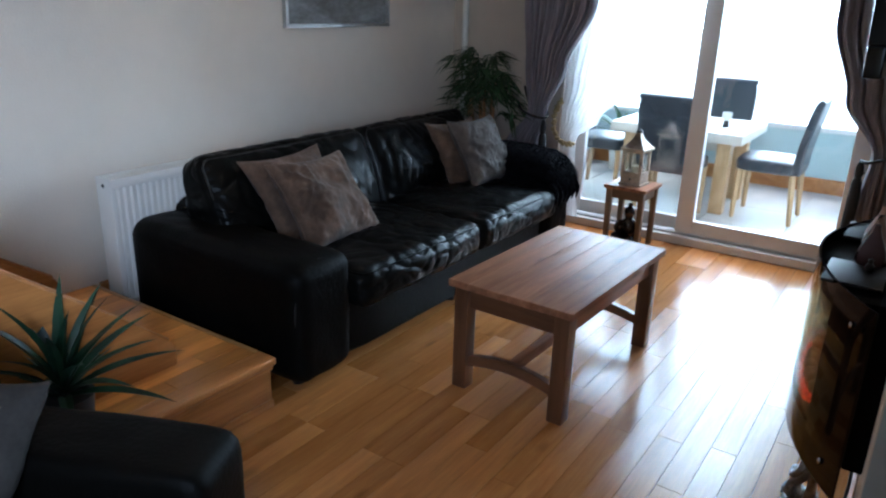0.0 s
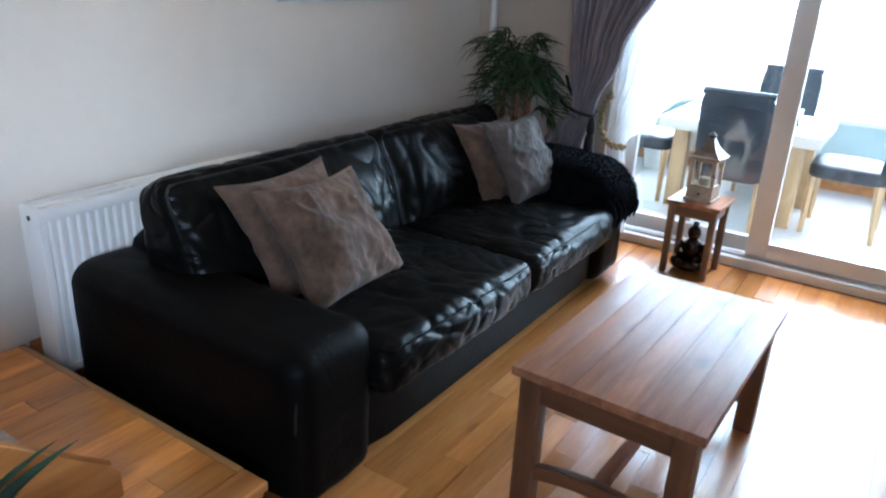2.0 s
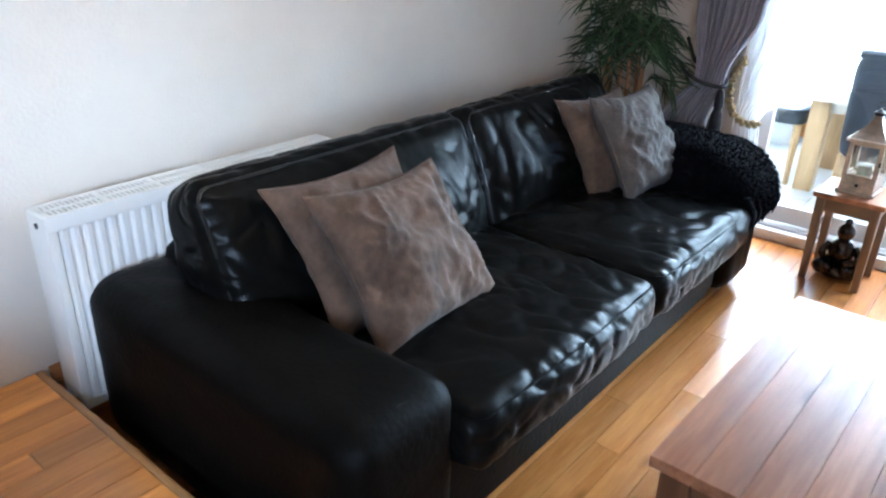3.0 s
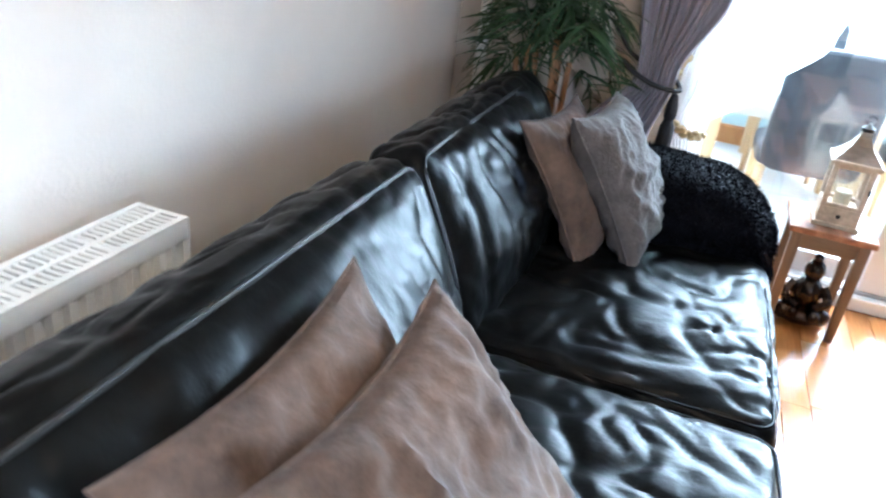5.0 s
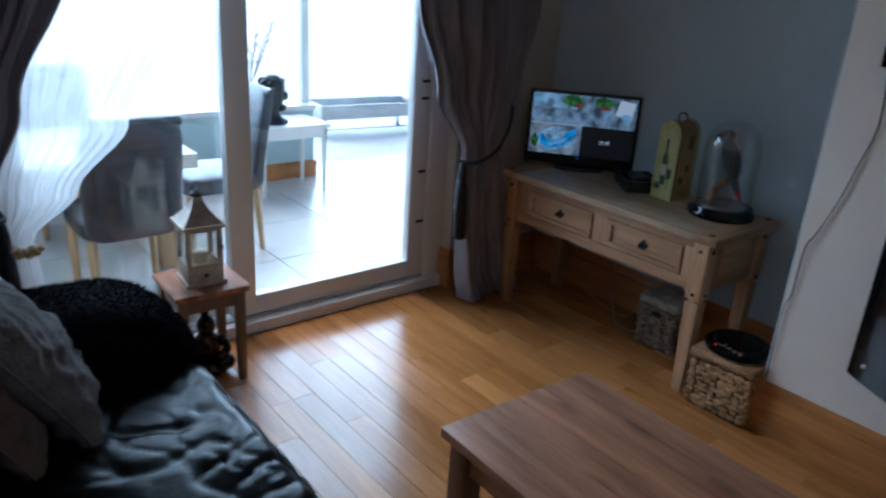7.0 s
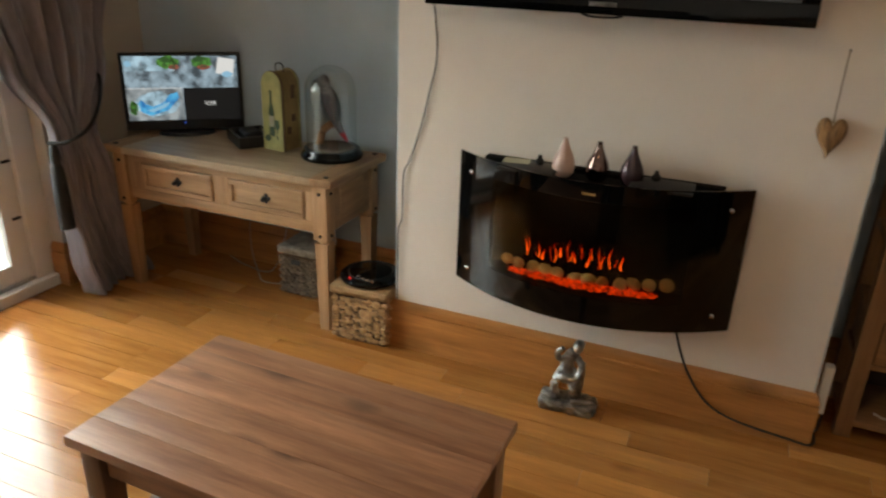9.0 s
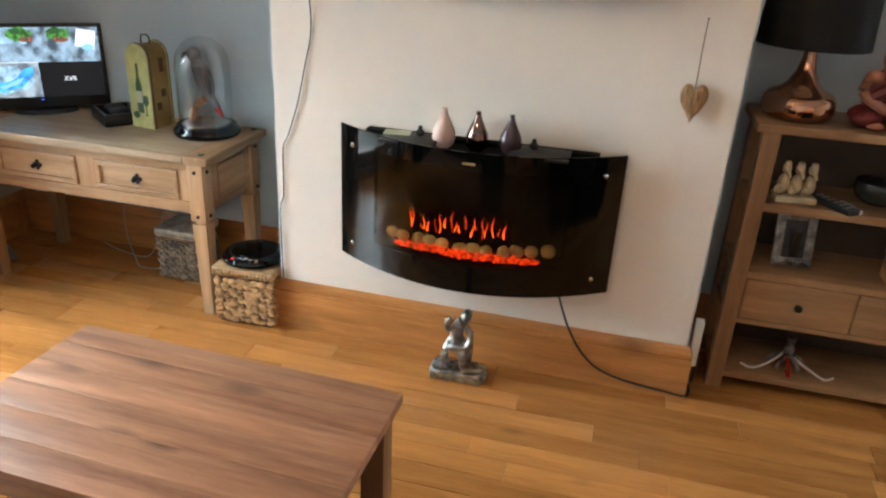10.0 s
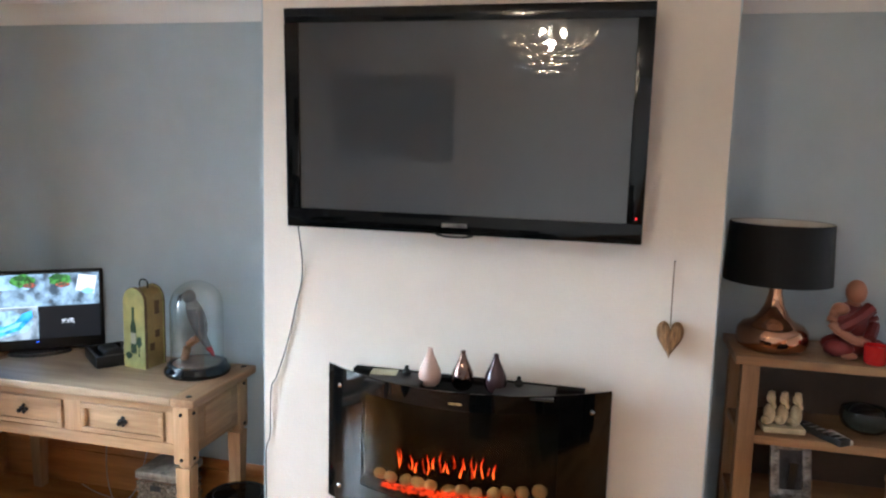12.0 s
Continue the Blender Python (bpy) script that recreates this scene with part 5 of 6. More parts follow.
b2 = basket("storage_basket", pose(3.13, 3.065, 0, 0, 0, 3), "square brown basket woven from banana leaf", 0.24, 0.245, 0.25, GRASSW, GRASSW, 9, 8)
b1 = basket("storage_basket", pose(3.36, 3.525, 0, 0, 0, 0), "grey-brown woven storage basket with a pale lid under the console table", 0.19, 0.19, 0.245, GREYW, mat("pale_woven_lid", (0.42, 0.36, 0.29), 0.7, 0, 0.25, 30, 0.5, 60), 11, 11)
part("grip_hole", box(-0.105, -0.101, -0.025, 0.025, 0.165, 0.19, 0.002), BLACK, b1)
ds = thing("disc_player", pose(3.13, 3.065, 0.251, 0, 0, 10) @ Matrix.Diagonal((1.12, 1.12, 1.0, 1)), "round black plastic disc player lying on the basket", "disc player")
part("casing", lathe(bmesh.new(), [(0, 0), (0.10, 0.0), (0.112, 0.008), (0.114, 0.02), (0.105, 0.03), (0.06, 0.036), (0, 0.037)], 36), GLOSS, ds)
part("lid_ring", lathe(bmesh.new(), [(0.08, 0.033), (0.083, 0.036), (0.086, 0.033)], 32), BLACK, ds)
for k in range(4):
    part("button", lathe(bmesh.new(), [(0, 0.03), (0.007, 0.03), (0.007, 0.037), (0, 0.038)], 10, (-0.092 + 0.003 * k * k, -0.035 + k * 0.02)), CHROME, ds, "silver button")
part("indicator", box(-0.085, -0.079, 0.05, 0.056, 0.028, 0.036), LED, ds)

# loose cables under the console
for nm, pts, r, m, lab in (
    ("white_cable", [(3.50, 3.95, 0.35), (3.45, 3.92, 0.12), (3.40, 3.85, 0.01), (3.32, 3.75, 0.006), (3.36, 3.62, 0.03), (3.5, 3.55, 0.2)], 0.0022, WCABLE, "white cable trailing on the floor under the console"),
    ("white_cable", [(3.5, 3.7, 0.42), (3.46, 3.72, 0.2), (3.42, 3.78, 0.02), (3.44, 3.95, 0.006), (3.5, 4.1, 0.006)], 0.002, WCABLE, "white cable trailing on the floor under the console"),
    ("tv_cable", [(3.03, 2.767, 1.39), (3.073, 2.767, 1.194), (3.073, 2.796, 1.048), (3.073, 2.827, 0.919), (3.073, 2.868, 0.798), (3.073, 2.891, 0.742), (3.073, 2.896, 0.567), (3.073, 2.912, 0.5), (3.073, 2.912, 0.215)], 0.0024, CABLE, "black cable running down the chimney breast"),
    ("fire_cable", [(3.05, 1.86, 0.44), (3.06, 1.84, 0.36), (3.053, 1.78, 0.21), (3.05, 1.70, 0.10), (3.05, 1.60, 0.05), (3.045, 1.42, 0.03), (3.06, 1.335, 0.025), (3.25, 1.335, 0.02), (3.4, 1.335, 0.12)], 0.0042, CABLE, "black cable from the fire along the skirting"),
):
    c = tagged(link(nm, tube(bmesh.new(), curve(pts, 7), r, 7), m), lab, "cable")

# ---- wall fire ----
fire = thing("wall_fire", T((3.08, 2.158, 0.394)), "wall-mounted electric fire with a bowed black glass front, alight", "fire")
FW, FH = 0.487, 0.488


def bow(yy):
    """How far the glass stands off the breast at yy from its middle."""
    return -0.225 + 0.175 * (abs(yy) / FW) ** 2


def bowed(y0, y1, z0, z1, t=0.006, n=20, off=0.0):
    bm = bmesh.new()
    rows = []
    for k in range(n + 1):
        yy = y0 + (y1 - y0) * k / n
        x = bow(yy) + off
        rows.append([bm.verts.new(p) for p in ((x, yy, z0), (x, yy, z1), (x + t, yy, z1), (x + t, yy, z0))])
    for a, b in zip(rows, rows[1:]):
        for k in range(4):
            bm.faces.new((a[k], b[k], b[(k + 1) % 4], a[(k + 1) % 4]))
    bm.faces.new(rows[0])
    bm.faces.new(rows[-1][::-1])
    return bm


WY, WZ0, WZ1 = 0.33, 0.10, 0.43
bm = bowed(-FW, -WY, 0, FH, n=8)
for b2_ in (bowed(WY, FW, 0, FH, n=8), bowed(-WY, WY, 0, WZ0), bowed(-WY, WY, WZ1, FH)):
    merge(bm, b2_, Matrix.Identity(4))
part("glass_front", bm, GLOSS, fire, "bowed black glass")
fg = part("viewing_glass", bowed(-WY, WY, WZ0, WZ1), SMOKE, fire, "smoked viewing glass")
fg.visible_shadow = False
bm = bmesh.new()
bx(bm, -0.045, 0, -0.40, 0.40, 0.04, 0.475, 0.004)
part("casing", bm, INNER, fire)
bm = bmesh.new()
pts = [(bow(yy) + 0.008, yy) for yy in [-0.36 + 0.72 * k / 16 for k in range(17)]] + [(-0.03, 0.36), (-0.03, -0.36)]
for z0, z1 in ((0.440, 0.460), (0.05, 0.095)):
    merge(bm, flat(pts, z0, z1 - z0), Matrix.Identity(4))
part("top_and_base", bm, INNER, fire)
for s2 in (-1, 1):
    part("side_panel", box(bow(0.35) + 0.008, -0.03, s2 * 0.355 - 0.006, s2 * 0.355 + 0.006, 0.095, 0.440), INNER, fire)
    for z in (0.06, 0.425):
        yy = s2 * 0.428
        part("glass_fixing", ball(bmesh.new(), (bow(yy) - 0.003, yy, z), (0.005, 0.008, 0.009), 2), CHROME, fire, "round chrome fixing")
    bm = bmesh.new()
    bx(bm, bow(0.2) + 0.012, -0.05, s2 * 0.215 - 0.095, s2 * 0.215 + 0.095, 0.475, 0.484, 0.003)
    ball(bm, (-0.09, s2 * 0.19, 0.495), (0.012, 0.016, 0.014))
    ball(bm, (-0.09, s2 * 0.19, 0.512), (0.007, 0.008, 0.008))
    part("top_bracket", bm, IRON, fire)
part("back_panel", box(-0.052, -0.046, -0.35, 0.35, 0.095, 0.440), INNER, fire)
rr = random.Random(3)
bm = bmesh.new()
for k in range(420):
    yy = rr.uniform(-0.25, 0.25)
    r = rr.uniform(0.003, 0.0062)
    ball(bm, (bow(yy) + rr.uniform(0.012, 0.034), yy, 0.118 + rr.uniform(0, 0.026) * (1 - (yy / 0.27) ** 2)), (r, r * rr.uniform(0.8, 1.8), r), 1)
bed = tagged(part("ember_bed", bm, EMBER, fire, "glowing red ember bed"), kind="stuff")
for k in range(12):
    yy = -0.275 + 0.54 * k / 11 + rr.uniform(-0.008, 0.008)
    bm = ball(bmesh.new(), (0, 0, 0), (0.020, 0.024 + rr.uniform(-0.003, 0.004), 0.021 + rr.uniform(-0.004, 0.004)), 2)
    part("pebble", bm, PEBBLE, fire, at=T((bow(yy) + 0.04, yy, 0.150 + rr.uniform(-0.007, 0.006))) @ Matrix.Rotation(rr.uniform(-0.5, 0.5), 4, "X"))
for k in range(19):
    yy = -0.12 + 0.0185 * k + rr.uniform(-0.008, 0.008)
    h = rr.uniform(0.022, 0.085)
    w = rr.uniform(0.0018, 0.0045)
    bm = lathe(bmesh.new(), [(0, 0), (w * 0.7, h * 0.08), (w, h * 0.3), (w * 0.6, h * 0.5), (w * 0.75, h * 0.65), (w * 0.3, h * 0.85), (0, h)], 8)
    for v in bm.verts:
        v.co.y += 0.004 * math.sin(v.co.z * 80 + k * 2.3)
    part("flame", bm, EMBER if k % 3 == 1 else FLAME, fire, at=T((-0.12 + rr.uniform(-0.02, 0.02), yy, 0.155 + rr.uniform(-0.005, 0.03))))
part("warning_label", box(bow(0.02) - 0.0012, bow(0.02), -0.03, 0.012, 0.448, 0.455), OLIVE, fire, "small pale label")

for yy, m, lab in ((2.262, PINKV, "blush pink teardrop bud vase on the fire"), (2.15, BRNZV, "mirror bronze teardrop bud vase on the fire"), (2.04, PURPLEV, "dark aubergine teardrop bud vase on the fire")):
    bm = lathe(bmesh.new(), [(0, 0), (0.022, 0), (0.034, 0.012), (0.038, 0.032), (0.034, 0.054), (0.022, 0.078), (0.012, 0.098), (0.008, 0.112), (0.009, 0.118), (0.005, 0.118), (0.004, 0.10), (0, 0.10)], 24)
    v = tagged(link("bud_vase", bm, m), lab, "vase", "bud vases on the fire")
    v.matrix_basis = T((2.985, yy + 0.004, 0.854)) @ Matrix.Diagonal((1, 1, 1.09, 1))
pp = tagged(link("card", box(-0.03, 0.03, -0.045, 0.045, 0, 0.0015), PALEP), "pale card lying on the top of the fire", "card")
pp.matrix_basis = pose(3.0, 2.43, 0.878, 0, 0, 8)

# silver statuette on the floor: a bent figure on a carved slab
bm = puff(-0.095, 0.095, -0.05, 0.05, 0.0, 0.042, 7, 22, crease=0.008, seed=4, grain=38)
rr = random.Random(9)
for k in range(12):
    ball(bm, (-0.085 + 0.0155 * k, -0.05 + rr.uniform(-0.003, 0.004), 0.02 + rr.uniform(-0.006, 0.016)), (0.011, 0.006, 0.009), 1)
for pts, r in (
    ([(-0.035, -0.012, 0.045), (-0.05, -0.022, 0.10), (-0.034, 0.0, 0.15), (-0.016, 0.0, 0.165)], (0.013, 0.017)),
    ([(0.022, -0.02, 0.045), (0.012, -0.035, 0.10), (0.008, 0.0, 0.15), (-0.006, 0.0, 0.165)], (0.013, 0.017)),
    ([(-0.012, 0.0, 0.15), (-0.016, 0.004, 0.185), (-0.008, 0.004, 0.22), (0.006, 0.0, 0.24)], (0.026, 0.020)),
    ([(-0.014, 0.0, 0.222), (-0.042, -0.008, 0.205), (-0.05, -0.014, 0.235), (-0.034, -0.02, 0.258)], (0.012, 0.008)),
    ([(0.016, 0.0, 0.22), (0.036, -0.014, 0.185), (0.024, -0.034, 0.15), (-0.006, -0.036, 0.145)], (0.012, 0.009)),
    ([(0.02, 0.02, 0.045), (0.03, 0.022, 0.12), (0.034, 0.016, 0.19)], (0.020, 0.010)),
    ([(0.015, -0.042, 0.055), (0.055, -0.04, 0.06), (0.09, -0.03, 0.058)], (0.010, 0.007)),
    ([(-0.04, -0.035, 0.055), (-0.07, -0.03, 0.066), (-0.088, -0.02, 0.06)], (0.010, 0.006)),
):
    cp = curve(pts, 5)
    tube(bm, cp, [r[0] + (r[1] - r[0]) * k / (len(cp) - 1) for k in range(len(cp))], 9)
ball(bm, (0.014, -0.004, 0.262), (0.019, 0.021, 0.024))
ball(bm, (0.018, 0.006, 0.268), (0.018, 0.017, 0.022))
ball(bm, (-0.014, -0.03, 0.14), (0.026, 0.014, 0.02))
ss = tagged(link("statuette", bm, SILVER), "dull silver statuette on the floor before the skirting", "statuette")
ss.matrix_basis = pose(2.945, 2.155, 0, 0, 0, -85) @ Matrix.Diagonal((1.05, 1.0, 0.97, 1))

# ---- television ----
tv = thing("television", pose(2.918, 2.181, 1.372, 0, -2.3, 0) , "large flat black television tilted down on the chimney breast", "television")
TW, TH = 0.567, 0.692
bm = bmesh.new()
for a in ((-TW, TW, 0.0, 0.062), (-TW, TW, TH - 0.045, TH), (-TW, -TW + 0.048, 0.062, TH - 0.045), (TW - 0.048, TW, 0.062, TH - 0.045)):
    bx(bm, -0.004, 0.03, *a, 0.004)
part("bezel", bm, GLOSS, tv, "glossy black bezel")
part("screen", box(0.004, 0.02, -TW + 0.047, TW - 0.047, 0.061, TH - 0.044), SCREEN, tv, "dark grey switched-off screen", False)
part("rear_housing", box(0.03, 0.075, -TW + 0.03, TW - 0.03, 0.03, TH - 0.03, 0.012), BLACK, tv)
bm = bmesh.new()
bx(bm, 0.075, 0.14, -0.25, 0.25, 0.2, 0.28, 0.004)
bx(bm, 0.075, 0.16, -0.25, 0.25, 0.42, 0.5, 0.004)
part("wall_mount", bm, IRON, tv)
part("badge", box(-0.0055, -0.004, -0.04, 0.04, 0.024, 0.036), SILVER, tv, "small silver badge", False)
part("power_light", box(-0.0055, -0.004, -TW + 0.018, -TW + 0.024, 0.075, 0.081), LED, tv)
part("lower_lip", tube(bmesh.new(), curve([(0.0, -0.06, 0.0), (0.0, -0.03, -0.006), (0.0, 0.03, -0.006), (0.0, 0.06, 0.0)], 5), 0.004, 6), BLACK, tv)

# hanging heart
ht = thing("hanging_heart", T((3.079, 1.505, 1.012)), "woven twig heart hanging on a string", "ornament")
bm = bmesh.new()


def heart(k):
    a = 2 * math.pi * k
    return Vector((0, 0.0026 * 16 * math.sin(a) ** 3, 0.055 + 0.0041 * (13 * math.cos(a) - 5 * math.cos(2 * a) - 2 * math.cos(3 * a) - math.cos(4 * a)) * 1.05))


rr = random.Random(6)
n = 40
ring = [heart(k / n) for k in range(n)]
c0 = bm.verts.new((-0.035, 0, 0.055))
c1 = bm.verts.new((-0.002, 0, 0.055))
f0 = [bm.verts.new((-0.026, p.y * 0.8, 0.055 + (p.z - 0.055) * 0.8)) for p in ring]
f1 = [bm.verts.new((-0.012, p.y, p.z)) for p in ring]
for k in range(n):
    j = (k + 1) % n
    bm.faces.new((c0, f0[k], f0[j]))
    bm.faces.new((f0[k], f1[k], f1[j], f0[j]))
    bm.faces.new((f1[k], c1, f1[j]))
part("heart", bm, mat("honey_brown_twigs", (0.34, 0.18, 0.07), 0.6, 0, 0.4, 30, 0.8, 50, (1, 3, 0.6)), ht)
part("string", tube(bmesh.new(), [(-0.012, 0, 0.09), (-0.008, 0.001, 0.2), (-0.006, 0, 0.296)], 0.0022, 5), mat("jute_string", (0.3, 0.22, 0.14), 0.9), ht)
part("nail", tube(bmesh.new(), [(0, 0, 0.296), (-0.014, 0, 0.298)], 0.003, 6), IRON, ht)

# ---- shelf unit in the other alcove ----
SX0, SX1, SY0, SY1 = 3.19, 3.50, 0.42, 1.262
su = thing("shelf_unit", T((3.345, 0.84, 0)), "light oak shelf unit with two small drawers", "shelf unit")


def sb(x0, x1, y0, y1, z0, z1, b=0.003):
    return box(x0 - 3.345, x1 - 3.345, y0 - 0.84, y1 - 0.84, z0, z1, b)


part("top", sb(SX0 - 0.012, SX1, SY0 - 0.024, SY1 + 0.024, 0.968, 0.997, 0.005), OAKSH, su)
for x in (SX0, SX1 - 0.05):
    for yy in (SY0, SY1 - 0.055):
        part("post", sb(x, x + 0.05, yy, yy + 0.055, 0, 0.968), OAKSH_Z, su)
for z0, z1 in ((0.700, 0.73), (0.452, 0.478), (0.275, 0.295), (0.045, 0.07)):
    part("shelf", sb(SX0 + 0.006, SX1 - 0.012, SY0 + 0.006, SY1 - 0.006, z0, z1), OAKSH, su)
# Back panel in a much darker brown than the shelves
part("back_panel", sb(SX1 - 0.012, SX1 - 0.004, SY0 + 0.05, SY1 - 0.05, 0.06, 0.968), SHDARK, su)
for yy in (SY0 + 0.02, SY1 - 0.03):
    part("side_panel", sb(SX0 + 0.05, SX1 - 0.05, yy, yy + 0.012, 0.295, 0.452), OAKSH, su)
for a, b in ((SY0 + 0.06, 0.838), (0.844, SY1 - 0.06)):
    d = part("drawer", sb(SX0 + 0.004, SX1 - 0.03, a, b, 0.298, 0.449), OAKSH, su)
    bm = ball(bmesh.new(), (SX0 - 0.016 - 3.345, (a + b) / 2 - 0.84, 0.374), 0.014, 2)
    tube(bm, [(SX0 + 0.004 - 3.345, (a + b) / 2 - 0.84, 0.374), (SX0 - 0.012 - 3.345, (a + b) / 2 - 0.84, 0.374)], 0.007, 8)
    part("knob", bm, IRON, d, "dark metal knob")

lp = thing("table_lamp", T((3.325, 1.155, 0.997)) @ Matrix.Diagonal((0.89, 0.89, 1, 1)), "table lamp with a copper glass base and a black drum shade", "lamp")
part("base", lathe(bmesh.new(), [(0, 0), (0.10, 0), (0.122, 0.012), (0.13, 0.035), (0.126, 0.065), (0.11, 0.085), (0.075, 0.098), (0.055, 0.115), (0.035, 0.15), (0.024, 0.19), (0.021, 0.235), (0.02, 0.24), (0, 0.24)], 40), COPPER, lp, "polished copper glass base")
part("lamp_holder", lathe(bmesh.new(), [(0, 0.24), (0.014, 0.24), (0.014, 0.31), (0, 0.31)], 14), CHROME, lp)
sh = part("shade", lathe(bmesh.new(), [(0.192, 0.232), (0.182, 0.43), (0.179, 0.43), (0.189, 0.232), (0.192, 0.232)], 48), SHADE, lp, "black satin drum shade")
part("lining", lathe(bmesh.new(), [(0.1885, 0.234), (0.1785, 0.429)], 48), SHADEIN, sh, "white lining")
bm = bmesh.new()
for k in range(3):
    a = k * 2.094
    tube(bm, [(0.012 * math.cos(a), 0.012 * math.sin(a), 0.30), (0.18 * math.cos(a), 0.18 * math.sin(a), 0.40)], 0.0025, 5)
part("shade_carrier", bm, CHROME, lp)

# seated monk figure, a plain painted shape
bm = bmesh.new()
ball(bm, (0, 0, 0.035), (0.062, 0.095, 0.036), 3)
ball(bm, (0.005, 0, 0.105), (0.045, 0.06, 0.075), 3)
for s2 in (-1, 1):
    ball(bm, (-0.035, s2 * 0.06, 0.03), (0.045, 0.05, 0.03), 2)
tube(bm, curve([(0, -0.055, 0.155), (-0.01, -0.072, 0.105), (-0.055, -0.03, 0.065)], 5), 0.02, 8)
tube(bm, curve([(-0.035, -0.04, 0.165), (-0.04, 0.02, 0.12), (-0.02, 0.06, 0.08)], 5), 0.022, 8)
n0 = len(bm.faces)
tube(bm, curve([(0, 0.055, 0.155), (-0.012, 0.073, 0.105), (-0.055, 0.03, 0.065), (-0.062, 0.0, 0.06)], 5), 0.016, 8)
ball(bm, (-0.005, 0.045, 0.155), (0.028, 0.028, 0.022), 2)
ball(bm, (-0.012, 0, 0.213), (0.034, 0.031, 0.041), 3)
ball(bm, (-0.004, 0, 0.175), (0.02, 0.022, 0.02), 2)
ball(bm, (-0.06, 0, 0.055), (0.02, 0.035, 0.014), 2)
ball(bm, (-0.07, 0.045, 0.012), (0.02, 0.03, 0.012), 2)
for k, f in enumerate(bm.faces):
    f.material_index = 0 if k < n0 else 1
bu = tagged(link("statue", bm, [ROBE, SKIN]), "seated monk statue in a painted deep red robe", "statue")
bu.matrix_basis = pose(3.33, 0.915, 0.997, 0, 0, 20)
cj = thing("candle_jar", T((3.225, 0.865, 0.997)), "small red glass candle jar", "candle")
part("jar", lathe(bmesh.new(), [(0, 0), (0.03, 0), (0.034, 0.006), (0.037, 0.062), (0.034, 0.062), (0.031, 0.01), (0, 0.01)], 24), REDG, cj)
part("wax", lathe(bmesh.new(), [(0, 0.01), (0.031, 0.01), (0.033, 0.045), (0, 0.045)], 20), mat("red_wax", (0.4, 0.03, 0.03), 0.5), cj)

bm = bmesh.new()
bx(bm, -0.035, 0.035, -0.06, 0.06, 0, 0.018, 0.004)
rr = random.Random(12)
for k in range(3):
    yy = -0.038 + k * 0.038
    ball(bm, (0, yy, 0.05), (0.022, 0.018, 0.034), 2)
    ball(bm, (-0.004, yy, 0.1), (0.014, 0.014, 0.017), 2)
    tube(bm, curve([(-0.01, yy - 0.012, 0.075), (-0.022, yy, 0.095), (-0.012, yy + 0.008, 0.105)], 4), 0.006, 6)
    ball(bm, (-0.015, yy + 0.014, 0.035), (0.02, 0.014, 0.014), 2)
    ball(bm, (-0.005, yy, 0.117), (0.009, 0.012, 0.008), 1)
cv = tagged(link("figurine", bm, IVORY), "cream carved group of three small figures on the shelf", "figurine")
cv.matrix_basis = pose(3.27, 1.11, 0.73, 0, 0, 5) @ Matrix.Scale(1.1, 4)
for nm, loc, rot, s2, m, lab in (("remote_control", (3.25, 0.99, 0.73), 35, (0.09, 0.023, 0.011), BLACK, "black remote control lying on the shelf"), ("remote_control", (3.235, 0.945, 0.73), 25, (0.05, 0.016, 0.008), WHITE, "small white remote control lying on the shelf")):
    rc = thing(nm, pose(*loc, 0, 0, rot), lab, "remote control")
    part("case", box(-s2[0], s2[0], -s2[1], s2[1], 0, s2[2] * 2, 0.004), m, rc)
    bm = bmesh.new()
    for i in range(6):
        for j in range(3):
            bx(bm, -s2[0] * 0.8 + i * s2[0] * 0.28, -s2[0] * 0.8 + i * s2[0] * 0.28 + 0.008, (j - 1) * s2[1] * 0.55 - 0.003, (j - 1) * s2[1] * 0.55 + 0.003, s2[2] * 2, s2[2] * 2 + 0.002)
    part("buttons", bm, ZINC, rc)
bo = thing("bowl", T((3.35, 0.83, 0.73)), "dark glass bowl on the shelf", "bowl")
part("bowl", lathe(bmesh.new(), [(0, 0), (0.045, 0), (0.075, 0.02), (0.085, 0.05), (0.08, 0.075), (0.074, 0.075), (0.078, 0.05), (0.068, 0.024), (0, 0.012)], 32), mat("dark_green_glass", (0.03, 0.035, 0.03), 0.1, 0, 0.1, 5), bo)
part("contents", puff(-0.05, 0.05, -0.05, 0.05, 0.02, 0.085, 2.5, 8, crease=0.01), BLACK, bo)
wf = bmesh.new()
ball(wf, (0, 0, 0.03), (0.03, 0.035, 0.032), 2)
ball(wf, (0, 0, 0.08), (0.02, 0.022, 0.03), 2)
ball(wf, (0, 0, 0.12), (0.015, 0.015, 0.02), 2)
wo = tagged(link("figurine", wf, IVORY), "small cream figurine on the shelf", "figurine")
wo.matrix_basis = pose(3.28, 0.69, 0.73)

kb = thing("keepsake_box", T((3.28, 0.68, 0.478)), "small brown wooden keepsake box on the shelf", "box")
part("body", box(-0.06, 0.06, -0.075, 0.075, 0, 0.085, 0.004), PINE, kb)
part("lid", box(-0.064, 0.064, -0.079, 0.079, 0.086, 0.112, 0.006, 3), PINE, kb)
part("catch", box(-0.067, -0.0645, -0.01, 0.01, 0.075, 0.098, 0.001), IRON, kb, "small dark catch")

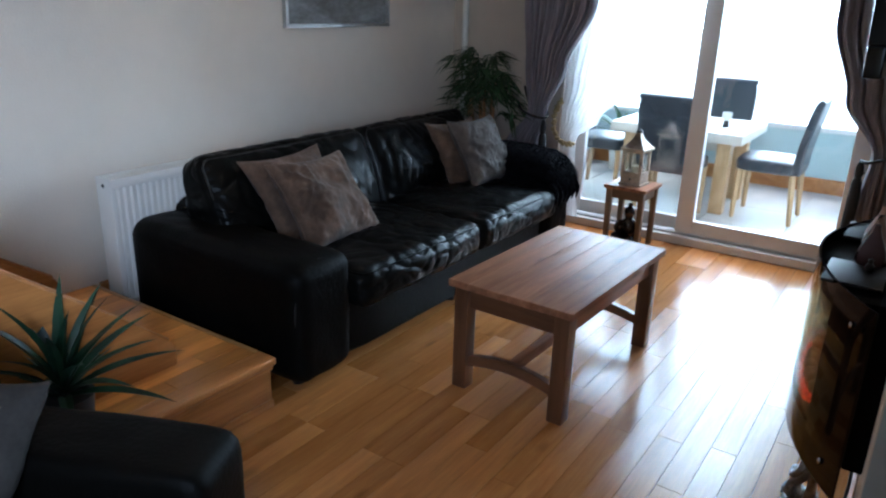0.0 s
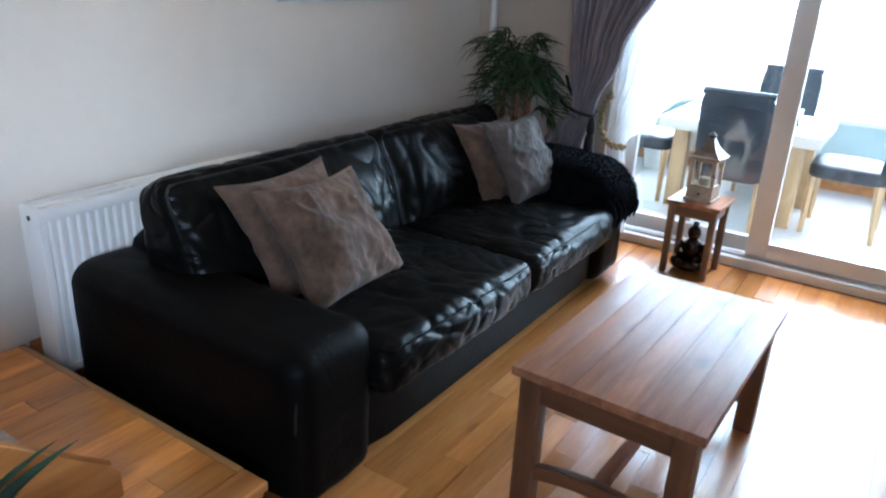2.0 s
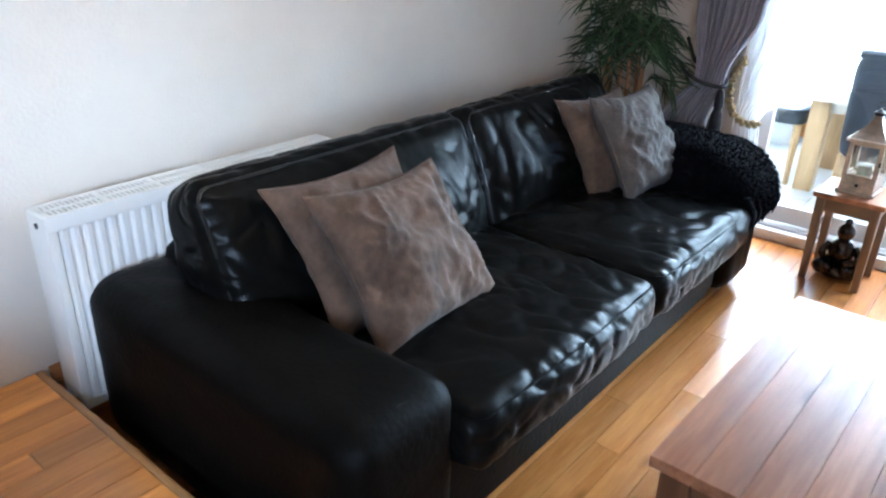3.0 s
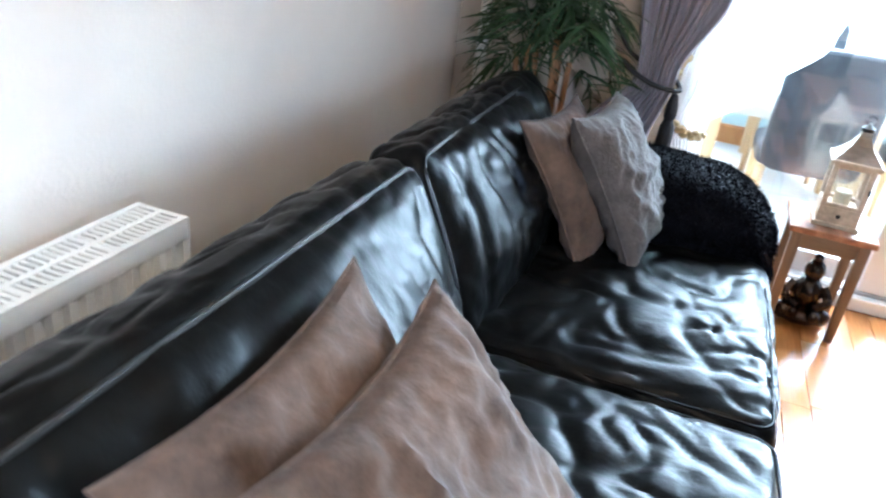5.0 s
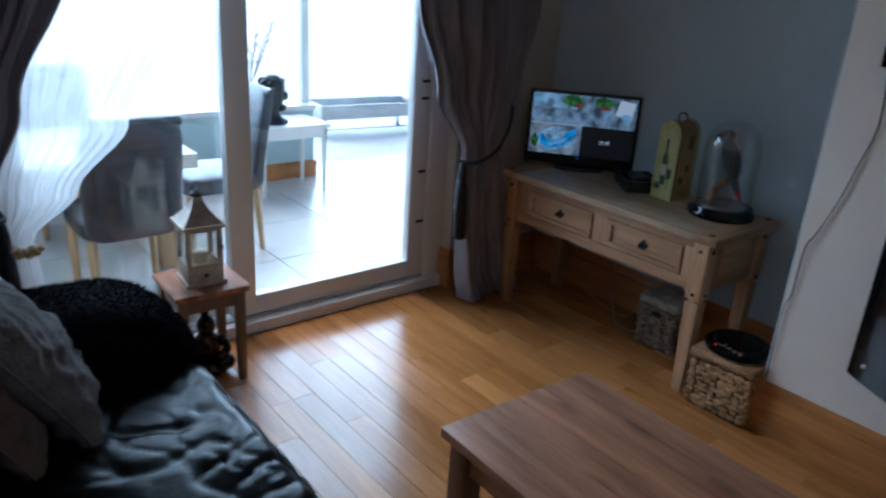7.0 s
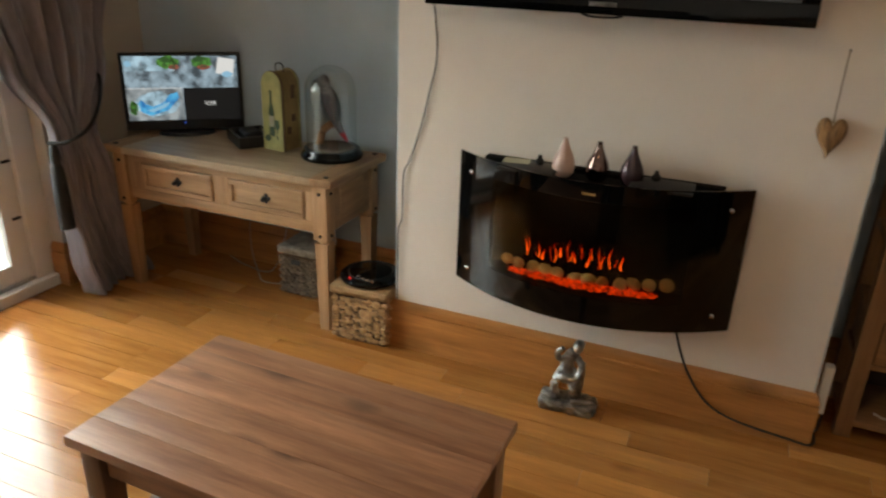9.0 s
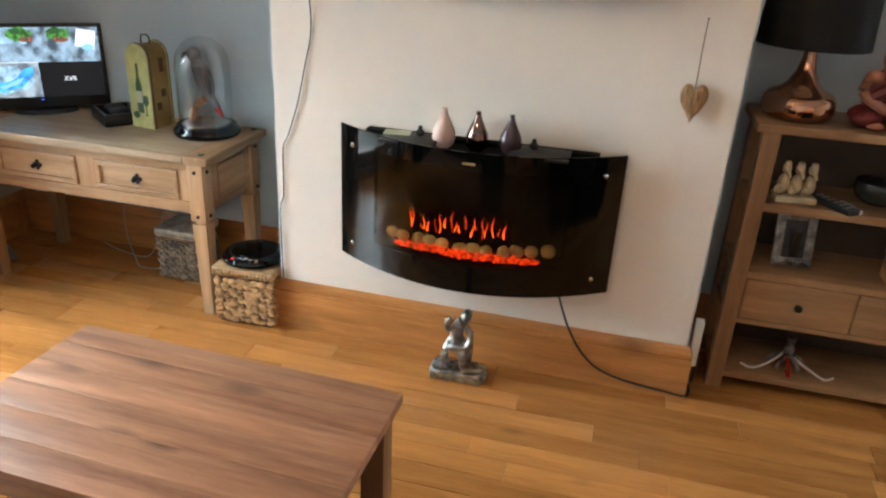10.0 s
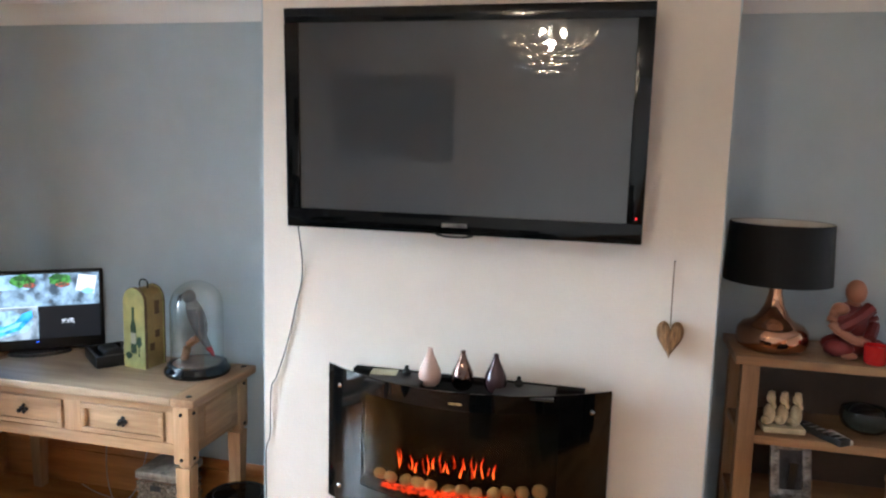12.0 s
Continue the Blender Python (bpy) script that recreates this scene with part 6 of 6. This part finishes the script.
pf = thing("photo_frame", pose(3.30, 1.055, 0.479, 0, 12, 8), "ornate silver photo frame leaning on the shelf", "photo frame")
bm = bmesh.new()
for a in ((-0.068, 0.068, 0, 0.03), (-0.068, 0.068, 0.165, 0.195), (-0.068, -0.038, 0.03, 0.165), (0.038, 0.068, 0.03, 0.165)):
    bx(bm, -0.008, 0.008, *a, 0.004)
part("surround", bm, SILVER, pf)
bm = bmesh.new()
for k in range(12):
    for s2 in (-1, 1):
        ball(bm, (-0.008, s2 * 0.053, 0.01 + k * 0.016), (0.005, 0.010, 0.007), 1)
        if k < 7:
            ball(bm, (-0.008, -0.042 + k * 0.014, 0.098 + s2 * 0.083), (0.005, 0.007, 0.010), 1)
part("beading", bm, SILVER, pf)
part("picture", box(-0.002, 0.004, -0.038, 0.038, 0.03, 0.165), mat("dark_photo", (0.04, 0.04, 0.045), 0.3, 0, 0.4, 20), pf)
part("strut", box(0.008, 0.012, -0.012, 0.012, 0.0, 0.13), BLACK, pf, at=Matrix.Rotation(radians(-20), 4, "Y"))

rb = thing("ribbon_ornament", T((3.30, 0.98, 0.07)), "silver ornament with red and white ribbons", "ornament")
bm = bmesh.new()
ball(bm, (0, 0, 0.075), (0.018, 0.02, 0.022), 2)
tube(bm, [(0, 0, 0.09), (0, 0, 0.13)], [0.01, 0.02], 8)
for k in range(5):
    a = k * 1.26
    tube(bm, curve([(0, 0, 0.06), (0.04 * math.cos(a), 0.05 * math.sin(a), 0.035), (0.05 * math.cos(a), 0.065 * math.sin(a), 0.01)], 5), 0.008, 7)
part("figure", bm, SILVER, rb)
for k, m in enumerate((REDG, WHITE, REDG, WHITE, REDG)):
    a = 0.6 + k * 1.26
    pts = curve([(0.01, 0.01, 0.06), (-0.03 + 0.03 * math.cos(a), 0.07 * math.sin(a), 0.03), (-0.05 + 0.04 * math.cos(a), 0.13 * math.sin(a), 0.009), (-0.04, 0.17 * math.sin(a), 0.008)], 5)
    part("ribbon", tube(bmesh.new(), pts, 0.0045, 5), m, rb)

ws = thing("plug_adapter", pose(3.12, 1.335, 0.0, 0, 0, 0), "white plug adapter strip standing by the chimney breast", "adapter")
part("strip", box(-0.018, 0.018, -0.014, 0.014, 0.12, 0.30, 0.004), WHITE, ws)
part("lead", tube(bmesh.new(), curve([(0, 0, 0.12), (0.01, 0, 0.05), (0.06, -0.02, 0.006), (0.2, -0.05, 0.006)], 5), 0.004, 6), CABLE, ws)

# ---- chandelier ----
ch = thing("chandelier", T((1.25, 2.08, H)) @ Matrix.Diagonal((1.15, 1.15, 1.1, 1)), "tiered crystal chandelier, lit", "chandelier")
part("ceiling_plate", lathe(bmesh.new(), [(0, 0), (0.06, 0), (0.055, -0.02), (0.02, -0.03), (0.012, -0.05), (0.012, -0.15), (0, -0.15)], 24), CHROME, ch)
bm = bmesh.new()
for r, z in ((0.20, -0.085), (0.14, -0.08), (0.08, -0.075)):
    tube(bm, [(r * math.cos(k * math.pi / 18), r * math.sin(k * math.pi / 18), z) for k in range(37)], 0.004, 6)
for k in range(10):
    a = k * math.pi / 5
    tube(bm, curve([(0.012 * math.cos(a), 0.012 * math.sin(a), -0.05), (0.12 * math.cos(a), 0.12 * math.sin(a), -0.045), (0.2 * math.cos(a), 0.2 * math.sin(a), -0.085)], 5), 0.003, 5)
part("frame", bm, CHROME, ch)
drop = None
for r, z, n in ((0.205, -0.155, 24), (0.165, -0.195, 20), (0.125, -0.235, 16), (0.085, -0.272, 11), (0.045, -0.305, 7)):
    for k in range(n):
        a = 2 * math.pi * (k + 0.5 * (n % 2)) / n
        m = T((r * math.cos(a), r * math.sin(a), z))
        if drop is None:
            bm = ball(bmesh.new(), (0, 0, 0), 0.0185, 2)
            tube(bm, [(0, 0, 0.016), (0, 0, 0.07)], 0.0015, 4)
            drop = part("crystal", bm, CRYSTAL, ch, "clear crystal ball", at=m)
        else:
            piece("crystal", drop.data, ch, m)
for k in range(3):
    a = 0.4 + k * 2.094
    b = part("bulb", lathe(bmesh.new(), [(0, 0), (0.008, 0), (0.016, -0.02), (0.014, -0.035), (0, -0.045)], 14, (0.06 * math.cos(a), 0.06 * math.sin(a))), BULB, ch, "lit bulb", at=T((0, 0, -0.10)))
    b.visible_shadow = False

# ---- garden room beyond the doors ----
structure("ground", box(-60, 60, 4.8, 90, -0.3, -0.05), PAVE, "pale paved ground")
structure("pavement", box(-0.2, 8, 7.0, 12, -0.05, -0.012), PAVE)
structure("subfloor", box(-0.2, 4.6, 4.8, 7.0, -0.05, -0.010), GROUT)
tf = structure("floor_tiles", box(0.0, 4.4, 4.76, 6.98, -0.010, -0.007), GROUT, "large pale floor tiles")
tile = None
for i in range(8):
    for j in range(4):
        m = T((0.29 + i * 0.58, 5.05 + j * 0.58, -0.007))
        if tile is None:
            tile = part("tile", box(-0.2875, 0.2875, -0.2875, 0.2875, 0, 0.007, 0.0015, 1), TILE, tf, at=m)
        else:
            piece("tile", tile.data, tf, m)
structure("wall_garden_west", box(0.05, 0.25, 4.8, 7.0, -0.05, 2.3), CONSW, "pale aqua painted wall of the garden room")
structure("wall_garden_north", box(0.25, 3.36, 6.82, 7.0, -0.05, 0.52), CONSW, "low pale wall under the windows")
moulding("baseboard", [(0, 0), (0.018, 0), (0.018, 0.11), (0.006, 0.125), (0, 0.125)], [(3.36, 6.99), (3.36, 6.819), (0.251, 6.819), (0.251, 4.82)], PINE, "varnished pine skirting in the garden room")
w2 = structure("window_2", box(0.25, 3.36, 6.78, 7.0, 0.52, 0.56, 0.006), WHITE, "white window row of the garden room")
for x in (0.28, 3.33):
    part("mullion", box(x - 0.03, x + 0.03, 6.88, 6.94, 0.56, 2.25, 0.004), WHITE, w2)
part("rail", box(0.25, 3.36, 6.88, 6.94, 2.25, 2.33, 0.004), WHITE, w2)
rf = structure("roof_bars", box(0.05, 4.6, 6.95, 7.0, 2.33, 2.4), WHITE, "white glazing bars of the garden room roof")
for k in range(7):
    part("bar", box(0.1 + k * 0.73, 0.15 + k * 0.73, 4.8, 6.95, 2.34, 2.39), WHITE, rf)
structure("corner_post", box(4.4, 4.5, 6.9, 7.0, -0.05, 2.33), WHITE)


def backdrop(name, bm):
    m = bpy.data.materials.new("bright_overcast_distance")
    m.use_nodes = True
    b = m.node_tree.nodes["Principled BSDF"]
    b.inputs["Base Color"].default_value = (0.8, 0.85, 0.88, 1)
    b.inputs["Emission Color"].default_value = (0.80, 0.94, 1.0, 1)
    b.inputs["Emission Strength"].default_value = BACK
    return structure(name, bm, m, "bright overcast sky and distance")


BACK = 13.0
backdrop("backdrop", box(-40, 46, 54, 54.1, -0.3, 50))


# dining furniture
def dining_chair(m, lab):
    c = thing("dining_chair", m, lab, "chair", "dining chairs")
    part("seat", puff(-0.22, 0.22, -0.22, 0.22, 0.36, 0.46, 6, 10, bulge=0.015), SLATE, c)
    bm = puff(-0.21, 0.21, 0.17, 0.235, 0.36, 0.90, 7, 12)
    for v in bm.verts:
        v.co.y += max(0, v.co.z - 0.45) ** 1.3 * 0.22
    bk = part("backrest", bm, SLATE, c)
    part("top_roll", tube(bmesh.new(), [(-0.2, 0.285, 0.89), (0.2, 0.285, 0.89)], 0.022, 10), SLATE, bk)
    for sx in (-1, 1):
        for sy in (-1, 1):
            part("leg", tube(bmesh.new(), [(sx * 0.185, sy * 0.185 + (0.03 if sy > 0 else 0), 0), (sx * 0.185, sy * 0.185, 0.37)], [0.016, 0.024], 4), OAK_Z, c)
    return c


ch1 = dining_chair(pose(1.50, 5.28, 0, 0, 0, 180), "slate leather dining chair, its back to the patio doors")
for m, lab in ((pose(2.10, 5.72, 0, 0, 0, -90), "slate leather dining chair drawn out at the table's end"), (pose(1.52, 6.42, 0, 0, 0, 0), "slate leather dining chair on the far side of the table"), (pose(0.78, 5.75, 0, 0, 0, 90), "slate leather dining chair at the table's other end")):
    tagged(copy_thing(ch1, m), lab)
dt = thing("dining_table", T((1.43, 5.85, 0)), "dining table with a thick limed top and heavy oak legs", "dining table")
part("tabletop", box(-0.50, 0.50, -0.42, 0.42, 0.55, 0.625, 0.006), PALET, dt)
for sx in (-1, 1):
    for sy in (-1, 1):
        part("leg", box(sx * 0.36 - 0.05, sx * 0.36 + 0.05, sy * 0.28 - 0.05, sy * 0.28 + 0.05, 0, 0.55, 0.004), OAK_Z, dt)
    part("apron", box(sx * 0.36 - 0.012, sx * 0.36 + 0.012, -0.23, 0.23, 0.47, 0.55, 0.003), PALET, dt)
    part("apron", box(-0.31, 0.31, sx * 0.28 - 0.012, sx * 0.28 + 0.012, 0.47, 0.55, 0.003), PALET, dt)
cup = thing("cup", T((1.72, 5.78, 0.625)), "small white cup with a dark foot on the table", "cup")
part("bowl", lathe(bmesh.new(), [(0, 0.05), (0.02, 0.05), (0.035, 0.08), (0.036, 0.11), (0.032, 0.11), (0.03, 0.08), (0, 0.06)], 18), WHITE, cup)
part("foot", lathe(bmesh.new(), [(0, 0), (0.03, 0), (0.02, 0.02), (0.02, 0.05), (0, 0.05)], 16), BLACK, cup)

wt = thing("white_table", T((2.97, 6.55, 0)), "small white painted table under the garden room window", "table")
part("tabletop", box(-0.27, 0.27, -0.2, 0.2, 0.475, 0.505, 0.004), WHITE, wt)
for sx in (-1, 1):
    for sy in (-1, 1):
        part("leg", tube(bmesh.new(), [(sx * 0.235, sy * 0.165, 0), (sx * 0.235, sy * 0.165, 0.42)], [0.014, 0.02], 4), WHITE, wt)
    part("apron", box(sx * 0.235 - 0.01, sx * 0.235 + 0.01, -0.165, 0.165, 0.41, 0.475, 0.002), WHITE, wt)
    part("apron", box(-0.235, 0.235, sx * 0.165 - 0.01, sx * 0.165 + 0.01, 0.41, 0.475, 0.002), WHITE, wt)
bm = lathe(bmesh.new(), [(0, 0), (0.10, 0), (0.10, 0.02), (0.06, 0.04), (0.045, 0.07), (0.05, 0.1), (0.07, 0.14), (0.08, 0.2), (0.082, 0.25), (0.06, 0.31), (0.03, 0.33), (0, 0.335)], 28)
ball(bm, (0.0, -0.08, 0.19), (0.02, 0.025, 0.035), 2)
ball(bm, (0.0, -0.06, 0.11), (0.04, 0.035, 0.03), 2)
for k in range(26):
    a = k * 2.4
    ball(bm, (0.078 * math.cos(a), 0.078 * math.sin(a) + 0.01, 0.24 + 0.06 * (k / 26)), 0.018, 1)
bh = tagged(link("bust", bm, mat("black_stone", (0.02, 0.02, 0.022), 0.4, 0, 0.2, 10)), "black sculpted bust on the white table", "bust")
bh.matrix_basis = pose(2.88, 6.52, 0.505, 0, 0, 60)
bg = thing("dried_branch", T((2.78, 6.70, 0.505)), "vase of dried branches behind the bust", "plant")
part("vase", lathe(bmesh.new(), [(0, 0), (0.04, 0), (0.05, 0.08), (0.025, 0.2), (0.03, 0.24), (0, 0.24)], 18), WHITE, bg)
bm = bmesh.new()
rr = random.Random(7)
for k in range(9):
    a = k * 0.7
    e = Vector((0.22 * math.cos(a) * rr.uniform(0.4, 1), 0.09 * math.sin(a), rr.uniform(0.5, 0.85)))
    pts = curve([(0, 0, 0.2), e * 0.55 + Vector((0, 0, 0.06)), e], 5)
    tube(bm, pts, 0.004, 5)
    for p in pts[4:]:
        tube(bm, [p, p + Vector((rr.uniform(-0.06, 0.06), rr.uniform(-0.03, 0.03), rr.uniform(0.0, 0.07)))], 0.003, 4)
part("branches", bm, mat("pinkish_brown_twig", (0.30, 0.19, 0.16), 0.8, 0, 0.2, 10), bg)

gp = thing("potted_palm", T((0.62, 6.55, 0)), "small palm in a white pot in the garden room", "plant")
part("pot", lathe(bmesh.new(), [(0, 0), (0.09, 0), (0.12, 0.3), (0.10, 0.3), (0.09, 0.25), (0, 0.25)], 20), WHITE, gp)
bl = link("leaf", blade(0.5, 0.05, 0.75, 7, 0.2), mat("mid_green_leaf", (0.07, 0.16, 0.08), 0.5, 0, 0.3, 6, rnd=0.2))
bl.parent = gp
for k in range(14):
    m = T((0, 0, 0.27)) @ Matrix.Rotation(k * 2.4, 4, "Z") @ Matrix.Rotation(-radians(80 - 3 * k), 4, "Y") @ Matrix.Scale(0.9 + 0.25 * (k % 3) / 3, 4)
    if k == 0:
        bl.matrix_basis = m
    else:
        piece("leaf", bl.data, gp, m)

# Trolley-like grey box on legs, built here in the shape of a trough
tp = thing("trough_planter", pose(4.65, 8.1, -0.012, 0, 0, -6) @ Matrix.Diagonal((1, 1, 0.56, 1)), "grey box-like trolley on a thin wheeled metal frame outside", "planter")
bm = bmesh.new()
bx(bm, -0.55, 0.55, -0.2, 0.2, 0.32, 0.34)
for a in ((-0.55, 0.55, -0.2, -0.185), (-0.55, 0.55, 0.185, 0.2), (-0.55, -0.535, -0.185, 0.185), (0.535, 0.55, -0.185, 0.185)):
    bx(bm, *a, 0.34, 0.56, 0.002)
part("trough", bm, ZINC, tp)
bm = bmesh.new()
for a in ((-0.57, 0.57, -0.22, -0.2), (-0.57, 0.57, 0.2, 0.22), (-0.57, -0.55, -0.2, 0.2), (0.55, 0.57, -0.2, 0.2)):
    bx(bm, *a, 0.545, 0.57, 0.003)
part("rim", bm, ZINC, tp)
for sx in (-1, 1):
    for sy in (-1, 1):
        lg = part("leg", tube(bmesh.new(), [(sx * 0.5, sy * 0.18, 0.05), (sx * 0.5, sy * 0.18, 0.32)], 0.012, 6), BLACK, tp)
        part("wheel", tube(bmesh.new(), [(sx * 0.5 - 0.01, sy * 0.18, 0.03), (sx * 0.5 + 0.01, sy * 0.18, 0.03)], 0.03, 12), BLACK, lg)
part("cross_bar", tube(bmesh.new(), [(-0.5, -0.18, 0.14), (0.5, -0.18, 0.14)], 0.010, 6), BLACK, tp)

# ---- floor planks ----
rr = random.Random(21)
LENS = (0.42, 0.62, 0.86, 1.15)
PW = 0.0905
meshes = []
for l in LENS:
    ob = link("plank", box(-PW / 2 + 0.0009, PW / 2 - 0.0009, -l / 2 + 0.0008, l / 2 - 0.0008, -0.008, 0.0), PLANK, False)
    meshes.append(ob.data)
    bpy.data.objects.remove(ob)
x = PW / 2 + 0.001
while x < 3.54:
    y1 = 4.655
    while y1 > -1.5:
        fit = [k for k in range(4) if y1 - LENS[k] > -1.7] or [0]
        k = rr.choice(fit)
        l = LENS[k]
        piece("plank", meshes[k], floor, T((min(x, 3.54 - PW / 2), y1 - l / 2, -0.0003)) @ Matrix.Rotation(radians(rr.uniform(-0.3, 0.3)), 4, "Y") @ Matrix.Rotation(radians(rr.uniform(-0.03, 0.03)), 4, "X"))
        y1 -= l
    x += PW
